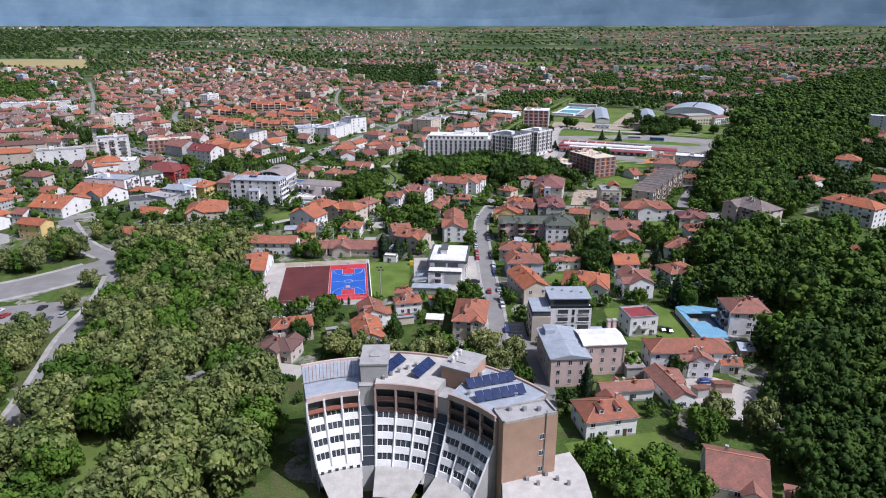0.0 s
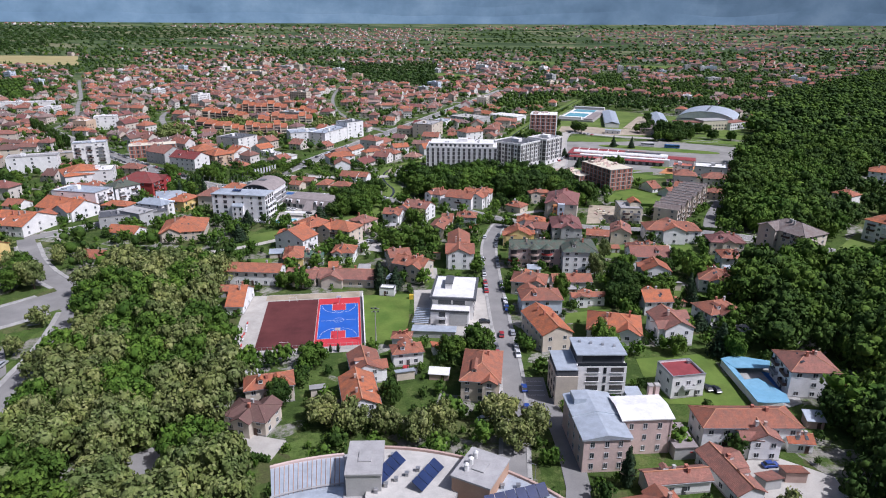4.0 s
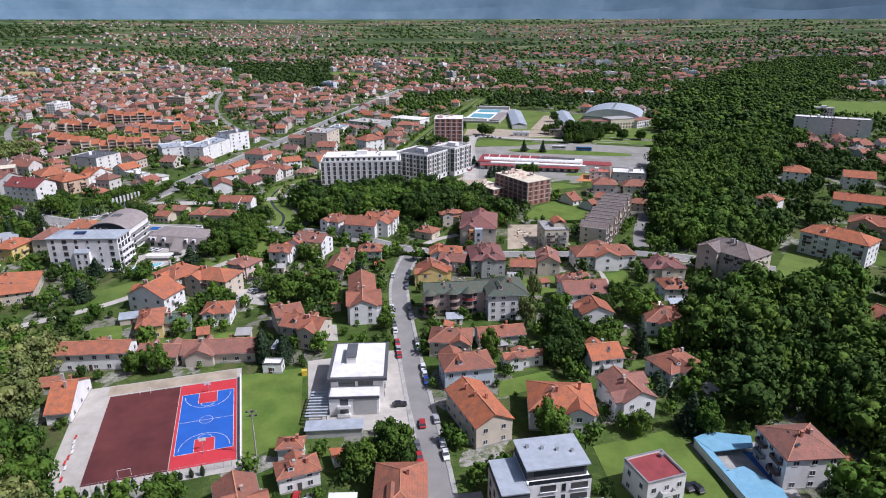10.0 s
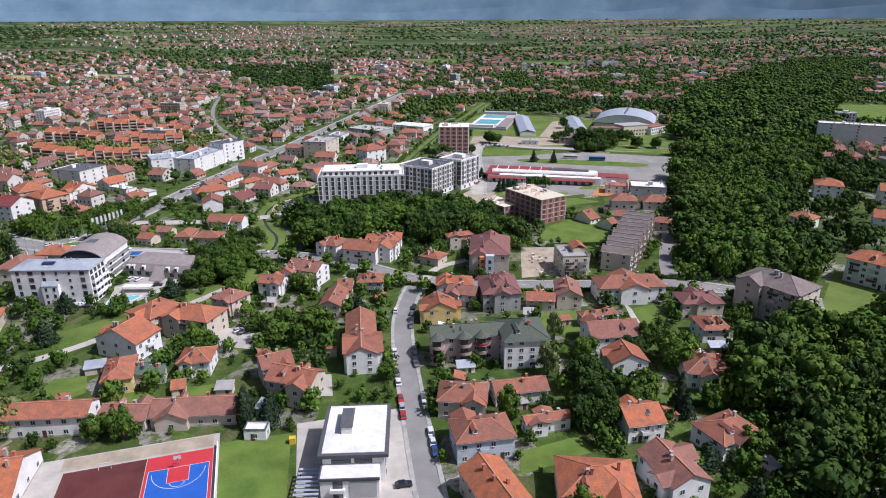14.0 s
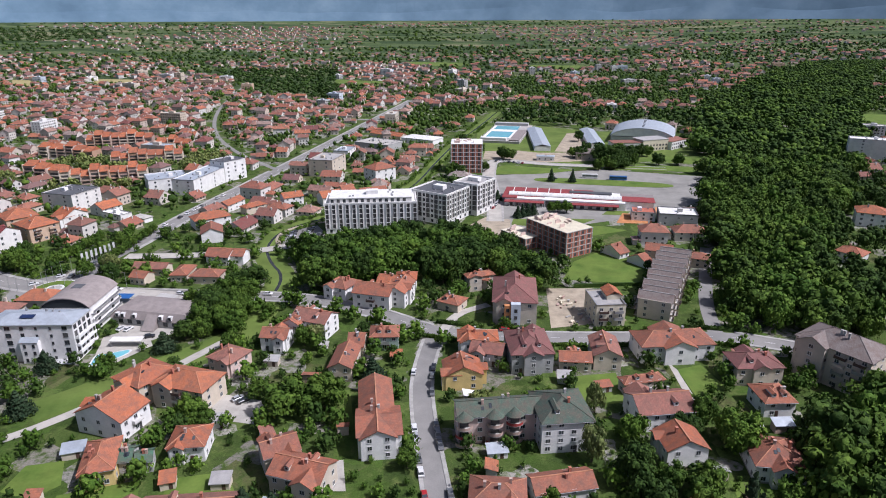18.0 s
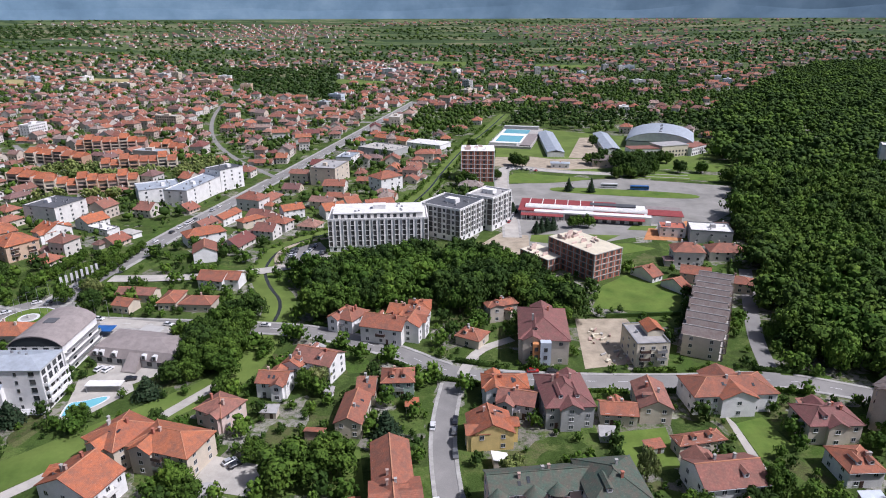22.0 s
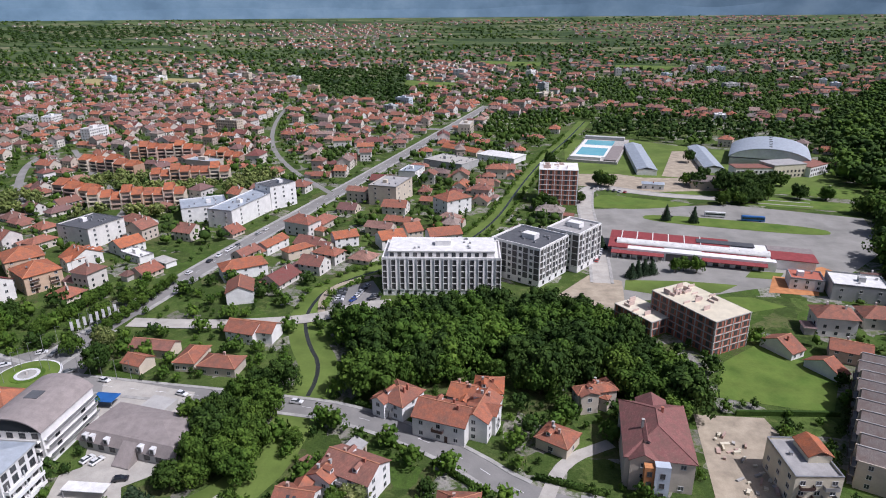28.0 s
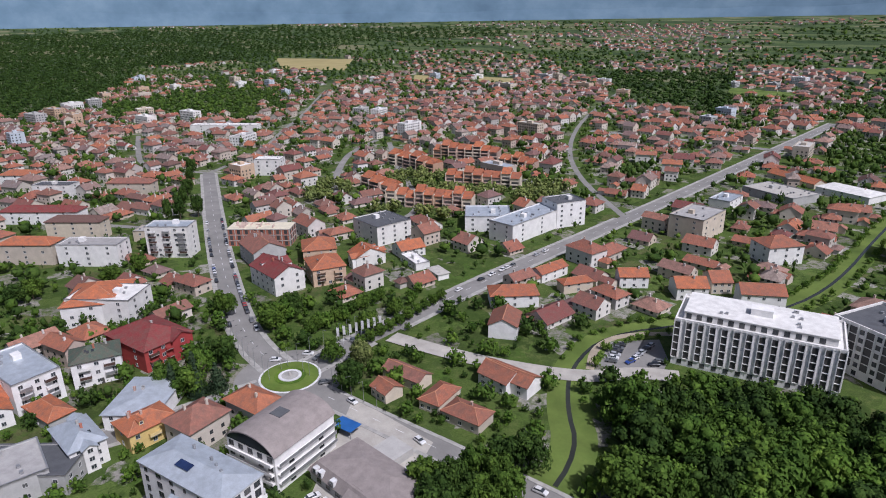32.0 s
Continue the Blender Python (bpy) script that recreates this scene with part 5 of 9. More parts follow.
    for a, r, w, d, z0, z1 in ((91.6, 41, 6.4, 9.5, 20, 27.6), (62.5, 44, 7.5, 9, 20, 27.0)):
        x, y, _ = at(a, r, 0)
        hut = part("roof_hut", Shape().box(-d / 2, d / 2, -w / 2, w / 2, z0, z1), WALL["concrete"] if a > 90 else WALL["tan"], ob, at=pose(x, y, 0, 0, 0, a))
        part("hut_roof", Shape().box(-d / 2 - 0.2, d / 2 + 0.2, -w / 2 - 0.2, w / 2 + 0.2, z1, z1 + 0.35).box(-1.5, 1.5, -1.2, 1.2, z1 + 0.35, z1 + 0.6), FLAT["grey"], hut)
        if a < 90:
            for k in range(3):
                part("antenna_box", Shape().tube((0, 0, z1 + 0.3), (0, 0, z1 + 1.6), 0.5, 0.5, 8).tube((0, 0, z1 + 1.6), (0, 0, z1 + 2.0), 0.55, 0.1, 8), FLAT["white"], hut, at=pose(-2 + k * 2, 2.0, 0))
    for a, r, length, n in ((86, 41, 9.5, 5), (75, 41, 8.0, 4), (52, 43, 12, 6), (45, 40, 12, 6)):
        x, y, _ = at(a, r, 0)
        turn = 60 if a > 60 else 18
        for k in range(n):
            u = (k + 0.5) / n * length - length / 2
            part("solar_panel", Shape().box(-length / n * 0.47, length / n * 0.47, -1.3, 1.3, 0, 0.08), M_SOLAR, ob, "dark blue solar panel", at=pose(x, y, 25.2, 0, 0, turn) @ pose(u, 0, 0, 30, 0, 0))
    for k in range(14):
        part("roof_vent", Shape().box(-0.3, 0.3, -0.3, 0.3, 0, 0.8).box(-0.4, 0.4, -0.4, 0.4, 0.8, 0.9), M_STEEL, ob, at=pose(*at((88 - 2.4 * (k % 5)) if k < 7 else 57 - 3 * (k % 6), 36 + 1.7 * (k % 7), 24.0)))
    # brick end block and its low wing
    x, y, w, d, rot = frame_of((12.6, 113.5), (24.8, 117.6), (21.2, 122.4))
    end = thing("brick_block", x, y, rot, "tan brick end block of the hospital with a grey flat roof", "building")
    solid(end, "wall", WALL["tan"], (-w / 2, w / 2, -d / 2, d / 2, 0, 24), label="tan brick wall")
    solid(end, "roof", FLAT["grey"], (-w / 2 + 0.4, w / 2 - 0.4, -d / 2 + 0.4, d / 2 - 0.4, 23.9, 24.1))
    solid(end, "parapet", M_CONC, (-w / 2, w / 2, -d / 2, -d / 2 + 0.4, 24, 24.6), (-w / 2, w / 2, d / 2 - 0.4, d / 2, 24, 24.6), (-w / 2, -w / 2 + 0.4, -d / 2, d / 2, 24, 24.6), (w / 2 - 0.4, w / 2, -d / 2, d / 2, 24, 24.6))
    for k in range(3):
        part("window", window_mesh(1.0, 1.2), None, end, at=pose(w * 0.22, -d / 2, 10 + 4.2 * k))
    part("flue", Shape().tube((w * 0.28, -d / 2 - 0.15, 8), (w * 0.28, -d / 2 - 0.15, 25.5), 0.12, 0.12, 6), M_STEEL, end)
    for k in range(3):
        part("roof_vent", Shape().box(-0.4, 0.4, -0.4, 0.4, 24, 25), M_STEEL, end, at=pose(-3 + 3 * k, 1.5 - k, 0))
    lw = [(13.2, 119.2), (29.5, 124.4), (31.5, 116.9), (31.5, 106.0), (12.3, 106.0)]
    wing = thing("low_wing", 0, 0, 0, "low hospital wing with a stained pale flat roof", "building")
    part("wall", Shape().prism(lw[::-1], 0, 8.8), WALL["concrete"], wing)
    part("roof", Shape().prism(lw[::-1], 8.7, 9.0), FLAT["pale"], wing, "stained pale flat roof")
    for k in range(6):
        p = lw[0]
        part("roof_vent", Shape().box(-0.35, 0.35, -0.35, 0.35, 9, 9.9), M_STEEL, wing, at=pose(p[0] + 3 + 2.2 * k, p[1] - 3 - 1.5 * (k % 3), 0))


build_hospital()


def build_court():
    rot, ox, oy = 7.9, -65.6, 228.3
    c, s = math.cos(radians(rot)), math.sin(radians(rot))

    def L(u, v):
        return (ox + u * c - v * s, oy + u * s + v * c)

    def rect(u0, v0, u1, v1):
        return [L(u0, v0), L(u1, v0), L(u1, v1), L(u0, v1)]
    patch("court_apron", rect(-8.5, -4.5, 37.5, 47.0), M_YARD, 0.10, "pale concrete apron round the ball courts", "pavement")
    patch("sand_strip", rect(-1, 41.5, 36, 46.5), M_SAND, 0.13, "sandy strip behind the courts", "ground")
    tagged(part("dark_red_court", Shape().prism(rect(0, 0, 19.6, 40.6), 0, 0.14), M_DARKCOURT, None), "worn dark red handball court", "sports court", kind="structure")
    court = thing("basketball_court", *L(27.9, 20.3), rot, "red and blue basketball court with white lines", "sports court")
    part("red_border", Shape().box(-8.1, 8.1, -20.3, 20.3, 0, 0.15), M_REDCOURT, court, "red painted border")
    part("blue_field", Shape().box(-7.3, 7.3, -14.6, 14.6, 0.1, 0.16), M_BLUECOURT, court, "blue painted playing field")
    for sg in (-1, 1):
        y0, y1 = sorted((sg * 14.8, sg * 8.8))
        part("key", Shape().box(-2.6, 2.6, y0, y1, 0.1, 0.166), M_REDCOURT, court, "red painted key")
    ln = Shape()

    def stroke(pts, wd=0.12):
        a, b = sides(pts, wd / 2), sides(pts, -wd / 2)
        for k in range(len(pts) - 1):
            ln.poly([(*b[k], 0.172), (*b[k + 1], 0.172), (*a[k + 1], 0.172), (*a[k], 0.172)])
    stroke([(-7.3, -14.6), (7.3, -14.6)]), stroke([(-7.3, 14.6), (7.3, 14.6)]), stroke([(-7.3, 0), (7.3, 0)])
    stroke([(-7.3, -14.6), (-7.3, 14.6)]), stroke([(7.3, -14.6), (7.3, 14.6)])
    stroke([(1.8 * math.cos(k * 0.2618), 1.8 * math.sin(k * 0.2618)) for k in range(25)])
    for sg in (-1, 1):
        stroke([(6.4 * math.cos(k * math.pi / 20), sg * (13.2 - 6.75 * math.sin(k * math.pi / 20))) for k in range(21)])
        stroke([(1.8 * math.cos(k * math.pi / 12), sg * (8.8 - 1.8 * math.sin(k * math.pi / 12))) for k in range(13)])
        stroke([(-2.6, sg * 14.6), (-2.6, sg * 8.8), (2.6, sg * 8.8), (2.6, sg * 14.6)])
    part("court_line", ln, M_LINE, court, "white court lines")
    for sg in (-1, 1):
        hoop = thing("basketball_hoop", *L(27.9, 20.3 + sg * 15.5), rot + (0 if sg > 0 else 180), "white basketball hoop on a steel post standing behind the court", "hoop", "basketball hoops")
        part("post", Shape().tube((0, 0, 0.1), (0, 0, 3.0), 0.12, 0.1, 6).tube((0, 0, 2.9), (0, -1.4, 3.3), 0.09, 0.07, 6), M_STEEL, hoop)
        part("backboard", Shape().box(-0.9, 0.9, -1.5, -1.44, 2.9, 3.95), M_LINE, hoop)
        part("ring", Shape().tube((0, -1.5, 3.05), (0, -1.95, 3.05), 0.22, 0.22, 8), M_RED, hoop)
    for v in (1.2, 39.4):
        goal = thing("handball_goal", *L(9.8, v), rot, "white tubular handball goal on the dark red court", "goal", "handball goals")
        for u in (-1.5, 1.5):
            part("goal_post", Shape().tube((u, 0, 0.1), (u, 0, 2.1), 0.05, 0.05, 6), M_LINE, goal)
        part("crossbar", Shape().tube((-1.5, 0, 2.1), (1.5, 0, 2.1), 0.05, 0.05, 6), M_LINE, goal)
    fence = thing("fence", *L(14, -2.6), rot, "grey wire mesh fence on steel posts behind the court", "fence")
    for k in range(22):
        part("fence_post", Shape().tube((-21 + 2 * k, 0, 0), (-21 + 2 * k, 0, 2.6), 0.05, 0.05, 5), M_STEEL, fence)
    for z in (0.3, 1.4, 2.5):
        part("fence_rail", Shape().tube((-21, 0, z), (21, 0, z), 0.03, 0.03, 4), M_STEEL, fence)
    wall = tagged(part("boundary_wall", Shape().box(-0.15, 0.15, -21, 21, 0, 1.6), WALL["white"], None, at=pose(*L(37.2, 20), 0, 0, 0, rot)), "low white wall beside the court", "wall", kind="structure")
    r = random.Random(2)
    for k in range(9):
        bench = thing("bench", *L(-5.2 + r.uniform(-0.5, 0.5), 4 + 2.2 * k), rot + 90, "red and white concrete bench beside the court", "bench", "benches beside the court")
        part("bench_seat", Shape().box(-0.9, 0.9, -0.25, 0.25, 0.45, 0.55), r.choice((M_RED, M_LINE)), bench)
        part("bench_foot", Shape().box(-0.7, -0.5, -0.2, 0.2, 0.1, 0.45), M_CONC, bench)
        part("bench_foot", Shape().box(0.5, 0.7, -0.2, 0.2, 0.1, 0.45), M_CONC, bench)
    for k in range(13):
        tree(*L(-3 + 2.6 * k, -4.0), r.uniform(2.0, 3.2), 0.7, "cypress", r)
    patch("lawn", [(-35.1, 275.3), (-29.0, 232.6), (-14.4, 238.0), (-15.3, 276.8)], M_LAWN, 0.09, "mown lawn beside the ball courts", "lawn")
    mast = thing("light_mast", -25, 234, 0, "tall grey floodlight mast on the lawn beside the courts", "street lamp")
    part("pole", Shape().tube((0, 0, 0), (0, 0, 14), 0.22, 0.12, 8), M_CONC, mast)
    part("crossarm", Shape().box(-1.3, 1.3, -0.08, 0.08, 13.2, 13.4).box(-1.3, 1.3, -0.08, 0.08, 12.0, 12.2), M_STEEL, mast)
    for k in range(4):
        part("floodlight", Shape().box(-0.3, 0.3, -0.25, 0.1, 0, 0.45), M_DARKFRAME_SHADE, mast, at=pose(-1.1 + 0.73 * k, -0.1, 13.4 - 1.2 * (k % 2), 20, 0, 0))


build_court()


def facade_block(a, b, c, h, wall, roof, label, floors, cols, dark_bays, name="apartment_building", which=(0, 1, 2, 3), setback=0.0, between=True):
    """A flat-roofed block with windows and balconies floor by floor; dark panels stand for tall shaded, glazed bays."""
    x, y, w, d, rot = frame_of(a, b, c)
    ob = thing(name, x, y, rot, label, "building", "apartment blocks")
    take(x, y, w, d, rot, 2)
    solid(ob, "wall", WALL[wall], (-w / 2, w / 2, -d / 2, d / 2, 0, h))
    rim = 0.35
    solid(ob, "parapet", WALL[wall], (-w / 2 - 0.1, w / 2 + 0.1, -d / 2 - 0.1, -d / 2 + rim, h, h + 0.9), (-w / 2 - 0.1, w / 2 + 0.1, d / 2 - rim, d / 2 + 0.1, h, h + 0.9), (-w / 2 - 0.1, -w / 2 + rim, -d / 2 + rim, d / 2 - rim, h, h + 0.9), (w / 2 - rim, w / 2 + 0.1, -d / 2 + rim, d / 2 - rim, h, h + 0.9))
    solid(ob, "roof", FLAT[roof], (-w / 2 + rim, w / 2 - rim, -d / 2 + rim, d / 2 - rim, h - 0.1, h + 0.06))
    r = random.Random(int(x * 7 + y))
    if setback:
        s = setback
        solid(ob, "penthouse", WALL[wall], (-w / 2 + s, w / 2 - s, -d / 2 + s, d / 2 - s, h, h + 2.8))
        solid(ob, "penthouse_roof", FLAT[roof], (-w / 2 + s - 0.3, w / 2 - s + 0.3, -d / 2 + s - 0.3, d / 2 - s + 0.3, h + 2.8, h + 3.1))
        for k in range(int(w / 4)):
            part("window", window_mesh(1.6, 1.7, True), None, ob, at=pose(-w / 2 + s + 1.5 + 4 * k * (w - 2 * s - 2) / w, -d / 2 + s, h + 0.5))
    top = h + (2.9 if setback else 0)
    solid(ob, "roof_hut", WALL["white"], (-3, 4, -2.5, 2.0, top, top + 2.6))
    for k in range(8):
        part("roof_vent", Shape().box(-0.5, 0.5, -0.5, 0.5, top, top + 0.9), M_STEEL, ob, at=pose(r.uniform(-0.35, 0.35) * w, r.uniform(-0.3, 0.3) * d, 0))
    step = h / floors
    for k in which:
        ax, ay, turn = SIDE[k]
        if not faces_flight(ob.matrix_basis, ax * w / 2, ay * d / 2, ax, ay):
            continue
        length = w if k in (0, 2) else d
        n = max(3, int(cols * length / w)) // 2 * 2 + 1 if dark_bays else max(2, int(cols * length / w))
        base = pose(ax * w / 2, ay * d / 2, 0, 0, 0, turn)
        for i in range(n):
            u = (i + 0.5) / n * length - length / 2
            if dark_bays and i % 2 == 0:
                # Flat dark panel: the bay's glazing and its shade in one colour.
                bay = part("bay", Shape().box(-length / n * 0.46, length / n * 0.46, -0.05, 0.0, 3.0, h - 0.4), M_DARKFRAME_SHADE, ob, "dark flat bay panel coloured as shaded glazing", at=base @ pose(u, 0, 0))
                for f in range(1, floors):
                    part("balcony", Shape().box(-length / n * 0.46, length / n * 0.46, -0.32, -0.05, 0, 0.24), WALL["white"], bay, at=pose(0, 0, f * step))
                part("frame", Shape().box(-length / n * 0.60, -length / n * 0.46, -0.4, 0.0, 3.0, h + 0.5).box(length / n * 0.46, length / n * 0.60, -0.4, 0, 3.0, h + 0.5), WALL["white"], ob, at=base @ pose(u, 0, 0))
            else:
                for f in range(floors) if between else (0,):
                    part("window", window_mesh(1.4, 1.5, True), None, ob, at=base @ pose(u, 0, f * step + 0.9))
    return ob


facade_block((-14.2, 512), (38.2, 508), (33, 532), 17.5, "white", "white", "long white block with dark bay panels and a white flat roof", 6, 27, True, which=(0, 1, 3), setback=2.6, between=False)
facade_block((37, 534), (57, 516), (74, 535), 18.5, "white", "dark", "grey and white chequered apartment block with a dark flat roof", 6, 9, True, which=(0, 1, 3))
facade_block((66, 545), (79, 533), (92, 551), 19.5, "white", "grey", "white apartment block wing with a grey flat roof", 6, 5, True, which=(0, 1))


def build_shell(a, b, c, h, floors, label, wall="redbrick", slab=None):
    """A brick and concrete building under construction."""
    x, y, w, d, rot = frame_of(a, b, c)
    ob = thing("unfinished_building", x, y, rot, label, "building")
    take(x, y, w, d, rot, 2)
    solid(ob, "wall", WALL[wall], (-w / 2, w / 2, -d / 2, d / 2, 0, h), label="bare hollow-brick wall")
    step = h / floors
    slabs = [(-w / 2 - 0.25, w / 2 + 0.25, -d / 2 - 0.25, d / 2 + 0.25, k * step - 0.18, k * step + 0.12) for k in range(1, floors + 1)]
    for q in slabs:
        solid(ob, "floor_slab", slab or M_CONC, q)
    for k in (0, 1, 3):
        ax, ay, turn = SIDE[k]
        if not faces_flight(ob.matrix_basis, ax * w / 2, ay * d / 2, ax, ay):
            continue
        length = w if k in (0, 2) else d
        n = max(3, int(length / 4.2))
        base = pose(ax * w / 2, ay * d / 2, 0, 0, 0, turn)
        for i in range(n + 1):
            part("column", Shape().box(-0.22, 0.22, -0.22, 0.0, 0, h), slab or M_CONC, ob, at=base @ pose((i / n - 0.5) * (length - 0.4), 0, 0))
        for i in range(n):
            for f in range(floors):
                # No hole in the wall: a dark panel stands for the unlit inside.
                part("opening", Shape().box(-0.85, 0.85, -0.06, 0, 0.5, step - 0.5), M_DARKFRAME_SHADE, ob, "dark panel for the shaded inside of an empty window opening", at=base @ pose(((i + 0.5) / n - 0.5) * length, 0, f * step))
    r = random.Random(4)
    for k in range(int(w * d / 30)):
        part("roof_wall", Shape().box(-1.6, 1.6, -0.15, 0.15, h, h + r.uniform(0.8, 2.2)), WALL["pink"], ob, at=pose(r.uniform(-0.42, 0.42) * w, r.uniform(-0.42, 0.42) * d, 0, 0, 0, r.choice((0, 90))))
    solid(ob, "roof_slab", slab or WALL["stone"], (-w / 2, w / 2, -d / 2, d / 2, h, h + 0.15))
    return ob


build_shell((96, 479), (109, 450), (124, 461), 14.2, 5, "bare red brick and concrete building under construction")
build_shell((83, 484), (92, 466), (102, 473), 6.5, 2, "low unfinished brick and concrete annex")
build_shell((120, 459), (129, 466), (127, 480), 6.0, 2, "low unfinished brick annex with a concrete base")
build_shell((82.0, 655), (106.5, 650), (111, 672), 23.5, 7, "tall unfinished red brick block with concrete floors and a white roof", "redbrick", WALL["white"])


def barrel(parent, name, mat, w, d, z, rise, over=0.4, n=14, label="", gable=None):
    """A barrel roof with its axis along y."""
    s = Shape()
    arcp = []
    for k in range(n + 1):
        a = math.pi * (0.12 + 0.76 * k / n)
        arcp.append((-math.cos(a) / math.cos(0.12 * math.pi) * (w / 2 + over), (math.sin(a) - math.sin(0.12 * math.pi)) / (1 - math.sin(0.12 * math.pi)) * rise + z))
    for k in range(n):
        (x0, z0), (x1, z1) = arcp[k], arcp[k + 1]
        y0, y1 = -d / 2 - over, d / 2 + over
        s.poly([(x0, y0, z0), (x1, y0, z1), (x1, y1, z1), (x0, y1, z0)])
        s.poly([(x0, y0, z0 - 0.4), (x0, y0, z0), (x0, y1, z0), (x0, y1, z0 - 0.4)]) if k == 0 else None
        s.poly([(x0, y0, z0), (x0, y0, z0 - 0.4), (x1, y0, z1 - 0.4), (x1, y0, z1)])
    part(name, s, mat, parent, label)
    for y in (-d / 2, d / 2):
        end = part("gable_end", Shape().poly([(x * w / (w + 2 * over), y, zz - 0.2) for x, zz in arcp]), gable or M_GLASS, parent, "arched gable wall")
    return end


def build_arched_hotel():
    x, y, w, d, rot = frame_of((-121.2, 401.9), (-102.7, 399.4), (-103.6, 423.0))
    ob = thing("arched_building", x, y, rot, "white five-storey building with a grey-brown barrel roof and long balconies", "building")
    take(x, y, w, d, rot, 1)
    h = 11.5
    solid(ob, "wall", WALL["white"], (-w / 2, w / 2, -d / 2, d / 2, 0, h))
    barrel(ob, "barrel_roof", FLAT["weathered"], w, d, h, 4.2, label="weathered grey-brown barrel roof")
    solid(ob, "roof_light", FLAT["dark"], (-2, 2, -2, 2, h + 4.0, h + 4.35))
    for f in range(4):
        windows(ob, w, d, 0.9 + 2.85 * f, 6, 1.7, 1.5, (0, 1, 3), True, random.Random(f))
        if f:
            b = solid(ob, "balcony", WALL["white"], (w / 2, w / 2 + 1.3, -d / 2 + 0.5, d / 2 - 0.5, 2.85 * f, 2.85 * f + 0.15))
            part("railing", Shape().box(w / 2 + 1.22, w / 2 + 1.3, -d / 2 + 0.5, d / 2 - 0.5, 2.85 * f + 0.15, 2.85 * f + 1.1), M_STEEL, b)
            solid(ob, "balcony", WALL["white"], (-w / 2 + 0.5, w / 2 - 0.5, -d / 2 - 1.2, -d / 2, 2.85 * f, 2.85 * f + 0.15), (-w / 2 + 0.5, w / 2 - 0.5, -d / 2 - 1.2, -d / 2 - 1.13, 2.85 * f + 0.15, 2.85 * f + 1.0))
    # hotel pool and its terrace
    patch("hotel_terrace", [(-94.6, 371.0), (-86.0, 374.5), (-76.9, 385.6), (-84.8, 404.2), (-98.1, 395.7)], M_YARD, 0.10, "pale paved hotel terrace", "pavement")
    pool = thing("swimming_pool", 0, 0, 0, "turquoise curved swimming pool of the hotel", "pool")
    shape = smooth_line([(-95.0, 373.0), (-90.0, 375.0), (-84.5, 380.0), (-84.0, 383.0), (-87.5, 382.6), (-91.5, 380.8), (-95.6, 381.0), (-95.0, 373.0)], 2)[:-1]
    mx, my = sum(p[0] for p in shape) / len(shape), sum(p[1] for p in shape) / len(shape)
    flat_poly("pool_rim", [(mx + (px - mx) * 1.12, my + (py - my) * 1.12) for px, py in shape], 0, 0.26, M_LINE, pool)
    flat_poly("pool_surface", shape, 0.1, 0.28, M_POOL, pool, "turquoise water")
    canopy = thing("terrace_canopy", *(-86.4, 387.4), -8, "white fabric canopy beside the pool", "canopy")
    part("canopy_top", Shape().box(-6, 6, -1.8, 1.8, 2.6, 2.8), FLAT["white"], canopy)
    for u in (-5.6, 5.6):
        part("post", Shape().box(u - 0.08, u + 0.08, -1.6, -1.44, 0, 2.6), M_STEEL, canopy)
    carport = thing("carport", *(-100.7, 430.0), -10, "blue roofed carport beside the workshop", "carport")
    part("carport_roof", Shape().box(-4, 4, -2.6, 2.6, 2.7, 2.85), M_BLUEP, carport)
    for u in (-3.7, 3.7):
        part("post", Shape().box(u - 0.08, u + 0.08, -2.3, -2.14, 0, 2.7), M_STEEL, carport)
    patch("workshop_yard", [(-88.3, 383.5), (-71.0, 395.1), (-73.9, 435.7), (-108.8, 447.1)], M_YARD, 0.09, "stained concrete workshop yard", "pavement")


build_arched_hotel()


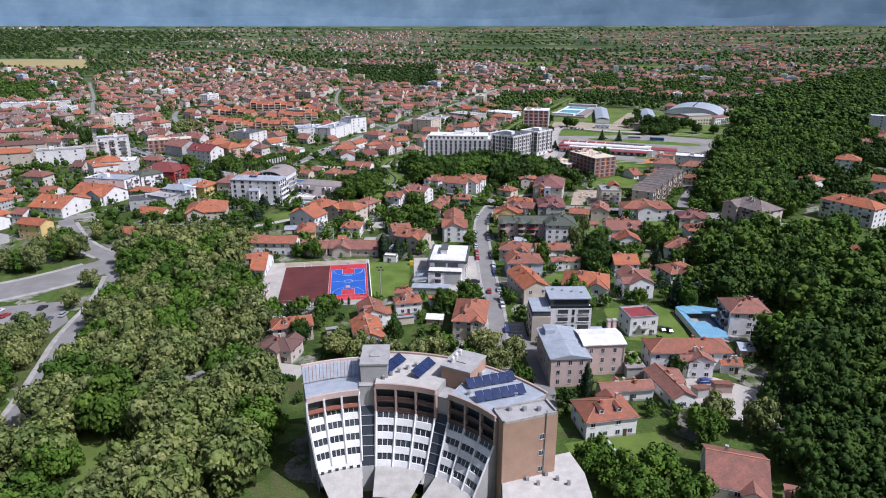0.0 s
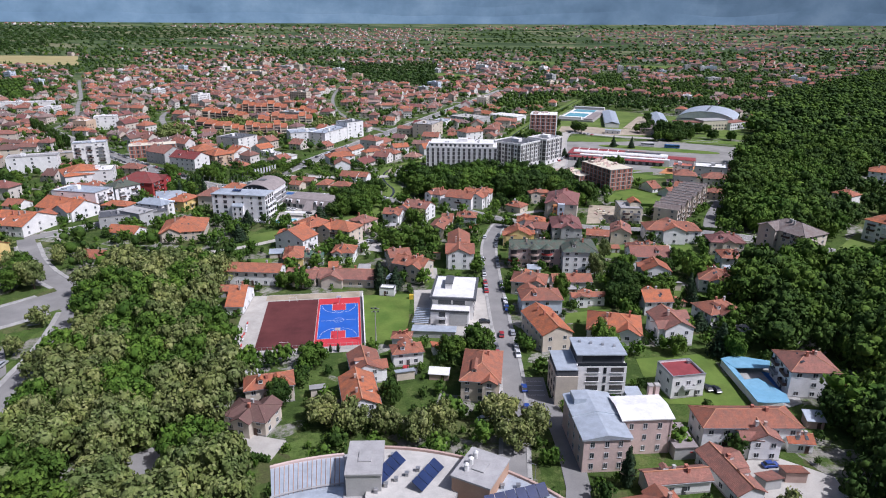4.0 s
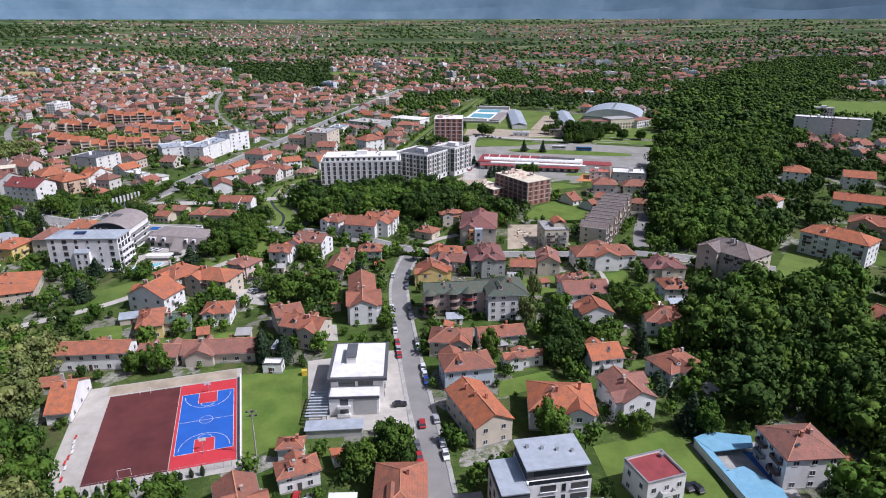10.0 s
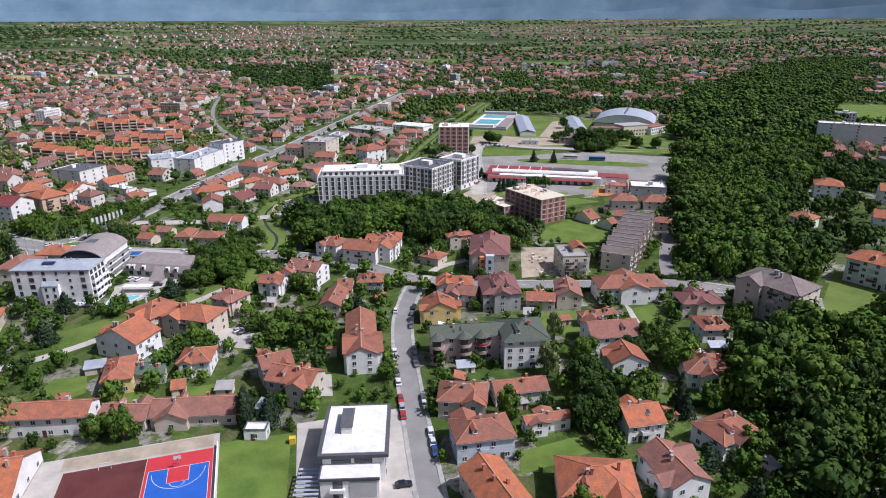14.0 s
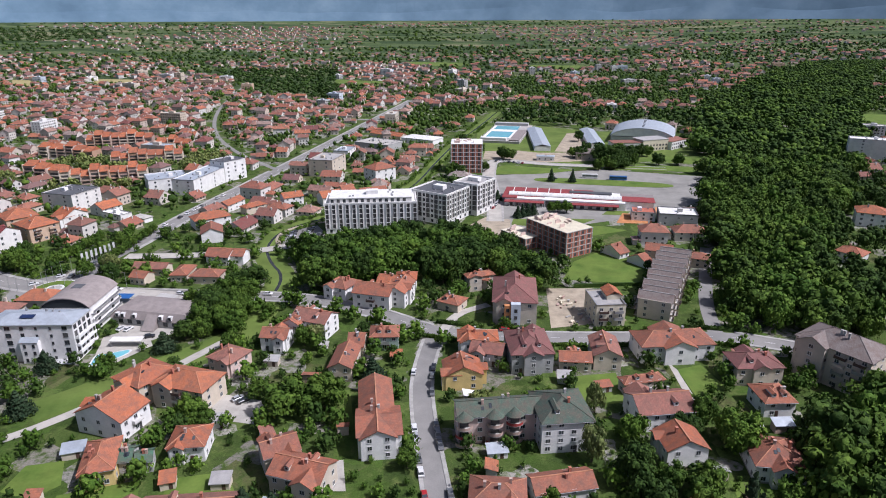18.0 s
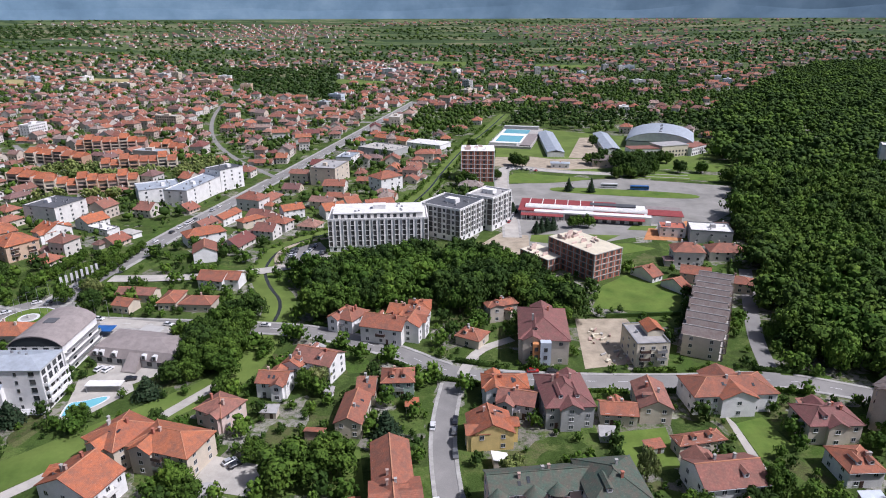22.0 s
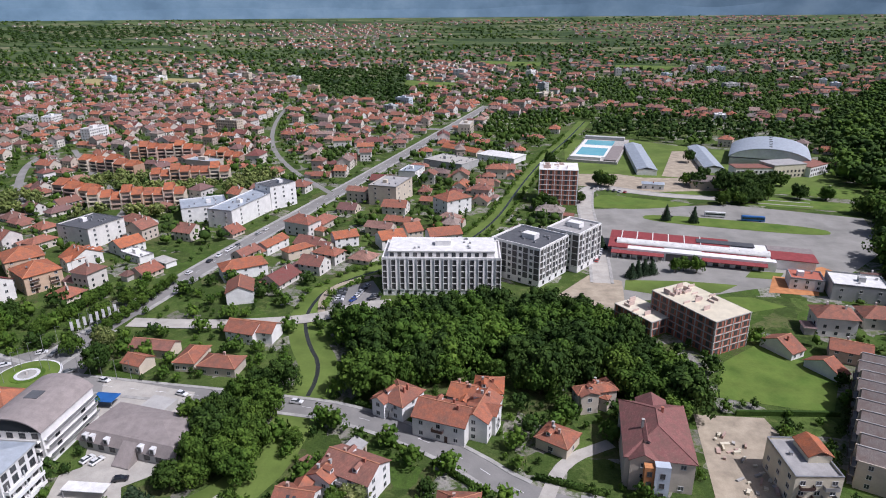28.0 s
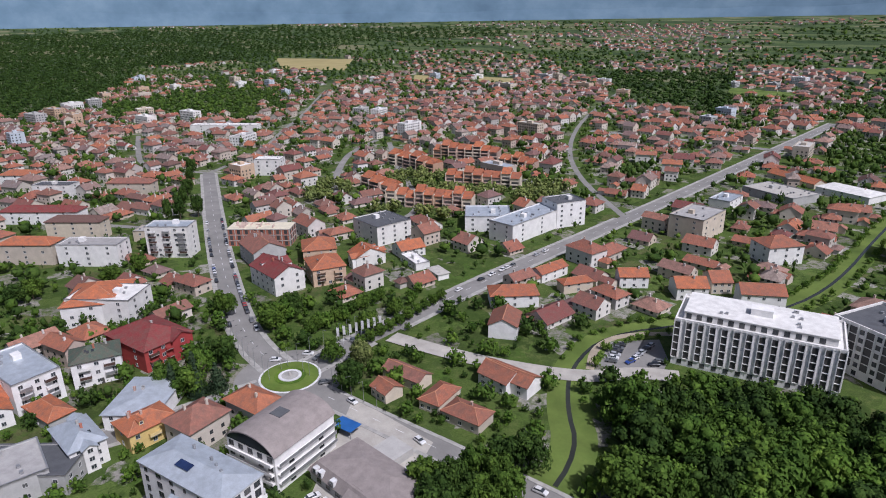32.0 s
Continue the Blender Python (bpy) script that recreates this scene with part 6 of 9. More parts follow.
def build_hotel():
    """The white hotel beside the arched building: windows on the street side, long white balconies towards the pool."""
    x, y, w, d, rot, h = -114.8, 385.8, 31.0, 12.6, -7.5, 15.0
    ob = thing("hotel_building", x, y, rot, "white five-storey hotel with a pale sheet-metal roof and long balconies", "building")
    take(x, y, w, d, rot, 1)
    solid(ob, "wall", WALL["white"], (-w / 2, w / 2, -d / 2, d / 2, 0, h))
    shape, _ = hip_roof(w, d, h, 1.7, 0.4)
    part("roof", shape, FLAT["metal"], ob, "pale grey sheet-metal roof")
    part("fascia", Shape().box(-w / 2 - 0.3, w / 2 + 0.3, -d / 2 - 0.3, d / 2 + 0.3, h - 0.75, h - 0.3), M_FRAME, ob)
    for k in range(5):
        part("solar_panel", Shape().box(-0.48, 0.48, -1.1, 1.1, 0, 0.07), M_SOLAR, ob, at=pose(-4 + 1.02 * k, -2.5, h + 1.45, 9, 0, 0))
    for k, u in enumerate((-6, 2, 5, 8)):
        part("roof_vent", Shape().box(-0.3, 0.3, -0.3, 0.3, h + 0.6, h + 2.1), M_STEEL, ob, at=pose(u, 3.5 - k, 0))
    for f in range(5):
        z = 2.95 * f
        for k in range(6):
            wide = (1.1, 1.8, 1.1, 0.7, 0.7, 1.6)[k]
            part("window", window_mesh(wide, 1.5 if wide > 1 else 1.0, True), None, ob, at=pose(-w / 2 + 2.6 + 5.1 * k, -d / 2, z + 1.0))
        for k in range(4):
            part("window", window_mesh(1.7, 1.9, True), None, ob, at=pose(w / 2, -d / 2 + 1.7 + 3.05 * k, z + 0.7, 0, 0, 90))
        if 0 < f < 4:
            b = solid(ob, "balcony", WALL["white"], (w / 2, w / 2 + 1.5, -d / 2 + 0.3, d / 2 - 0.3, z - 0.1, z + 0.12))
            part("railing", Shape().box(w / 2 + 1.4, w / 2 + 1.5, -d / 2 + 0.3, d / 2 - 0.3, z + 0.12, z + 1.0).box(w / 2, w / 2 + 1.4, -d / 2 + 0.3, -d / 2 + 0.4, z + 0.12, z + 1.0), WALL["white"], b, "white balcony parapet")
            for k in range(3):
                part("balcony_post", Shape().box(-0.12, 0.12, -0.12, 0.12, z + 1.0, z + 2.85), M_FRAME, b, at=pose(w / 2 + 1.35, -d / 2 + 0.6 + 5.6 * k, 0))
    part("entrance_bay", Shape().box(-3.4, 3.0, -d / 2 - 1.8, -d / 2, 0, 8.6), WALL["white"], ob, "projecting white stair bay")
    for f in range(3):
        for u in (-1.8, 1.4):
            part("window", window_mesh(0.8, 1.2, True), None, ob, at=pose(u, -d / 2 - 1.8, 2.8 * f + 0.9))
    part("entrance_roof", Shape().poly([(-3.6, -d / 2 - 2.0, 8.6), (3.2, -d / 2 - 2.0, 8.6), (3.2, -d / 2, 10.0), (-3.6, -d / 2, 10.0)]), FLAT["metal"], ob)
    for k in range(4):
        part("stair_step", Shape().box(6, 15.0, -d / 2 - 2.4 + 0.5 * k, -d / 2, 0.18 * k, 0.18 * k + 0.18), M_LINE, ob)


build_hotel()


def build_workshop():
    """A low workshop under a stained concrete-grey mansard with dormers and a steep middle porch roof."""
    x, y, w, d, rot = -79.5, 410.5, 34.0, 17.0, -19
    ob = thing("workshop_building", x, y, rot, "low grey workshop with a stained mansard roof and white dormers", "building")
    take(x, y, w, d, rot, 1)
    solid(ob, "wall", WALL["grey"], (-w / 2, w / 2, -d / 2, d / 2, 0, 3.4))
    W, D = w / 2 + 0.6, d / 2 + 0.6
    low = [(-W, -D, 3.0), (W, -D, 3.0), (W, D, 3.0), (-W, D, 3.0)]
    mid = [(-W + 2.2, -D + 2.0, 6.0), (W - 2.2, -D + 2.0, 6.0), (W - 2.2, D - 2.0, 6.0), (-W + 2.2, D - 2.0, 6.0)]
    top = [(-6.0, 0.5, 7.4), (6.0, 0.5, 7.4), (6.0, 1.5, 7.4), (-6.0, 1.5, 7.4)]
    roof = Shape()
    for a, b in ((low, mid), (mid, top)):
        for i in range(4):
            j = (i + 1) % 4
            roof.poly([a[i], a[j], b[j], b[i]])
    roof.poly(top)
    part("mansard_roof", roof, FLAT["weathered"], ob, "stained grey mansard roof")
    for u in (-14, -11.6, -6.4, 5.4, 9.6):
        dm = part("dormer", Shape().box(-0.8, 0.8, -1.5, 1.0, 3.6, 5.3), M_LINE, ob, "white dormer", at=pose(u, -d / 2 + 0.9, 0))
        part("dormer_window", window_mesh(0.9, 1.1, True), None, dm, at=pose(0, -1.5, 3.9))
    porch = Shape().poly([(-1.5, -d / 2 - 4.6, 0.4), (4.2, -d / 2 - 4.6, 0.4), (3.6, -d / 2 + 2.0, 6.2), (-1.0, -d / 2 + 2.0, 6.2)])
    porch.poly([(-1.5, -d / 2 - 4.6, 0.0), (-1.5, -d / 2 - 4.6, 0.4), (-1.0, -d / 2 + 2.0, 6.2), (-1.0, -d / 2 + 2.0, 0.0)])
    porch.poly([(4.2, -d / 2 - 4.6, 0.4), (4.2, -d / 2 - 4.6, 0.0), (3.6, -d / 2 + 2.0, 0.0), (3.6, -d / 2 + 2.0, 6.2)])
    part("porch_roof", porch, FLAT["weathered"], ob, "steep grey porch roof")
    for u in (-13, -9, -5, 7, 11, 14.5):
        part("window", window_mesh(1.8, 1.6, True), None, ob, at=pose(u, -d / 2, 0.9))
    part("yard_wall", Shape().box(-0.15, 0.15, 0, 8.5, 0, 2.2), M_LINE, ob, "white yard wall", at=pose(1.0, d / 2 + 2, 0, 0, 0, -30))
    part("yard_block", Shape().box(-12, -3, d / 2, d / 2 + 9, 0, 2.6), WALL["concrete"], ob)


build_workshop()


def build_terraces():
    """A long block whose narrow bays step back one behind the other, each under its own low roof."""
    w, d, n = 13.0, 62.0, 10
    ob = thing("terraced_block", 139.5, 402.5, -34, "long beige apartment block with stepped grey-brown roofs and dark balconies", "building")
    take(139.5, 402.5, 15, d, -34, 1)
    for k in range(n):
        y0, y1 = -d / 2 + d * k / n, -d / 2 + d * (k + 1) / n
        off, z = 0.9 * (k % 2) - 0.45, 8.6 + 0.12 * k
        part("bay_wall", Shape().box(off - w / 2, off + w / 2, y0, y1 - 0.02, 0, z), WALL["beige"], ob)
        ym = y0 + (y1 - y0) * 0.62
        W, t = w / 2 + 0.7, 0.22
        prof = [(y0 + 0.12, z - 0.1), (ym, z + 2.3), (y1 - 0.25, z + 0.5)]
        s = Shape()
        for (ya, za), (yb, zb) in zip(prof, prof[1:]):
            s.poly([(off - W, ya, za), (off + W, ya, za), (off + W, yb, zb), (off - W, yb, zb)])
            for sg in (-1, 1):
                s.poly([(off + sg * W, ya, za - t), (off + sg * W, yb, zb - t), (off + sg * W, yb, zb), (off + sg * W, ya, za)])
                s.poly([(off + sg * w / 2, ya, z - 0.4), (off + sg * w / 2, yb, z - 0.4), (off + sg * w / 2, yb, zb - 0.1), (off + sg * w / 2, ya, za - 0.1)])
        s.poly([(off - W, y0 + 0.12, z - 0.1 - t), (off + W, y0 + 0.12, z - 0.1 - t), (off + W, y0 + 0.12, z - 0.1), (off - W, y0 + 0.12, z - 0.1)])
        part("roof", s, ROOF["greyred"], ob, "grey-brown sloping roof bay")
        part("ridge", Shape().box(off - W, off + W, ym - 0.18, ym + 0.18, z + 2.25, z + 2.48), FLAT["grey"], ob)
        part("firewall", Shape().box(off - w / 2 - 0.9, off + w / 2 + 0.9, y1 - 0.3, y1 + 0.1, 0.0, z + 1.1), WALL["beige"], ob)
        for sgn, turn in ((1, 90), (-1, 270)):
            for f in range(3):
                bal = part("balcony", Shape().box(-2.3, 2.3, -1.4, 0, 0, 0.15), M_CONC, ob, at=pose(off + sgn * w / 2, (y0 + y1) / 2, 2.85 * f + 0.2, 0, 0, turn))
                part("railing", Shape().box(-2.3, 2.3, -1.4, -1.3, 0.15, 1.05), M_DARKWOOD, bal)
                part("window", window_mesh(1.8, 1.9, True), None, ob, at=pose(off + sgn * w / 2, (y0 + y1) / 2, 2.85 * f + 0.4, 0, 0, turn))
    for f in range(3):
        for u in (-3.5, 3.5):
            part("window", window_mesh(1.1, 1.3), None, ob, at=pose(u - 0.45, -d / 2, 2.85 * f + 1.0))


build_terraces()
house(137, 453, 8, 14, 25, 3.2, "g", "white", "rust")
house(144, 437, 6, 14, 25, 2.8, "g", "white", "rust")
house(158, 446, 14, 10, -30, 5, "g", "brick", "rust")
house(172, 432, 12, 9, -30, 5, "h", "beige", "rust")


def build_campus():
    long = thing("long_hall", 152, 551, -20.5, "long low market hall with maroon and white sheet roofs", "building")
    take(152, 551, 98, 34, -20.5, 2)
    solid(long, "wall", WALL["white"], (-48, 30, -12.9, 12, 0, 5), (30, 48, -8, 12, 0, 5))
    solid(long, "west_roof", FLAT["red"], (-50, -40, -13, 2, 5.0, 5.45), label="maroon sheet roof")
    solid(long, "back_roof", FLAT["red"], (-50, 10, 2, 15, 5.0, 5.5), label="maroon sheet roof")
    solid(long, "dark_roof", FLAT["dark"], (-6, 22, 5, 11, 5.6, 5.9), label="dark roof band")
    vault = Shape()
    for k in range(8):
        a, b = math.pi * k / 8, math.pi * (k + 1) / 8
        vault.poly([(-46, -3.4 - 3.3 * math.cos(a), 5.4 + 1.7 * math.sin(a)), (28, -3.4 - 3.3 * math.cos(a), 5.4 + 1.7 * math.sin(a)), (28, -3.4 - 3.3 * math.cos(b), 5.4 + 1.7 * math.sin(b)), (-46, -3.4 - 3.3 * math.cos(b), 5.4 + 1.7 * math.sin(b))])
    part("vault_roof", vault, FLAT["white"], long, "white vaulted strip roof")
    for k, (u0, u1) in enumerate(((-48, -22), (-4, 26))):
        s = Shape().poly([(u0, -16, 3.2), (u1, -16, 3.2), (u1, -7, 5.2), (u0, -7, 5.2)]).poly([(u0, -16, 2.9), (u0, -16, 3.2), (u1, -16, 3.2), (u1, -16, 2.9)])
        part("front_roof", s, FLAT["red"], long, "maroon sheet lean-to roof")
    for k in range(14):
        part("shop_window", window_mesh(2.4, 2.2, True), None, long, at=pose(-44 + 5.2 * k, -13, 0.3))
    solid(long, "east_roof", FLAT["red"], (28, 42, -8.5, 4, 5, 5.4), label="maroon sheet roof")
    solid(long, "annexe_roof", FLAT["weathered"], (28, 49, 4, 12, 5, 5.3), label="weathered grey sheet roof")
    solid(long, "annexe_roof", FLAT["red"], (42, 49, -8.5, 4, 5, 5.3), label="maroon sheet roof")
    # Solid dark panel stands for the glazed opening and the shade within.
    solid(long, "passage", M_DARKFRAME_SHADE, (-21, -5, -13.15, -12.9, 0.2, 4.2), label="dark panel for the glazed opening and its unlit inside")
    for k in range(9):
        solid(long, "column", WALL["white"], (-47.6 + 3.1 * k, -47.3 + 3.1 * k, -15.8, -15.5, 0, 3.0))
    for k in range(17):
        solid(long, "vault_rib", FLAT["grey"], (-45 + 4.5 * k, -44.8 + 4.5 * k, -5.4, -1.4, 6.6, 6.95))
    for k in range(6):
        part("roof_rib", Shape().box(-0.25, 0.25, 2, 15, 5.5, 5.75), FLAT["white"], long, at=pose(-44 + 8 * k, 0, 0))
    patch("plaza", [(88, 500), (92, 560), (100, 600), (112, 640), (206, 645), (275, 610), (250, 555), (205, 520), (150, 508), (120, 500)], M_PLAZA, 0.05, "pale asphalt plaza and bus park", "pavement")
    for poly, mat, words, cat in (
        ([(96, 512), (100, 523), (128, 520), (150, 514), (138, 506), (112, 504)], M_ROUGH, "worn grass verge before the market hall", "lawn"),
        ([(182, 527), (190, 519), (206, 524), (202, 534)], M_ORANGEP, "orange paved forecourt beside the market hall", "pavement"),
        ([(158, 523), (165, 531), (179, 527), (172, 519)], M_ROUGH, "worn grass verge before the market hall", "lawn")):
        patch("verge", poly, mat, 0.10, words, cat, False)
    for px, py, h, r0, kd in ((132, 533, 7, 3.6, "green"), (137, 530, 8, 4.0, "bright"), (127, 531, 8, 3.4, "green"), (96, 590, 7, 3.4, "green"), (110, 655, 8, 4.4, "dark"),
                              (214, 668, 16, 9.0, "dark"), (226, 664, 17, 10.0, "dark"), (238, 668, 16, 9.0, "dark"), (220, 676, 16, 9.0, "dark"), (233, 676, 15, 8.5, "green"), (205, 690, 11, 6.0, "dark"), (212, 698, 14, 6.0, "dark")):
        tree(px, py, h, r0, kd, random.Random(int(px * 3 + py)))
    patch("campus_grass", [(112, 705), (150, 885), (215, 880), (262, 835), (345, 790), (325, 700), (255, 668), (190, 665)], M_ROUGH, 0.045, "rough green campus grass", "grass", False)
    isl = []
    for k in range(20):
        a = k * math.tau / 20
        u, v = 52 * math.copysign(abs(math.cos(a)) ** 0.6, math.cos(a)), 9 * math.copysign(abs(math.sin(a)) ** 0.8, math.sin(a))
        t = radians(-21)
        isl.append((190 + u * math.cos(t) - v * math.sin(t), 603 + u * math.sin(t) + v * math.cos(t)))
    patch("lawn_island", isl, M_LAWN, 0.16, "long mown grass island in the bus park", "lawn")
    patch("lawn", smooth_line([(116, 645), (122, 668), (134, 676), (152, 664), (172, 655), (186, 648), (170, 641), (140, 638), (116, 645)]), M_LAWN, 0.14, "mown lawn beside the bus park", "lawn")
    patch("lawn", [(205, 648), (245, 660), (290, 640), (282, 622), (240, 636)], M_LAWN, 0.14, "mown lawn before the sports hall", "lawn")
    patch("lawn", [(250, 672), (285, 690), (320, 668), (300, 648)], M_LAWN, 0.14, "mown lawn before the sports hall", "lawn")
    patch("lawn", [(112, 505), (150, 500), (160, 490), (128, 482)], M_LAWN, 0.10, "rough grass verge", "lawn")
    for nm, px, py, rot, ln, mat in (("coach", 186, 619, -16, 12, M_LINE), ("bus", 205, 609, -16, 13, M_BLUEP)):
        bus = thing(nm, px, py, rot, "%s parked in the bus park" % ("white touring coach" if nm == "coach" else "blue long bus"), "bus")
        part("body", Shape().box(-ln / 2, ln / 2, -1.25, 1.25, 0.55, 3.1).box(-ln / 2 + 0.2, ln / 2 - 0.3, -1.15, 1.15, 3.1, 3.25), mat, bus)
        part("window_band", Shape().box(-ln / 2 + 0.4, ln / 2 - 0.4, -1.28, 1.28, 1.6, 2.5), M_GLASS, bus)
        for u in (-ln / 2 + 2.2, ln / 2 - 2.6):
            for v in (-1.15, 1.15):
                part("wheel", Shape().tube((u, v - 0.12, 0.62), (u, v + 0.12, 0.62), 0.5, 0.5, 10), M_TYRE, bus)
    for x, y, h in ((153, 613, 11), (168, 608, 11), (103.6, 525.6, 8), (107, 527, 9), (111, 529, 8.5), (115, 530, 8), (100, 566, 8)):
        tree(x, y, h, 3.2, "conifer", random.Random(int(x)))
    hall = thing("sports_hall", 303, 776, -28, "sports hall with a pale blue-grey arched roof", "building")
    take(303, 776, 66, 66, -28, 3)
    solid(hall, "wall", WALL["grey"], (-30, 30, -30, 30, 0, 6))
    barrel(hall, "arched_roof", FLAT["metal"], 60, 60, 7, 8.5, 1.0, 18, "pale blue-grey arched metal roof", WALL["white"])
    for k in range(6):
        part("roof_light", Shape().box(-1.2, 1.2, -0.8, 0.8, 0, 0.5), M_DARKFRAME_SHADE, hall, at=pose(0, -22 + 9 * k, 15.4))
    fr = thing("hall_front", 285, 722, 10, "stone-clad entrance building of the sports hall", "building")
    take(285, 722, 70, 30, 10, 2)
    for x0, x1, y0, y1, h, wl, rot in ((-40, -12, -4, 10, 8, "white", -14), (-14, 14, -8, 10, 10, "stone", 0), (12, 42, -6, 8, 7.5, "white", 22)):
        m = pose((x0 + x1) / 2, (y0 + y1) / 2, 0, 0, 0, rot)
        bw, bd = x1 - x0, y1 - y0
        wing = part("wing", Shape().box(-bw / 2, bw / 2, -bd / 2, bd / 2, 0, h), WALL[wl], fr, at=m)
        part("wing_roof", Shape().box(-bw / 2 - 0.3, bw / 2 + 0.3, -bd / 2 - 0.3, bd / 2 + 0.3, h, h + 0.5), ROOF["brown"] if wl == "white" else FLAT["grey"], wing)
        for k in range(int(bw / 3.4)):
            for f in range(2):
                part("window", window_mesh(1.5, 1.5, True), None, wing, at=pose(-bw / 2 + 2 + 3.4 * k, -bd / 2, 1.0 + 3.4 * f))
    x, y, w, d, rot = frame_of((130.2, 784.3), (169.1, 767.9), (206.8, 869.1))
    pools = thing("pool_complex", x, y, rot, "open-air pools on a white raised deck", "pool")
    take(x, y, w, d, rot, 3)
    solid(pools, "deck", M_CONC, (-w / 2, w / 2, -d / 2, d / 2, 0, 2.2))
    solid(pools, "terrace", FLAT["white"], (-w / 2 + 1, w / 2 - 12, -d / 2 + 16, d / 2 - 12, 2.2, 2.5))
    solid(pools, "stand", FLAT["weathered"], (w / 2 - 11, w / 2 - 1, -d / 2 + 2, d * 0.12, 2.2, 3.4), label="weathered grey seating stand")
    solid(pools, "pool_house", WALL["grey"], (-w / 2, w / 2 - 4, d / 2 - 8, d / 2 - 1, 2.2, 5.2))
    solid(pools, "changing_room", WALL["white"], (-w / 2 + 2, w / 2 - 14, -d / 2 + 2, -d / 2 + 8, 2.2, 4.8))
    for k in range(12):
        part("railing_post", Shape().box(-0.15, 0.15, -0.15, 0.15, 2.2, 4.2), WALL["white"], pools, at=pose(-w / 2 + 0.6, -d / 2 + 10 + (d - 20) * k / 11, 0))
    solid(pools, "pool", M_POOL, (-w / 2 + 4, w / 2 - 14, -d * 0.30, d * 0.02, 2.4, 2.56), label="turquoise water")
    solid(pools, "pool", M_POOL, (-w / 2 + 4, w / 2 - 12, d * 0.15, d * 0.38, 2.4, 2.56), label="turquoise water")
    for q in (((174.0, 731.3), (188.7, 728.2), (234.0, 827.4)), ((229.0, 734.5), (243.0, 731.0), (271.0, 815.0))):
        sx, sy, w, d, rot = frame_of(*q)
        shed = thing("shed", sx, sy, rot, "long low shed with a pale sheet-metal roof", "shed", "sheds of the campus")
        take(sx, sy, w, d, rot, 2)
        w, d = abs(w), abs(d)
        solid(shed, "wall", WALL["white"], (-w / 2, w / 2, -d / 2, d / 2, 0, 4.5))
        g, cap = gable_roof(d, w, 4.5, 2.0, 0.4)
        part("roof", g, FLAT["metal"], shed, at=pose(0, 0, 0, 0, 0, 90))
    house(212, 690, 24, 14, -18, 6, "h", "beige", "greyred", label="low beige clubhouse with a grey roof")
    house(172, 690, 16, 8, -18, 4, "m", "white", "metal")
    for poly in ([(192, 726), (236, 820), (262, 818), (232, 736), (222, 712)], [(118, 702), (128, 738), (160, 735), (176, 722), (228, 716), (238, 700), (232, 680), (170, 680)]):
        patch("sand_yard", poly, M_SAND, 0.08, "sandy yard between the sheds", "ground")
    house(196, 500, 22, 16, -21, 7, "f", "grey", "white", label="grey low block with a white roof beside the wood")
    house(180, 512, 14, 12, -21, 5, "f", "white", "clay")
    patch("clay_yard", [(160, 505), (180, 500), (190, 516), (172, 524)], M_ORANGEP, 0.12, "bare orange clay yard", "ground")
    patch("meadow", [(99, 424), (112, 446), (130, 458), (148, 435), (132, 413)], M_LAWN, 0.09, "open mown meadow", "lawn")
    patch("building_lot", [(88, 415), (109, 412), (111, 378), (78, 376)], M_SAND, 0.08, "pale paved lot with building rubble", "pavement")
    hedge = tagged(part("hedge", Shape().box(-16, 16, -0.5, 0.5, 0, 1.7), LEAF["dark"], None, at=pose(117, 413, 0, 0, 0, -4)), "clipped dark green conifer hedge", "hedge")
    r = random.Random(9)
    for k in range(34):
        heap = part("rubble_block", Shape().box(-0.6, 0.6, -0.4, 0.4, 0, 0.6), r.choice((WALL["stone"], M_CONC, WALL["brick"])), None, at=pose(90 + r.uniform(-3, 8), 393 + r.uniform(-14, 12), 0.08, 0, 0, r.uniform(0, 90)) @ Matrix.Diagonal((r.uniform(0.6, 2.4), r.uniform(0.6, 1.6), r.uniform(0.5, 1.6), 1)))
        tagged(heap, "block of building rubble on the paved lot", "rubble", "rubble on the lot")
    v = house(102.5, 382, 12, 16, -4, 9, "f", "stone", "grey", label="cream stone villa under renovation with an open roof terrace", balconies=1)
    g, cap = gable_roof(8, 6, 11.2, 1.6, 0.4)
    part("loft_wall", Shape().box(-3, 3, -4, 4, 9, 11.2), WALL["stone"], v, at=pose(3, 2, 0))
    part("loft_roof", g, ROOF["orange"], v, "orange tiled loft roof", at=pose(3, 2, 0, 0, 0, 90))


build_campus()

# paths, plots and pools
patch("hotel_car_park", [(-38, 500), (-37, 520), (-20, 529), (-15, 514), (-16, 501)], M_ASPHALT, 0.09, "asphalt car park beside the long white block", "car park")
strip("yellow_path", smooth_line([(-40, 496), (-42, 512), (-36, 526), (-18, 536), (10, 540)]), 1.5, M_SAND, 0.12, "curved yellow gravel path beside the canal", "path")
patch("villa_plot", [(-12, 241), (-14, 281), (15, 284), (17, 240)], M_YARD, 0.07, "pale paved plot of the white villa", "pavement")
patch("lawn", [(62, 224), (88, 228), (86, 196), (60, 198)], M_LAWN, 0.09, "green garden lawn", "lawn")
patch("lawn", [(45, 259), (63, 263), (65, 256), (43, 250)], M_LAWN, 0.09, "green garden lawn", "lawn")
patch("field", [(562.4, 773.6), (630.6, 721.5), (762.5, 861.4), (654.5, 897.2)], M_LAWN, 0.2, "wide bright green sports field", "lawn")
house(*(458, 632), 63, 15, -36, 19, "f", "white", "white", label="long white apartment block beyond the wood", balconies=0)


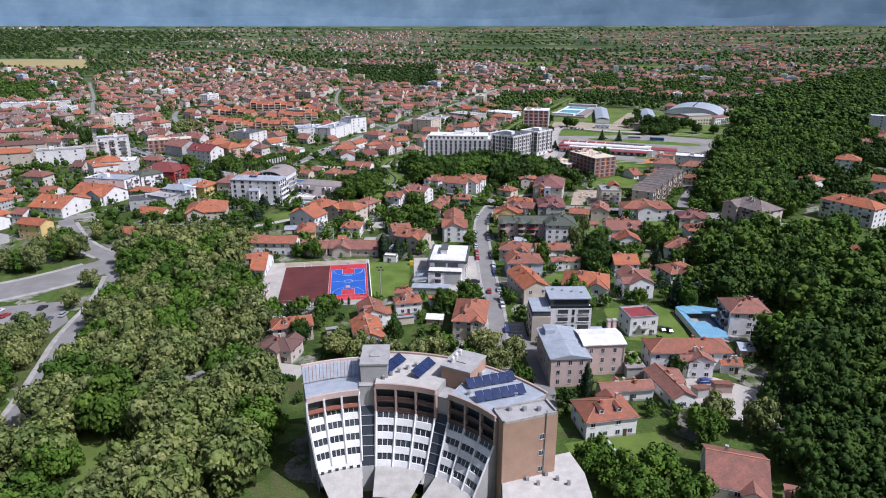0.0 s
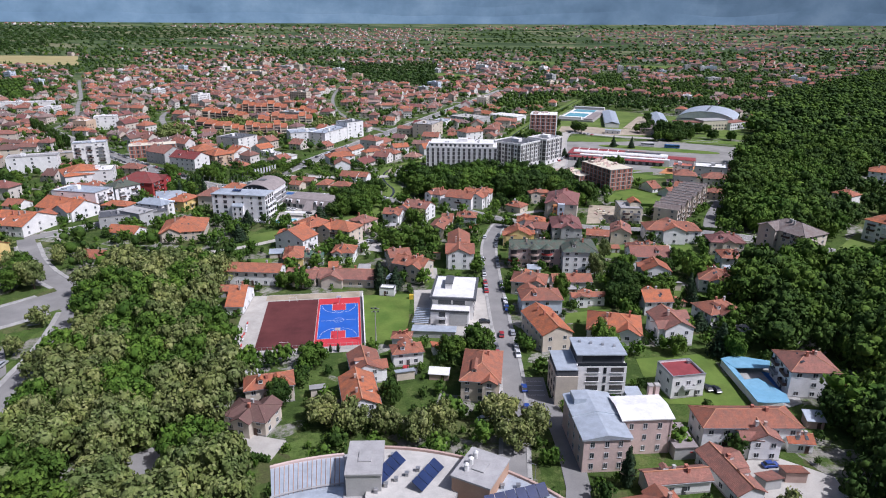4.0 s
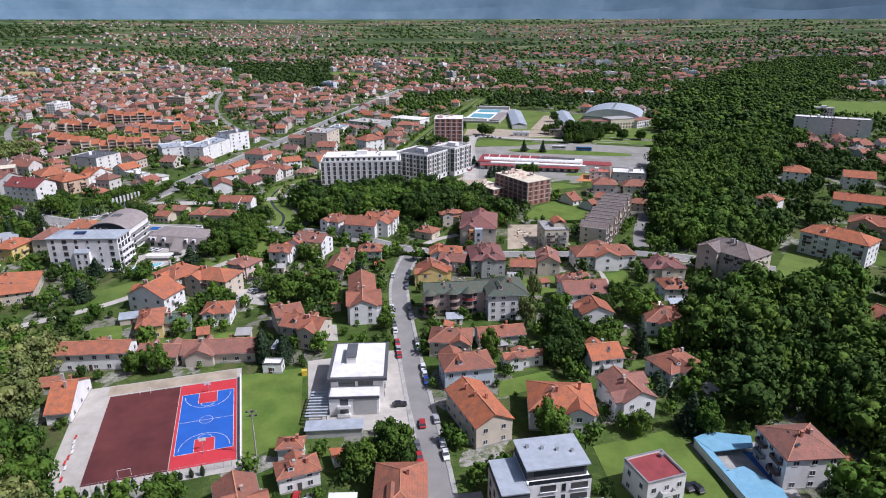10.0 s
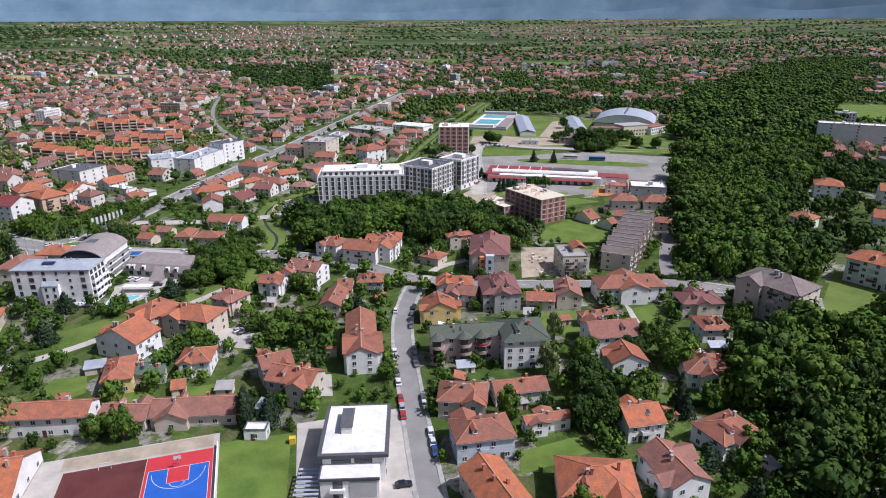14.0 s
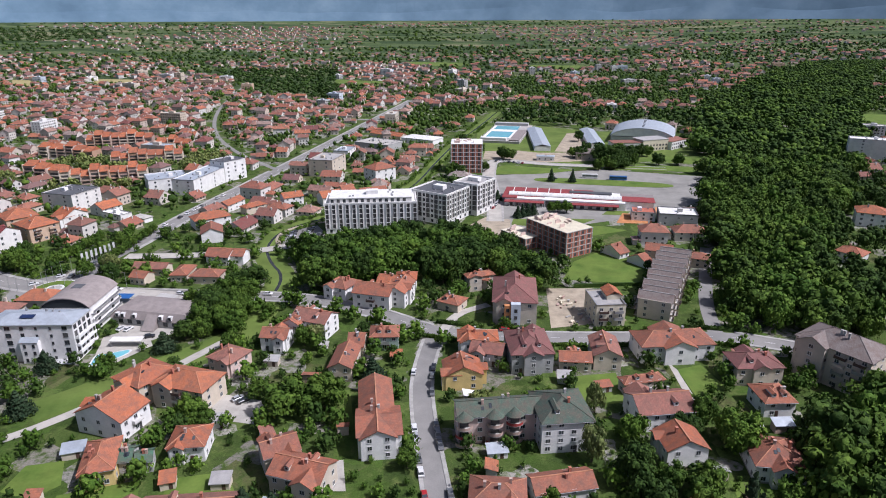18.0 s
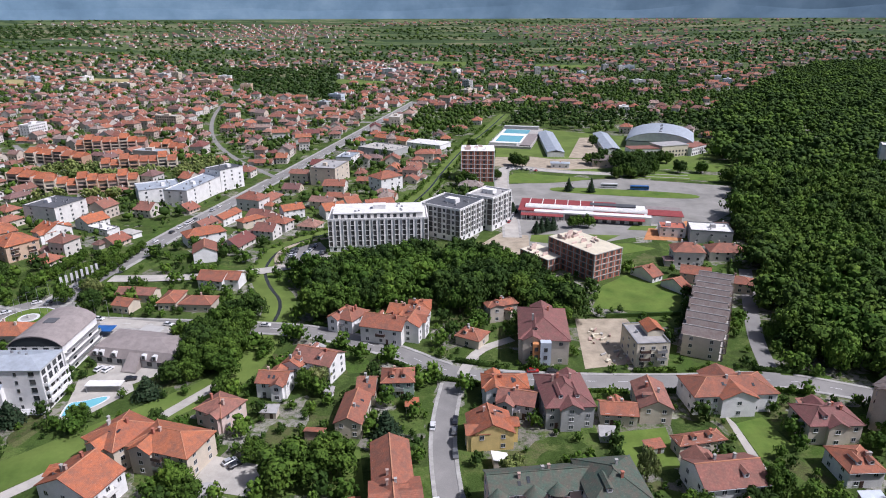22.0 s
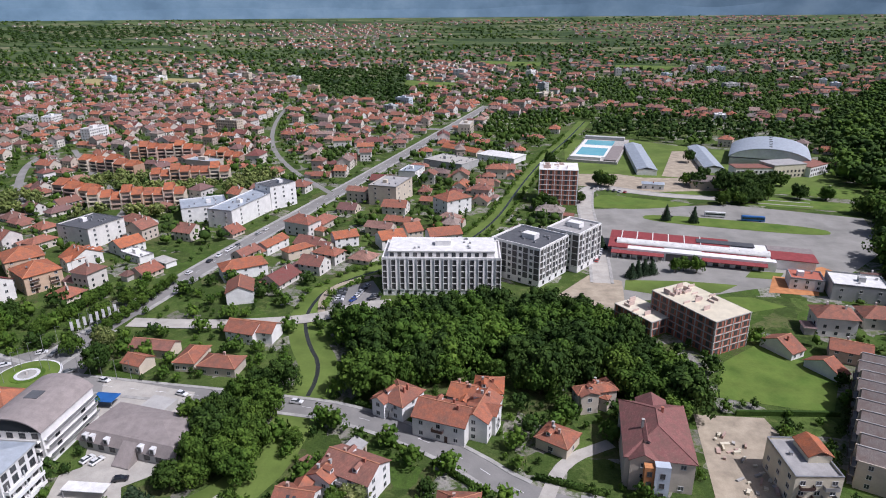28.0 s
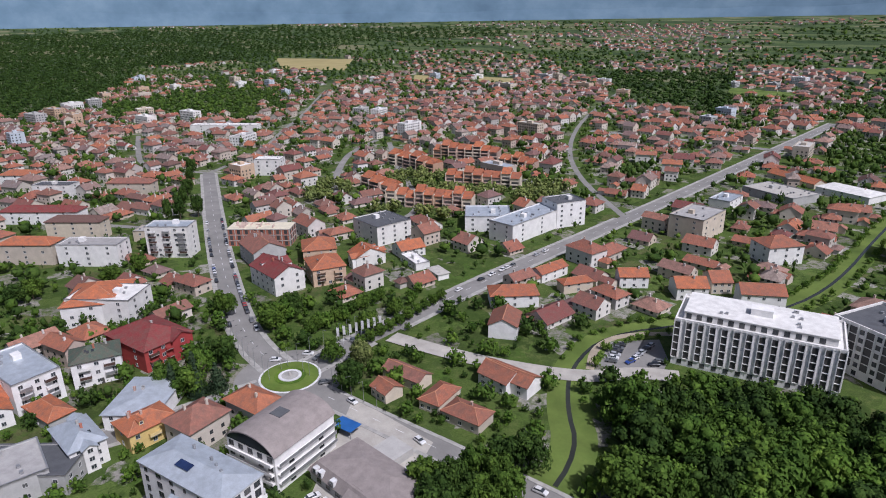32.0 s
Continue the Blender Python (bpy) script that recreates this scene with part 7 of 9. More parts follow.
def build_pool_house():
    ob = thing("garden_pool", 0, 0, 0, "garden pool and terrace roofed and paved in pale blue", "pool")
    deck = [(88.9, 220.9), (94.2, 222.7), (108.0, 217.9), (103.1, 197.9), (91.6, 193.2), (88.3, 194.9)]
    take_poly(deck)
    flat_poly("deck", deck, 0, 0.25, M_PAVE, ob, "stone-paved pool terrace")
    flat_poly("pool", [(99.5, 215.8), (103.7, 214.4), (102.4, 201.9), (99.6, 201.0)], 0.1, 0.30, M_BLUEP, ob, "deep blue water")
    for q in ([(88.1, 220.2), (93.4, 222.1), (103.4, 218.6), (101.1, 214.2), (90.1, 214.2)], [(88.0, 220.0), (90.0, 214.1), (90.0, 206.8), (88.3, 206.9)], [(88.3, 206.8), (94.4, 207.9), (98.6, 199.0), (97.5, 194.8), (90.1, 194.5), (88.3, 195.0)]):
        flat_poly("blue_roof", q, 2.35, 2.6, M_BLUEDECK, ob, "pale blue sheet roof")
    a, b = Vector((*(88.3, 219.9), 0)), Vector((*(88.7, 195.2), 0))
    n = (b - a).length
    part("side_wall", Shape().box(0, n, -0.1, 0.1, 0, 2.36), WALL["white"], ob, at=pose(a.x, a.y, 0, 0, 0, math.degrees(math.atan2(b.y - a.y, b.x - a.x))))
    c = Vector((*(90.2, 195.1), 0))
    part("side_wall", Shape().box(0, 7, -0.1, 0.1, 0, 2.36), WALL["white"], ob, at=pose(b.x, b.y, 0, 0, 0, math.degrees(math.atan2(c.y - b.y, c.x - b.x))))


build_pool_house()


def terrace_row(a, b, depth, h, n, seed):
    """A brick apartment row of narrow stepped units under orange roofs, with dark panels for the shade of deep loggias.
    """
    a, b = Vector(a), Vector(b)
    u = (b - a).normalized()
    rot = math.degrees(math.atan2(u.y, u.x))
    m = (a + b) / 2 + Vector((-u.y, u.x)) * depth / 2
    r = random.Random(seed)
    ob = thing("terraced_flats", m.x, m.y, rot, "stepped row of brown brick flats with orange tiled roofs", "building", "rows of brick flats")
    w = (b - a).length
    take(m.x, m.y, w, depth, rot, 1)
    for k in range(n):
        x0, x1 = -w / 2 + w * k / n, -w / 2 + w * (k + 1) / n
        hh, off = h + (0, 2.9, 0, -1.4, 2.9, 1.4, 0)[(k + seed) % 7], (0, -1.6, 0.9, -0.6)[(k + seed) % 4]
        kind = WALL[("brick", "beige", "brick", "tan")[(k // 2 + seed) % 4]]
        part("wall", Shape().box(x0, x1 - 0.05, -depth / 2 + off, depth / 2 + off, 0, hh), kind, ob)
        part("firewall", Shape().box(x0 - 0.25, x0 + 0.2, -depth / 2 + off - 1.2, depth / 2 + off, 0, hh + 0.7), WALL["beige"], ob)
        g = Shape()
        g.poly([(x0 + 0.15, -depth / 2 + off - 0.7, hh - 0.3), (x1 - 0.2, -depth / 2 + off - 0.7, hh - 0.3), (x1 - 0.2, off + 1, hh + 3.2), (x0 + 0.15, off + 1, hh + 3.2)])
        g.poly([(x0 + 0.15, off + 1, hh + 3.2), (x1 - 0.2, off + 1, hh + 3.2), (x1 - 0.2, depth / 2 + off + 0.5, hh), (x0 + 0.15, depth / 2 + off + 0.5, hh)])
        for px in (x0 + 0.15, x1 - 0.2):
            g.poly([(px, -depth / 2 + off, hh - 0.1), (px, off + 1, hh + 3.15), (px, depth / 2 + off, hh)])
        part("roof", g, ROOF["orange"], ob)
        if k % 3 == 1:
            part("chimney", Shape().box(x0 + 0.5, x0 + 1.3, off + 0.6, off + 1.5, hh + 2, hh + 4.4), WALL["brick"], ob)
        for f in range(int(hh / 2.9)):
            # Flat panel on the wall; the loggia's shade is its dark colour.
            part("loggia", Shape().box(x0 + 0.9, x1 - 0.9, -depth / 2 + off - 0.06, -depth / 2 + off, 2.9 * f + 1.0, 2.9 * f + 2.7), M_DARKFRAME_SHADE, ob, "dark loggia panel coloured as shade")
            part("balcony", Shape().box(x0 + 0.6, x1 - 0.7, -depth / 2 + off - 1.1, -depth / 2 + off, 2.9 * f + 0.1, 2.9 * f + 0.95), kind, ob)


terrace_row((-214.1, 658.4), (-155.4, 668.9), 12, 8.5, 9, 1)
terrace_row((-200.1, 724.7), (-143.4, 733.9), 12, 8.5, 8, 2)
terrace_row((-247.2, 803.5), (-188.7, 809.0), 14, 12, 8, 3)
terrace_row((-184.6, 801.8), (-153.2, 797.6), 12, 7, 5, 6)
terrace_row((-252.9, 689.2), (-222.9, 678.7), 12, 8, 3, 4)
terrace_row((-277.3, 776.8), (-227.0, 758.1), 12, 9, 6, 5)


def build_modern():
    ob = thing("modern_block", 43.8, 204.0, 1, "white four-storey block with dark loggia panels and a pale grey roof", "building")
    take(43.8, 205, 22, 15, 1, 1)
    solid(ob, "wall", WALL["white"], (-7.2, 7.2, -5.0, 6.5, 0, 11.6))
    solid(ob, "wall", WALL["beige"], (-13.5, -7.2, -7.0, 5.0, 0, 9.4), label="beige side wing")
    solid(ob, "attic", FLAT["dark"], (-7.0, 6.6, -3.4, 6.3, 11.6, 14.6), label="dark set-back attic storey")
    solid(ob, "attic_wing", FLAT["dark"], (-13.3, -7.2, -6.6, 4.8, 9.4, 11.2), label="dark parapet band")
    solid(ob, "roof", FLAT["metal"], (-7.4, 7.2, -4.2, 6.8, 14.6, 14.95), label="pale grey sheet roof")
    solid(ob, "wing_roof", FLAT["metal"], (-13.5, -7.3, -6.8, 5.0, 11.2, 11.5))
    for f in range(4):
        for u0, u1 in ((-4.4, -0.9), (2.6, 6.4)):
            # Dark box proud of the wall carries both window band and loggia shade.
            lg = solid(ob, "loggia", M_DARKFRAME_SHADE, (u0, u1, -5.06, -4.9, 2.9 * f + 0.9, 2.9 * f + 2.45), label="dark flat panel for a glazed, shaded loggia")
            part("railing", Shape().box(u0 + 0.05, u1 - 0.05, -5.12, -5.06, 2.9 * f + 0.9, 2.9 * f + 1.35), M_GLASS, lg)
            part("sill", Shape().box(u0 - 0.15, u1 + 0.15, -5.3, -5.0, 2.9 * f + 0.75, 2.9 * f + 0.9), WALL["white"], lg)
        part("window", window_mesh(0.7, 1.7, True), None, ob, at=pose(0.9, -5.0, 2.9 * f + 0.7))
        for v in (-3.0, 0.5, 4.0):
            part("window", window_mesh(1.1, 1.4, True), None, ob, at=pose(7.2, v, 2.9 * f + 0.8, 0, 0, 90))
    for f in range(3):
        for v in (-4.5, -1.0, 2.5):
            part("window", window_mesh(1.1, 1.4, True), None, ob, at=pose(-13.5, v, 2.9 * f + 0.8, 0, 0, 270))
    part("attic_glazing", Shape().box(-5.5, 6.0, -3.5, -3.42, 12.0, 14.2), M_GLASS, ob)
    rail = part("terrace_rail", Shape().box(-7.1, 7.1, -4.95, -4.88, 11.6, 12.6), M_GLASS, ob)
    for k in range(4):
        part("roof_vent", Shape().box(-0.35, 0.35, -0.35, 0.35, 14.9, 15.6), M_STEEL, ob, at=pose(-5 + 3.2 * k, 3.5 - k, 0))
    solid(ob, "annex", FLAT["metal"], (7.3, 12.0, -9, -2, 0, 3.2), label="low metal-roofed annex")
    patch("parking_bays", [(22, 190), (29.5, 190), (29.5, 212), (22.5, 212)], M_ASPHALT, 0.10, "asphalt parking bays beside the block", "car park")
    s = Shape()
    for k in range(8):
        s.box(23.2, 28.6, 191.5 + 2.6 * k, 191.65 + 2.6 * k, 0.1, 0.115)
    tagged(part("bay_line", s, M_LINE, None), "white parking bay lines", "marking", kind="structure")


build_modern()


def build_pink_house():
    """A pink plastered L-shaped building under pale sheet roofs, with a tall chimney pair."""
    ob = thing("pink_building", 37.5, 177.5, 4, "pale pink three-storey building with pale grey sheet roofs", "building")
    take(43, 178, 26, 22, 4, 1)
    solid(ob, "wall", WALL["pink"], (-6.0, 5.6, -9.8, 9.6, 0, 9.8))
    solid(ob, "wing_wall", WALL["pink"], (5.6, 18.6, -3.6, 6.6, 0, 10.6))
    for y0, y1, z0 in ((-10.2, -0.4, 9.8), (-0.4, 10.0, 10.1)):
        r = Shape()
        for sg in (-1, 1):
            r.poly([(-0.2, y0, z0 + 1.1), (-0.2 + sg * 6.3, y0, z0 - 0.05), (-0.2 + sg * 6.3, y1, z0 - 0.05), (-0.2, y1, z0 + 1.1)])
            r.poly([(-0.2 + sg * 6.3, y0, z0 - 0.35), (-0.2 + sg * 6.3, y0, z0 - 0.05), (-0.2 + sg * 6.3, y1, z0 - 0.05), (-0.2 + sg * 6.3, y1, z0 - 0.35)])
        for yy in (y0, y1):
            r.poly([(-6.5, yy, z0 - 0.35), (6.1, yy, z0 - 0.35), (6.1, yy, z0 - 0.05), (-0.2, yy, z0 + 1.1), (-6.5, yy, z0 - 0.05)])
        part("roof", r, FLAT["metal"], ob, "pale grey sheet roof")
    w = Shape().poly([(5.2, -4.0, 10.6), (19.0, -4.0, 10.6), (19.0, 1.5, 11.5), (5.2, 1.5, 11.5)]).poly([(5.2, 1.5, 11.5), (19.0, 1.5, 11.5), (19.0, 7.0, 10.7), (5.2, 7.0, 10.7)])
    w.poly([(5.2, -4.0, 10.3), (19.0, -4.0, 10.3), (19.0, -4.0, 10.6), (5.2, -4.0, 10.6)]).poly([(19.0, -4.0, 10.3), (19.0, 7.0, 10.3), (19.0, 7.0, 10.7), (19.0, 1.5, 11.5), (19.0, -4.0, 10.6)])
    part("wing_roof", w, FLAT["white"], ob, "white sheet roof")
    solid(ob, "roof_box", FLAT["metal"], (-4.8, -1.6, 4.2, 8.6, 10.2, 12.0))
    for u in (16.2, 18.0):
        c = solid(ob, "chimney", WALL["pink"], (u, u + 1.1, 7.0, 8.3, 0, 13.2))
        part("chimney_cap", Shape().box(u - 0.15, u + 1.25, 6.85, 8.45, 13.2, 13.5), M_CONC, c)
    solid(ob, "annex", WALL["concrete"], (18.8, 24.4, -6.5, 3.5, 0, 3.6))
    solid(ob, "annex_roof", FLAT["weathered"], (18.5, 24.7, -6.8, 3.8, 3.6, 3.9), label="flat brown annex roof")
    for f in range(3):
        for u in (8.0, 11.6, 15.4):
            part("window", window_mesh(0.95, 1.5), None, ob, at=pose(u, -3.6, 3.3 * f + 1.1))
        for u in (-3.8, -0.2, 3.2):
            part("window", window_mesh(0.95, 1.5), None, ob, at=pose(u, -9.8, 3.1 * f + 1.1))
        for v in (-6.5, -1.5, 3.5):
            part("window", window_mesh(0.95, 1.5), None, ob, at=pose(-6.0, v, 3.1 * f + 1.1, 0, 0, 270))
        part("window", window_mesh(0.95, 1.5), None, ob, at=pose(5.6, -6.8, 3.1 * f + 1.1, 0, 0, 90))
    for u in (6.6, 18.2):
        part("drainpipe", Shape().tube((u, -3.72, 0.2), (u, -3.72, 10.3), 0.08, 0.08, 5), M_STEEL, ob)


build_pink_house()
house(79.5, 176.2, 8.5, 9.0, -3, 6.2, 'G', 'white', 'brown')
house(90.5, 177.5, 7.0, 5.5, -6, 3.4, 'g', 'white', 'orange')

def build_villa():
    ob = thing("white_villa", 2.6, 262.5, -6, "white modern villa with a white flat roof and dark steel edges", "building")
    take(2.6, 260, 20, 32, -6, 1)
    solid(ob, "wall", WALL["white"], (-7.6, 7.6, -9, 11, 0, 8.6))
    solid(ob, "lower_wall", WALL["white"], (-7.6, 6.4, -14.5, -9, 0, 5.8), label="white lower front wing")
    solid(ob, "edge_beam", FLAT["dark"], (-8.6, 8.6, -9.8, -8.9, 8.1, 9.0), (-8.6, 8.6, 11.0, 11.9, 8.1, 9.0), (-8.6, -7.6, -8.9, 11.0, 8.1, 9.0), (7.6, 8.6, -8.9, 11.0, 8.1, 9.0), label="dark steel roof edge")
    solid(ob, "roof", FLAT["white"], (-7.6, 7.6, -8.9, 11, 8.5, 9.15), label="white flat roof")
    solid(ob, "roof_hut", WALL["white"], (-3.6, -0.8, -1.5, 6.5, 9.1, 11.2))
    solid(ob, "hut_roof", FLAT["dark"], (-3.8, -0.6, -1.7, 6.7, 11.2, 11.4))
    solid(ob, "terrace", FLAT["white"], (-7.3, 6.1, -14.2, -9.1, 5.75, 5.9))
    solid(ob, "terrace_edge", FLAT["dark"], (-7.8, 6.6, -14.8, -14.45, 5.5, 6.2), (-7.9, -7.55, -14.45, -9, 5.5, 6.2))
    for u0, u1 in ((-5.4, -0.6), (0.2, 4.6)):
        w = solid(ob, "glazing", M_GLASS, (u0, u1, -9.06, -9.0, 6.1, 8.0), label="large dark terrace glazing")
        part("mullion", Shape().box((u0 + u1) / 2 - 0.06, (u0 + u1) / 2 + 0.06, -9.12, -9.0, 6.1, 8.0).box(u0, u1, -9.12, -9.0, 6.95, 7.05), M_DARKFRAME_SHADE, w)
    solid(ob, "screen_wall", WALL["grey"], (-0.6, 5.8, -14.62, -14.5, 0.5, 5.2), label="smooth pale grey wall panel")
    for f in range(2):
        b = solid(ob, "balcony", WALL["white"], (-5.2, -1.6, -16.2, -14.5, 2.7 * f + 0.4, 2.7 * f + 0.6), (-5.2, -1.6, -16.2, -16.1, 2.7 * f + 0.6, 2.7 * f + 1.4))
        part("window", window_mesh(2.2, 1.9, True), None, ob, at=pose(-3.4, -14.5, 2.7 * f + 0.6))
    for f in range(3):
        for v in (-6, -1, 4, 9):
            for sg, turn in ((7.6, 90), (-7.6, 270)):
                part("window", window_mesh(1.6, 1.6, True), None, ob, at=pose(sg, v, 2.8 * f + 0.8, 0, 0, turn))
    take(-11, 252, 9, 24, -6, 1)
    perg = thing("pergola", -9.5, 251, -6, "dark blue-grey slatted pergola beside the white villa", "pergola")
    for k in range(9):
        part("slat", Shape().box(-3.0, 3.0, -0.35, 0.35, 2.9, 3.0), FLAT["metal"], perg, at=pose(0, -6 + 1.5 * k, 0))
    for u in (-2.9, 2.9):
        part("beam", Shape().box(u - 0.12, u + 0.12, -6.6, 6.6, 2.7, 2.9), M_DARKFRAME_SHADE, perg)
        for v in (-6.3, 6.3):
            part("post", Shape().box(u - 0.1, u + 0.1, v - 0.1, v + 0.1, 0, 2.7), M_DARKFRAME_SHADE, perg)
    shed = thing("low_shed", -5, 240.5, -4, "low shed with a slate-blue sheet roof before the villa", "shed")
    solid(shed, "wall", WALL["grey"], (-7.5, 7.5, -2, 2, 0, 2.6))
    part("roof", Shape().box(-7.9, 7.9, -2.4, 2.4, 2.6, 2.8), FLAT["metal"], shed, "slate-blue sheet roof")


build_villa()
house(*(-172.8, 375.5), 34, 14, 25, 6, "f", "grey", "dark", label="low dark-glazed commercial building with a dark flat roof")

# coloured stair bays on the maroon-roofed block
bays = thing("facade_bay", 63, 380.0, -11, "orange and pale blue projecting facade bay of a maroon-roofed block", "facade bay")
part("orange_panel", Shape().box(-3.4, -0.8, -1.2, 0.9, 0, 9.6), M_ORANGEP, bays, "orange plaster panel")
part("blue_panel", Shape().box(-0.8, 3.0, -1.6, 0.9, 0, 10.4), WALL["blue"], bays, "pale blue plaster panel")
for f in range(3):
    for u in (-2.1, 1.1):
        part("window", window_mesh(1.1, 1.3, True), None, bays, at=pose(u, -1.2 if u < 0 else -1.6, 1.0 + 3 * f))


def build_round_balconies():
    """Stacks of curved maroon balconies on the green-roofed block."""
    for k, x in enumerate((30.1, 39.2, 45.1)):
        st = thing("balcony_stack", x, 307.6, -2, "stack of curved maroon and brick-coloured balconies on a green-roofed block", "balconies", "balcony stacks")
        for f in range(3):
            arc = [(2.5 * math.cos(a * math.pi / 10), -2.0 * math.sin(a * math.pi / 10)) for a in range(11)]
            arc = arc[::-1]
            slab = part("balcony", Shape().prism(arc[::-1] if arc[0][0] > 0 else arc, 2.9 * f + 0.4, 2.9 * f + 0.6), M_CONC, st)
            rail = Shape()
            for (x0, y0), (x1, y1) in zip(arc, arc[1:]):
                rail.poly([(x0, y0, 2.9 * f + 0.6), (x1, y1, 2.9 * f + 0.6), (x1, y1, 2.9 * f + 1.55), (x0, y0, 2.9 * f + 1.55)])
            part("railing", rail, (WALL["brick"], WALL["red"], WALL["brick"])[(f + k) % 3], slab)
            part("door", Shape().box(-1.3, 1.3, -0.06, 0.02, 2.9 * f + 0.6, 2.9 * f + 2.7), M_DARKFRAME_SHADE, st)
        cap = Shape()
        for (x0, y0), (x1, y1) in zip(arc, arc[1:]):
            cap.poly([(x0 * 1.1, y0 * 1.1, 9.4), (x1 * 1.1, y1 * 1.1, 9.4), (0, 0.8, 11.4)])
        part("cap_roof", cap, ROOF["moss"], st, "dark green rounded roof")


build_round_balconies()

# blocks beside the avenue
house(-338.7, 492.3, 30.3, 13.0, 22, 11.5, 'h', 'beige', 'orange', detail=1, balconies=1, label="beige four-storey apartment house with an orange roof", name="apartment_building")
house(-305.6, 504.1, 32.9, 13.0, 22, 11.5, 'f', 'white', 'grey', detail=1, balconies=1, label="pale four-storey apartment house with long balconies", name="apartment_building")
house(-352.3, 529.9, 33.7, 12.0, 22, 11.5, 'h', 'beige', 'darkbrown', detail=1, balconies=1, label="beige apartment house with a dark brown roof", name="apartment_building")
house(-403.3, 543.3, 52.4, 13.0, 22, 8.5, 'h', 'white', 'red', detail=1, balconies=1, label="white house row with a dark red roof", name="apartment_building")
house(-276.3, 530.1, 23.8, 12.0, 22, 17.0, 'f', 'white', 'metal', detail=2, balconies=1, label="white six-storey apartment block with grey balconies", name="apartment_building")
house(-305.6, 546.5, 25.0, 12.0, 22, 6.0, 'f', 'beige', 'grey', detail=1, balconies=1, label="low pale workshop with a grey roof", name="apartment_building")
build_shell((-257.3, 551.2), (-224.1, 564.6), (-229.0, 576.7), 10.0, 3, "unfinished brick apartment house with open concrete floors")
house(-353.9, 708.5, 22.1, 14.0, 21, 13.0, 'f', 'white', 'white', detail=1, balconies=1, label="white curved apartment block", name="apartment_building")
house(-543.9, 864.3, 80.2, 14.0, 19, 9.0, 'f', 'white', 'white', detail=1, balconies=1, label="long white apartment block", name="apartment_building")
house(-458.9, 591.9, 29.6, 12.0, 21, 9.0, 'f', 'white', 'dark', detail=1, balconies=1, label="white apartment block with a dark flat roof", name="apartment_building")
house(-411.1, 619.1, 34.9, 12.0, 21, 9.0, 'h', 'beige', 'brown', detail=1, balconies=1, label="beige apartment house with a brown roof", name="apartment_building")
house(-520.5, 605.7, 28.2, 14.0, 21, 9.0, 'h', 'white', 'orange', detail=1, balconies=1, label="white apartment house with an orange roof", name="apartment_building")


# shops and halls on the far side of the main road
SHOPS = (
    (75, 796, 38, 22, -38, 5.0, "m", "white", "white", "long white hall with a low white sheet roof"),
    (31, 777, 40, 28, -40, 5.0, "f", "grey", "pale", "wide grey shop hall with a flat pale roof"),
    (43, 829, 44, 12, -46, 3.8, "g", "beige", "orange", "long low row of shops with an orange tiled roof"),
    (-3, 742, 22, 14, 70, 5.5, "f", "white", "metal", "white petrol station shop with a flat metal roof"),
    (-146, 566, 18, 8, -36, 3.2, "f", "white", "white", "low white shop with a flat white roof"),
    (-128, 556, 12, 7, -36, 3.2, "m", "white", "pale", "low pale shop with a sheet roof"))
for x, y, w, d, rot, h, kind, wall, roof, words in SHOPS:
    house(x, y, w, d, rot, h, kind, wall, roof, detail=1, label=words, name="shop_building")

# ---- gardens, yards, hedges and fences round the near houses ----
PR = random.Random(21)


def hedge(x0, y0, x1, y1, h=1.3, kind="green"):
    """A clipped leafy hedge: a core box under a skin of leaf clumps."""
    n = math.hypot(x1 - x0, y1 - y0)
    nr = np.random.RandomState(int(abs(x0 * 13 + y0 * 7)) % 9999)
    k = int(n * 26)
    p = np.stack([nr.uniform(-n / 2, n / 2, k), nr.uniform(-0.55, 0.55, k), nr.uniform(0.1, h + 0.15, k)], 1)
    side = nr.choice(3, k)
    p[side == 0, 1], p[side == 1, 1], p[side == 2, 2] = -0.55, 0.55, h + 0.05
    a, b = nr.normal(size=(k, 3)) * 0.17, nr.normal(size=(k, 3)) * 0.17
    V = np.stack([p - a - b, p + a - b, p + a + b, p - a + b], 1).reshape(-1, 3)
    F = np.arange(4 * k).reshape(-1, 4)
    box = np.array([(x, y, z) for z in (0, h) for x, y in ((-n / 2, -0.5), (n / 2, -0.5), (n / 2, 0.5), (-n / 2, 0.5))])
    q = np.array([(4, 5, 6, 7), (0, 1, 5, 4), (1, 2, 6, 5), (2, 3, 7, 6), (3, 0, 4, 7)]) + len(V)
    ob = new("hedge", quad_mesh("hedge", np.concatenate([V, box]), np.concatenate([F, q]), LEAF[kind]))
    ob.matrix_basis = pose((x0 + x1) / 2, (y0 + y1) / 2, 0, 0, 0, math.degrees(math.atan2(y1 - y0, x1 - x0)))
    return tagged(ob, "clipped green garden hedge", "hedge", "garden hedges")


def clear_line(x0, y0, x1, y1):
    n = max(2, int(math.hypot(x1 - x0, y1 - y0) / 1.5))
    return all(free(x0 + (x1 - x0) * k / n, y0 + (y1 - y0) * k / n) for k in range(n + 1))


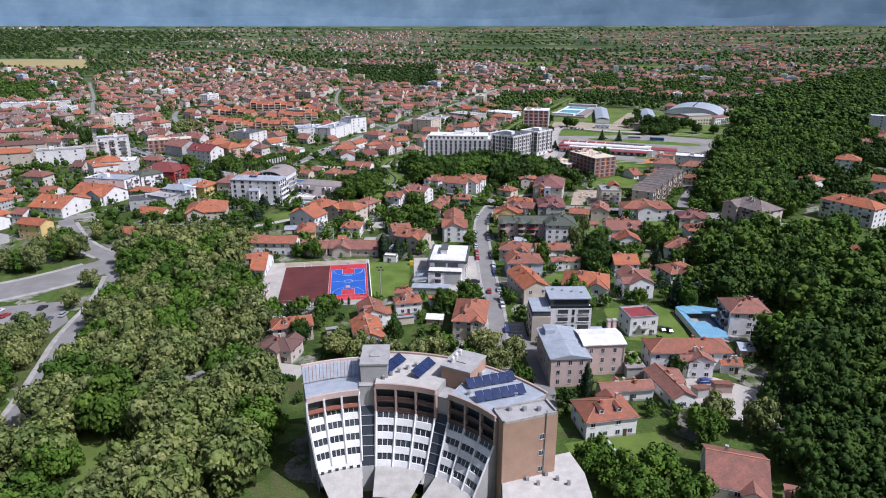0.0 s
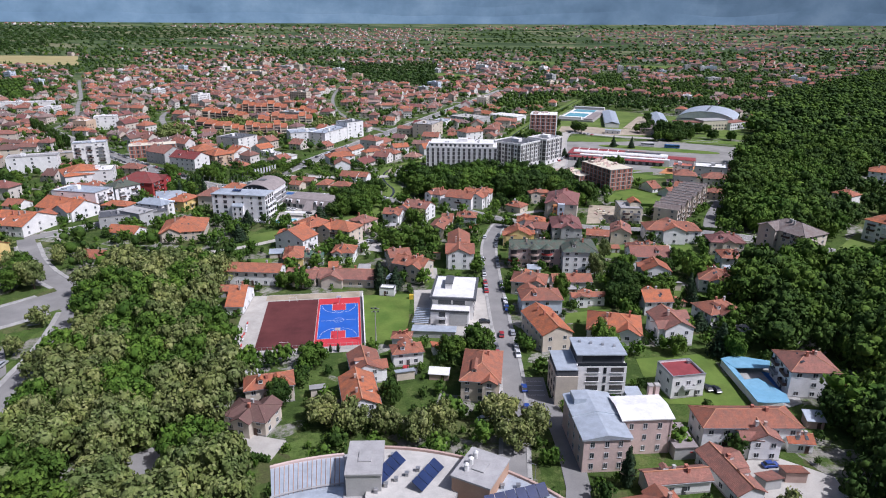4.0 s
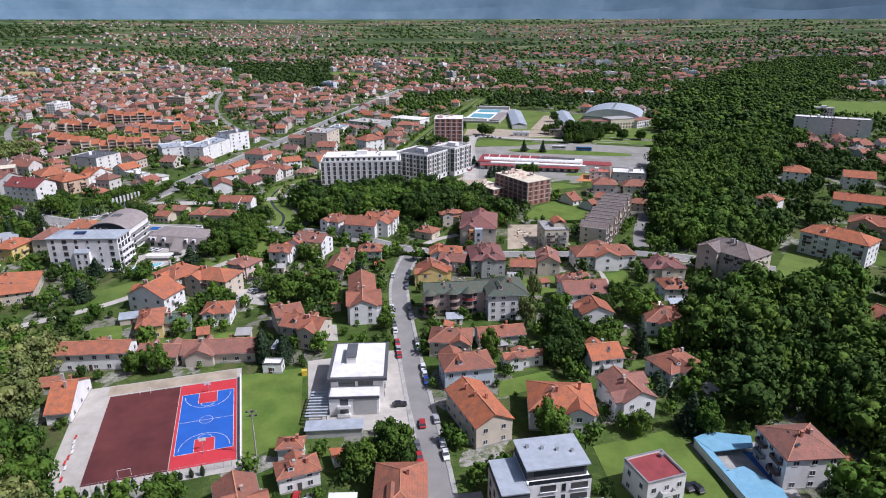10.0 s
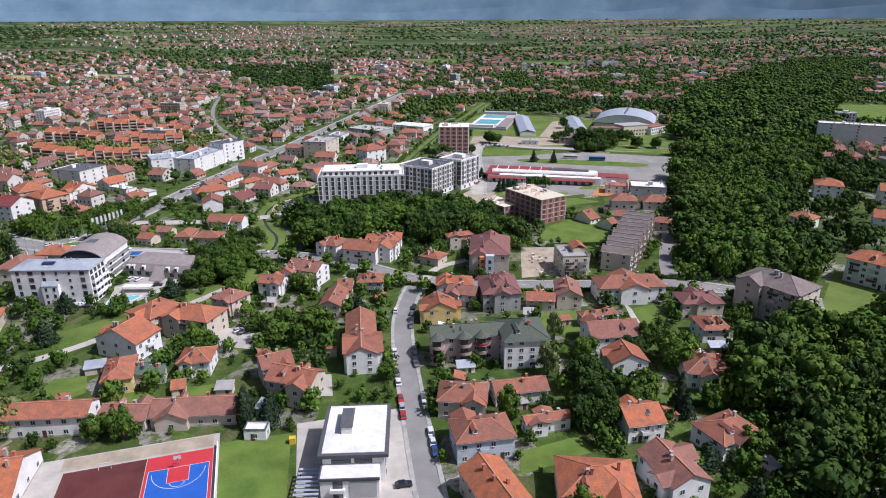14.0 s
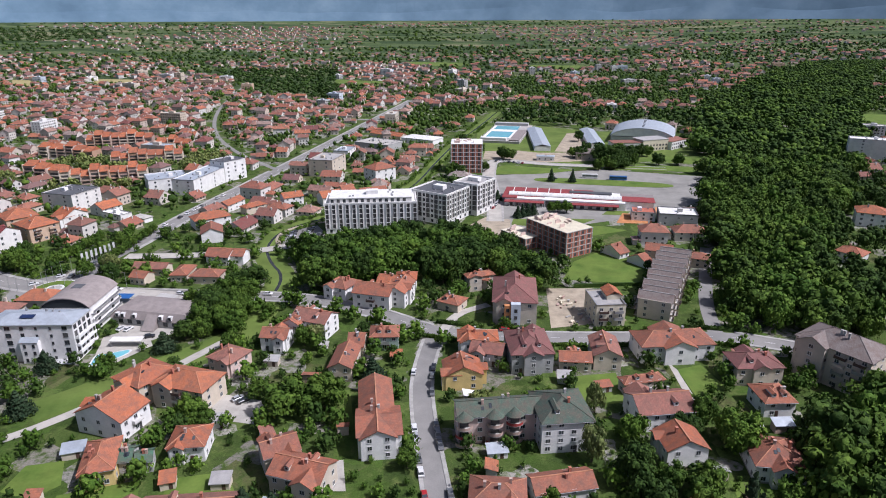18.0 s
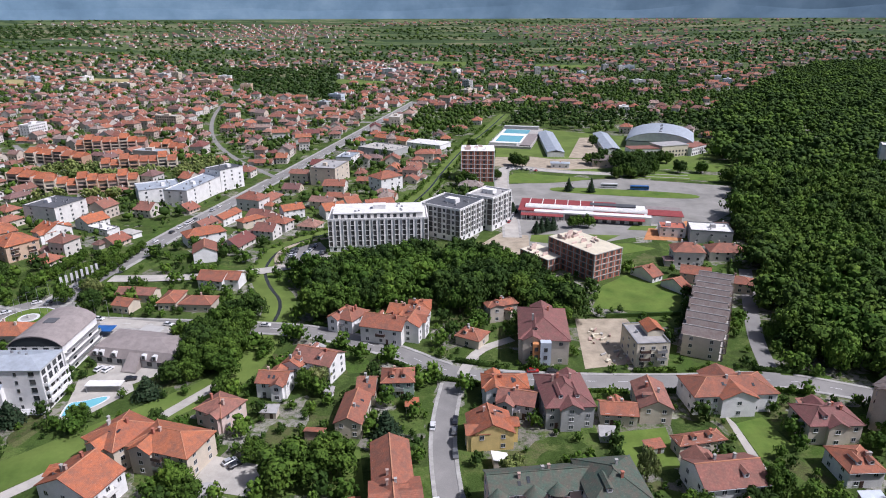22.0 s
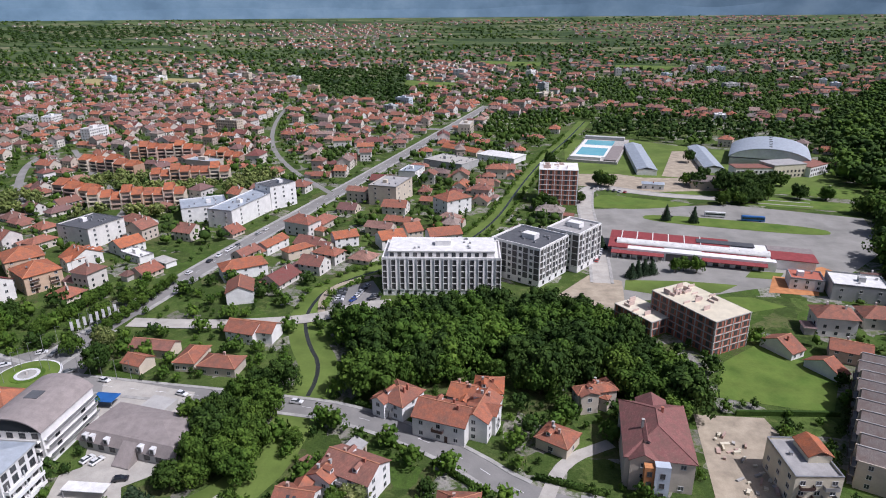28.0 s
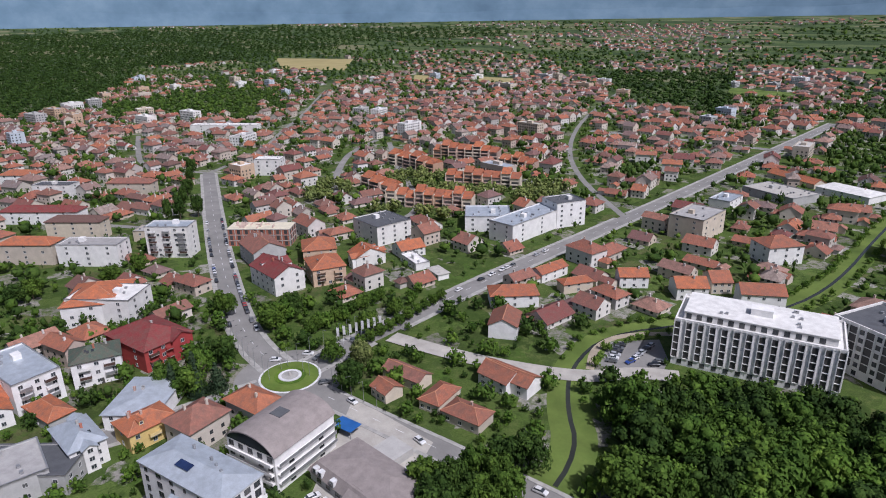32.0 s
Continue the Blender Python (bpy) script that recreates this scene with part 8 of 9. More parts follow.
def gardens():
    plots, lines = [], []
    for ob in [o for o in scene.objects if o.parent is None and o.get("group") == "houses of the town"]:
        m = ob.matrix_basis
        x, y = m.translation.x, m.translation.y
        if y > 400 or abs(x) > 160:
            continue
        wall = next(c for c in ob.children if c.name.startswith("wall"))
        w = max(v.co.x for v in wall.data.vertices) * 2
        d = max(v.co.y for v in wall.data.vertices) * 2
        for u, v, uu, vv in ((-w / 2 - 6, -d / 2, w / 2 + 6, -d / 2 - 9), (w / 2 + 0.6, -d / 2, w / 2 + 7, d / 2 + 3), (-w / 2 - 7, -d / 2, -w / 2 - 0.6, d / 2 + 3)):
            pts = [m @ Vector(p) for p in ((u, v, 0), (uu, v, 0), (uu, vv, 0), (u, vv, 0))]
            ok = all(clear_line(a.x, a.y, b.x, b.y) for a, b in ((pts[1], pts[2]), (pts[2], pts[3]), (pts[3], pts[0]), (pts[0], pts[2]), (pts[1], pts[3])))
            if not ok:
                continue
            lawn = PR.random() < 0.52
            plots.append(([(p.x, p.y) for p in pts], lawn))
            if PR.random() < 0.6:
                lines.append((pts[2].x, pts[2].y, pts[3].x, pts[3].y))
            if PR.random() < 0.3:
                lines.append((pts[1].x, pts[1].y, pts[2].x, pts[2].y))
            if not lawn:
                take_poly([(p.x, p.y) for p in pts])
    for k, (poly, lawn) in enumerate(plots):
        patch("lawn" if lawn else "yard", poly, M_LAWN if lawn else M_YARD, 0.05 + 0.001 * (k % 20), "mown garden lawn" if lawn else "pale paved house yard", "lawn" if lawn else "pavement", False)
    for k, l in enumerate(lines[:60]):
        if k % 3 == 2:
            x0, y0, x1, y1 = l
            n = math.hypot(x1 - x0, y1 - y0)
            f = thing("garden_fence", (x0 + x1) / 2, (y0 + y1) / 2, math.degrees(math.atan2(y1 - y0, x1 - x0)), "low pale garden wall with dark steel rails", "fence", "garden fences")
            part("base_wall", Shape().box(-n / 2, n / 2, -0.12, 0.12, 0, 0.6), WALL["concrete"], f)
            part("rail", Shape().box(-n / 2, n / 2, -0.03, 0.03, 1.05, 1.12), M_DARKFRAME_SHADE, f)
            for j in range(max(2, int(n / 2.4)) + 1):
                u = -n / 2 + n * j / max(2, int(n / 2.4))
                part("fence_post", Shape().box(-0.06, 0.06, -0.06, 0.06, 0.6, 1.2), M_DARKFRAME_SHADE, f, at=pose(u, 0, 0))
        else:
            hedge(*l, PR.uniform(1.0, 1.6), PR.choice(("green", "dark", "bright")))

    n = 0
    for ob in [o for o in scene.objects if o.parent is None and o.get("group") == "houses of the town"]:
        x, y = ob.matrix_basis.translation.x, ob.matrix_basis.translation.y
        if y > 400 or abs(x) > 160 or n > 55:
            continue
        for _ in range(14):
            a, r = PR.uniform(0, math.tau), PR.uniform(8, 14)
            sx, sy = x + r * math.cos(a), y + r * math.sin(a)
            if free(sx, sy, 2.2):
                n += 1
                outbuilding(sx, sy, math.degrees(math.atan2(ob.matrix_basis[1][0], ob.matrix_basis[0][0])) + PR.choice((0, 90)))
                break


def outbuilding(x, y, rot):
    """A small lean-to shed or garage in a yard."""
    w, d, h = PR.uniform(3.0, 6.0), PR.uniform(2.6, 4.0), PR.uniform(2.1, 2.7)
    roof, words = PR.choice(((ROOF["rust"], "weathered red tiles"), (ROOF["orange"], "orange tiles"), (FLAT["metal"], "pale sheet metal"), (FLAT["white"], "a white sheet"), (ROOF["brown"], "brown tiles"), (FLAT["grey"], "grey sheet")))
    ob = thing("garden_shed", x, y, rot, "small garden shed roofed with " + words, "shed", "garden sheds")
    take(x, y, w, d, rot, 0.4)
    s = Shape().box(-w / 2, w / 2, -d / 2, d / 2, 0, h)
    s.v[6], s.v[7] = (w / 2, d / 2, h + d * 0.25), (-w / 2, d / 2, h + d * 0.25)
    part("wall", s, WALL[PR.choice(("white", "beige", "grey", "brick"))], ob)
    r = Shape()
    e = 0.35
    for z in (0.02, 0.16):
        r.poly([(-w / 2 - e, -d / 2 - e, h - e * 0.25 + z), (w / 2 + e, -d / 2 - e, h - e * 0.25 + z), (w / 2 + e, d / 2 + e, h + (d + e) * 0.25 + z), (-w / 2 - e, d / 2 + e, h + (d + e) * 0.25 + z)])
    r.poly([(-w / 2 - e, -d / 2 - e, h - e * 0.25 + 0.02), (w / 2 + e, -d / 2 - e, h - e * 0.25 + 0.02), (w / 2 + e, -d / 2 - e, h - e * 0.25 + 0.16), (-w / 2 - e, -d / 2 - e, h - e * 0.25 + 0.16)])
    part("roof", r, roof, ob)
    part("door", Shape().box(-0.5, 0.5, -0.05, 0, 0, 1.95), M_DARKWOOD, ob, at=pose(w * 0.2, -d / 2, 0))


gardens()

house(*(51.5, 284.1), 17, 8.5, 2, 4.6, "g", "white", "rust", label="low white row house with a weathered red-brown roof", chimneys=2)
# lawns and yards of single plots
for k, (name, poly, mat, words) in enumerate((
        ("lawn", [(-94.5, 307.2), (-92.6, 317.5), (-82.7, 318.2), (-79.6, 307.6), (-85.5, 303.1)], M_LAWN, "mown garden lawn"),
        ("lawn", [(112.2, 338.1), (122.3, 340.1), (122.7, 323.5), (110.1, 322.0)], M_LAWN, "mown garden lawn before a long white house"),
        ("lawn", [(71.5, 339.4), (90.1, 339.6), (85.7, 321.8), (73.5, 320.5)], M_LAWN, "mown lawn behind the green-roofed block"),
        ("yard", [(-48.0, 333.7), (-44.3, 346.6), (-28.9, 339.5), (-31.5, 327.5)], M_YARD, "grey paved car yard of an apartment house"),
        ("rough_grass", [(-31.0, 327.5), (-24.7, 342.9), (-2.4, 342.9), (-1.7, 325.0)], M_ROUGH, "overgrown garden plot"),
        ("lawn", [(-52.8, 305.6), (-36.7, 306.6), (-32.1, 295.8), (-51.0, 298.3)], M_LAWN, "mown garden lawn"),
        ("yard", [(-9.5, 294.5), (-9.1, 307.2), (-4.7, 306.5), (-4.1, 293.7)], M_YARD, "pale paved driveway"),
        ("yard", [(111.4, 344.2), (112.2, 338.1), (108.6, 315.7), (105.6, 315.5)], M_YARD, "pale paved driveway"))):
    patch(name, poly, mat, 0.085 + 0.003 * k, words, "lawn" if mat == M_LAWN else "pavement" if mat == M_YARD else "grass")

patch("yard", [(73, 152), (92, 148), (94, 166), (84, 173), (74, 172)], M_YARD, 0.082, "pale gravel car yard behind the houses", "pavement")
patch("building_ground", [(62, 505), (90, 490), (98, 522), (84, 530)], M_SAND, 0.055, "bare sandy ground of a building site", "ground")
patch("meadow", [(173.4, 313.9), (218.7, 360.0), (239.4, 360.8), (221.5, 335.2), (185.9, 310.5)], M_ROUGH, 0.06, "light green clearing between the trees", "grass")

# single trees that stand out
BT = random.Random(3)
tree(*(10.0, 229.8), 9.5, 6.2, "green", BT), tree(*(3.0, 228.3), 5.5, 3.4, "green", BT)
tree(*(-22.5, 331.0), 12, 8.6, "green", BT), tree(*(-10.6, 333.9), 12, 8.4, "green", BT), tree(*(-32.2, 342.6), 7, 4.4, "green", BT)
tree(*(108.3, 297.0), 11, 6.4, "bright", BT), tree(*(71.3, 284.8), 12, 5.5, "dark", BT), tree(*(71.9, 272.9), 12, 6.2, "dark", BT), tree(*(84.3, 272.1), 10, 5.6, "green", BT), tree(*(96.1, 266.9), 10, 3.0, "conifer", BT)
tree(*(12.8, 300.5), 7, 3.2, "green", BT), tree(*(-21.9, 286.3), 9, 3.4, "conifer", BT), tree(*(-28.6, 286.3), 10, 3.0, "cypress", BT)
tree(*(83.8, 143.5), 11, 5.6, "chestnut", BT), tree(*(41.9, 162.2), 11, 1.9, "cypress", BT)
for px, py in (((41.0, 123.6)), ((51.0, 125.6)), ((44.1, 116.1)), ((55.0, 116.1)), ((67.8, 141.1)), ((36.5, 127.7))):
    tree(px, py, BT.uniform(8, 10), BT.uniform(5.0, 6.2), "bright", BT)
for px, py in (((-17.4, 183.1)), ((-9.0, 179.4)), ((-2.7, 183.1)), ((17.1, 177.6)), ((22.2, 183.0)), ((13.2, 186.8)), ((-34.6, 186.9)), ((-26.6, 183.1))):
    tree(px, py, BT.uniform(8, 10), BT.uniform(4.6, 5.8), "chestnut", BT)
tree(*(90.8, 226.6), 13, 4.6, "conifer", BT), tree(*(94.0, 224.7), 10, 4.4, "bright", BT)
tree(*(-43.7, 218.7), 9, 5.4, "green", BT), tree(*(66.1, 267.3), 10, 5.6, "dark", BT), tree(*(71.2, 264.5), 10, 5.4, "dark", BT), tree(*(96.3, 270.8), 12, 2.0, "cypress", BT)
tree(*(-28.3, 281.9), 11, 2.6, "cypress", BT), tree(*(-21.9, 280.9), 10, 3.2, "conifer", BT)
tree(*(-57.9, 403.8), 12, 7.5, "dark", BT), tree(*(-50.4, 406.1), 12, 7.0, "green", BT), tree(*(-66.4, 415.0), 11, 6.0, "green", BT), tree(*(-35.4, 405.3), 6, 3.4, "green", BT)
for k in range(10):
    u = k / 9
    tree(-128 + 52 * u * 0.2 + 3, 478 + 52 * u, 5.5, 2.8, "green", BT), tree(-150 + 40 * u * 0.25, 480 + 40 * u, 6, 3.0, "green", BT)
for px, py in (((-167.9, 439.3)), ((-193.7, 479.2)), ((-167.4, 484.2)), ((-164.6, 447.2)), ((-170.5, 426.0)), ((-160.5, 426.4)), ((-112.5, 450.7)), ((-272.5, 503.7)), ((-273.1, 487.3)), ((-290.0, 458.4)), ((-291.2, 451.2))):
    tree(px, py, BT.uniform(9, 12), BT.uniform(5.0, 6.5), BT.choice(("green", "dark", "bright")), BT)

tree(*(107.7, 291.7), 12, 6.6, "bright", BT), tree(*(76.2, 290.0), 9, 4.6, "dark", BT), tree(*(79.5, 280.9), 9, 5.0, "green", BT), tree(*(88.8, 277.8), 9, 5.4, "green", BT)
tree(*(-65.4, 389.3), 8, 5.0, "dark", BT), tree(*(-116.9, 465.3), 11, 5.2, "chestnut", BT), tree(*(-128.8, 464.7), 9, 4.6, "green", BT)

for px, py, hh in ((-163, 431, 15), (-158, 427, 14), (-166, 424, 13), (-154, 432, 12)):
    tree(px, py, hh, 3.6, "conifer", BT)
# clipped hedges along the through road
for side in (-6.6, 6.6):
    edge = sides(CROSS, side)
    for k in range(4, len(CROSS) - 5, 4):
        (x0, y0), (x1, y1) = edge[k], edge[k + 3]
        if -40 < x0 < 150 and not near_road(x0, y0, 1) and not near_road(x1, y1, 1) and PR.random() < 0.75:
            hedge(x0, y0, x1, y1, PR.uniform(1.0, 1.5), PR.choice(("green", "dark")))
for px, py in (((-324.4, 580.8)), ((-344.8, 604.2)), ((-366.0, 628.4)), ((-387.9, 653.0)), ((-409.9, 677.6)), ((-317.0, 589.1)), ((-324.5, 571.5))):
    tree(px, py, BT.uniform(13, 16), BT.uniform(3.6, 4.6), "dark", BT)
tree(*(-165.7, 476.5), 12, 6.6, "green", BT), tree(*(-166.4, 490.6), 11, 5.6, "dark", BT), tree(*(-127.8, 489.7), 10, 5.0, "green", BT), tree(*(-125.8, 507.6), 8, 4.0, "green", BT)


# ---- trees ----
def scatter(poly, step, rng, jitter=0.4, clear=0.0, check=True):
    xs, ys = [p[0] for p in poly], [p[1] for p in poly]
    out, y = [], min(ys)
    while y < max(ys):
        x = min(xs) + rng.random() * step
        while x < max(xs):
            px, py = x + rng.uniform(-jitter, jitter) * step, y + rng.uniform(-jitter, jitter) * step
            if inside(px, py, poly) and (not check or free(px, py, clear)):
                out.append((px, py))
            x += step
        y += step * 0.87
    return out


TR = random.Random(5)
PARK = [(-150, 300), (-97, 297), (-80, 240), (-68, 205), (-54, 167), (-46, 133), (-42, 100), (-80, 92), (-120, 96), (-117, 140), (-112, 160), (-122, 199), (-130, 240), (-141, 268)]
patch("park_path", [(-82, 158), (-74, 155), (-70, 163), (-76, 178), (-83, 172)], M_ASPHALT, 0.07, "asphalt path and parking place between the park trees", "path")
patch("park_clearing", [(-97, 143), (-93, 150), (-81, 131), (-77, 118), (-78, 100), (-88, 100), (-89, 126)], M_ROUGH, 0.06, "dry grassy clearing in the park", "grass")
patch("park_car_park", [(-180, 222), (-172.4, 226), (-151.3, 231), (-139.0, 213), (-139.9, 203), (-163, 206), (-185, 200)], M_ASPHALT, 0.09, "pale asphalt car park beside the park", "car park")
deep = {"chestnut": [], "green": [], "bright": []}
for x, y in scatter(PARK, 11.2, TR, 0.36):
    big = TR.uniform(0.85, 1.2)
    if y > 178:
        deep[TR.choice(("chestnut", "chestnut", "chestnut", "chestnut", "chestnut", "green", "bright"))].append((x, y, 0, 13 * big, 7.6 * big))
        continue
    tree(x, y, 13 * big, 7.8 * big, TR.choice(("chestnut", "chestnut", "chestnut", "chestnut", "chestnut", "green", "bright")), TR)
for kind, words in (("chestnut", "dense chestnut trees of the town park"), ("green", "dark green trees among the chestnuts of the park"), ("bright", "light green trees among the chestnuts of the park")):
    tree_mass("park_trees", deep[kind], kind, words, leaves=1500, size=0.052, cores=12)
for poly in ([(-152, 192), (-131, 197), (-123, 180), (-122, 150), (-132, 120), (-160, 120), (-175, 170)], [(-200, 262), (-188, 300), (-160, 296), (-150, 280), (-178, 250)]):
    for x, y in scatter(poly, 9.5, TR):
        tree(x, y, TR.uniform(9, 13), TR.uniform(5.0, 6.6), TR.choice(("chestnut", "chestnut", "green")), TR)
WOOD = [(-26, 430), (-22, 478), (25, 496), (70, 484), (84, 462), (92, 440), (90, 410), (76, 404), (64, 428), (48, 424), (26, 440), (2, 432), (-14, 430)]
grove = {"dark": [], "green": [], "bright": []}
for x, y in scatter(WOOD, 8.2, TR, 0.48):
    big = TR.choice((0.6, 0.8, 1.0, 1.15, 1.35))
    h, r = 12.0 * big ** 0.6 * TR.uniform(0.85, 1.15), 6.9 * big
    if y < 433:
        tree(x, y, h, r, TR.choice(("green", "green", "dark", "bright")), TR)
    else:
        east = x > 40 + TR.uniform(-15, 15)
        grove[TR.choice(("dark", "dark", "green") if east else ("green", "green", "bright", "dark"))].append((x, y, 0, h, r))
for kind, words in (("dark", "dark green trees of the grove beside the canal"), ("green", "dense green grove beside the canal"), ("bright", "light green trees in the grove beside the canal")):
    tree_mass("grove", grove[kind], kind, words, leaves=1300, size=0.053, cores=12)
for x, y in scatter([(-66, 396), (-60, 425), (-44, 440), (-42, 395), (-52, 382)], 7.0, TR, check=False):
    tree(x, y, TR.uniform(9, 13), TR.uniform(4.5, 6.0), TR.choice(("green", "dark", "green")), TR)
# gardens: whatever the houses and roads leave free
GARDEN = [(-110, 185), (-20, 150), (60, 140), (120, 165), (150, 300), (180, 350), (130, 470), (-30, 530), (-120, 540), (-270, 470), (-230, 350), (-130, 330)]
bushes = []
for x, y in scatter(GARDEN, 5.4, TR, 0.48):
    p = TR.random()
    if p < 0.034 and abs(x) < 110 and y < 400:
        tree(x, y, TR.uniform(7.0, 11.0), TR.uniform(3.4, 5.2), TR.choice(("green", "green", "bright", "dark", "chestnut", "conifer")), TR)
    elif p < 0.60:
        big = TR.choice((0.28, 0.36, 0.45, 0.6, 0.8, 1.0, 1.35))
        bushes.append((x, y, 0, 5.6 * big ** 0.8, 3.2 * big))
tree_mass("garden_trees", bushes[::3], "green", "fruit trees and shrubs of the gardens", leaves=110, size=0.11, cores=5)
tree_mass("garden_shrubs", bushes[1::3], "bright", "light green shrubs and small trees of the gardens", leaves=110, size=0.11, cores=5)
tree_mass("garden_shrubs", bushes[2::3], "dark", "dark green shrubs and small trees of the gardens", leaves=110, size=0.11, cores=5)
# the wood on the right
FOREST = [(112, 190), (106, 240), (116, 278), (140, 300), (160, 325), (164, 350), (153, 385), (164, 425), (200, 470), (250, 570), (352, 760), (500, 1000), (680, 1200), (960, 1500), (1250, 1750), (1500, 1700), (1100, 1400), (760, 1000), (560, 770), (440, 640), (330, 520), (250, 450), (215, 395), (205, 330), (190, 250), (185, 120), (110, 95)]
near, far = {"dark": [], "green": [], "bright": []}, {"dark": [], "green": []}
for x, y in scatter(FOREST, 9.6, TR, 0.49, 3.0):
    if y > 620 and TR.random() < 0.40:
        continue
    rolling = noise.noise(Vector((x / 34, y / 34, 2.0)))
    big = TR.choice((0.65, 0.85, 1.0, 1.2, 1.45)) * (1 + 0.35 * rolling)
    h = 13.5 * big ** 0.5 * TR.uniform(0.85, 1.15)
    if y < 620:
        near[TR.choice(("dark", "green", "green", "green", "bright") if rolling > -0.1 else ("dark", "green"))].append((x, y, 0, h, 7.4 * big))
    else:
        far["dark" if TR.random() < 0.6 else "green"].append((x, y, 0, h, 9.4 * big))
for kind, words in (("dark", "dense dark green deciduous wood"), ("green", "dense green deciduous wood"), ("bright", "light green trees in the deciduous wood")):
    tree_mass("woodland", near[kind], kind, words, leaves=800, size=0.064, cores=8)
for kind, words in (("dark", "far dark green wood behind the campus"), ("green", "far green wood behind the campus")):
    tree_mass("far_woodland", far[kind], kind, words, leaves=46, size=0.11, core=2, cores=5)

courts = []
for poly in ([(-206, 684), (-150, 692), (-146, 716), (-202, 708)], [(-214, 632), (-160, 640), (-154, 652), (-214, 648)], [(-138, 690), (-104, 700), (-110, 745), (-138, 735)], [(-246, 700), (-214, 705), (-205, 745), (-240, 742)], [(-276, 640), (-250, 650), (-252, 680), (-282, 690)]):
    courts += [(x, y, 0, TR.uniform(7, 11), TR.uniform(4.4, 6.4)) for x, y in scatter(poly, 8.0, TR)]
for x, y, _, h, r in courts:
    take(x, y, r, r, 0, 1)
tree_mass("court_trees", courts, "chestnut", "pale olive trees between the rows of brick flats", leaves=160, size=0.09, cores=8)

# trees of the campus and the main roads
for px, py, n in ((222, 652, 9), (210, 648, 6), (232, 655, 5), (262, 690, 3), (108, 740, 4), (118, 770, 4), (232, 772, 1), (330, 712, 4), (140, 700, 4), (262, 655, 2), (276, 652, 2), (205, 700, 3), (330, 735, 4), (84, 640, 4), (118, 725, 4)):
    for k in range(n):
        tree(px + TR.uniform(-9, 9) * min(1, n / 5), py + TR.uniform(-6, 6) * min(1, n / 5), TR.uniform(8, 12), TR.uniform(4.0, 6.0), TR.choice(("dark", "dark", "green")), TR)

banks = []
for k in range(26, len(CANAL) - 1):
    for off in (-6.2, 6.2):
        if TR.random() < 0.75:
            bx, by = sides([CANAL[k - 1], CANAL[k], CANAL[k + 1]], off + TR.uniform(-1.2, 1.2))[1]
            if not near_road(bx, by, -1) and by < 900:
                banks.append((bx, by, 0, TR.uniform(1.5, 4.5), TR.uniform(1.2, 2.6)))
tree_mass("bank_shrubs", banks, "bright", "light green shrubs along the canal bank", leaves=110, size=0.11, cores=6)

lower = [(x, y, 0, TR.uniform(9, 14), TR.uniform(5.0, 7.6)) for x, y in scatter([(99, 196), (107, 172), (94, 148), (82, 122), (74, 95), (112, 95), (116, 190)], 7.4, TR)]
tree_mass("wood_edge", lower, "dark", "dark trees at the near edge of the wood", leaves=600, size=0.058, cores=12)
RIGHTSIDE = [(190, 250), (205, 330), (215, 395), (250, 450), (330, 520), (390, 570), (420, 480), (340, 370), (290, 300), (240, 215)]
mixed = [(x, y, 0, TR.uniform(8, 14), TR.uniform(4.6, 8.4)) for x, y in scatter(RIGHTSIDE, 9.5, TR, 0.48, 5.0) if TR.random() < 0.42]
tree_mass("wood_edge", mixed, "dark", "dark trees between the houses beyond the wood", leaves=330, size=0.066, cores=10)
avenue_trees = []
for k in range(2, len(PARKROAD) - 2):
    for off in (-8.5, 8.5, 15.0):
        if TR.random() < 0.5:
            x, y = sides(PARKROAD[k - 1:k + 2], off + TR.uniform(-1, 1))[1]
            if y < 330 and free(x, y, 1.0):
                avenue_trees.append((x, y, 0, TR.uniform(6, 9), TR.uniform(2.8, 4.6)))
tree_mass("roadside_trees", avenue_trees, "chestnut", "pale olive trees beside the park road", leaves=450, size=0.07, cores=10)


# ---- the town beyond: too many houses and trees to count ----
FR = random.Random(11)
EDGE = [(a[0], a[1]) for a in FOREST]
BUILDING_SITE = [(38, 492), (96, 486), (104, 540), (96, 620), (70, 600), (52, 560), (60, 512)]
CAMPUS_AREA = [(84, 500), (100, 700), (150, 890), (215, 884), (262, 838), (345, 800), (340, 720), (300, 640), (255, 560), (130, 440)]


def cluster(x, y, scale, seed):
    return noise.noise(Vector((x / scale, y / scale, seed)))


FARV, FARF = {"wall": [], "roof": [], "pane": []}, {"wall": [], "roof": [], "pane": []}


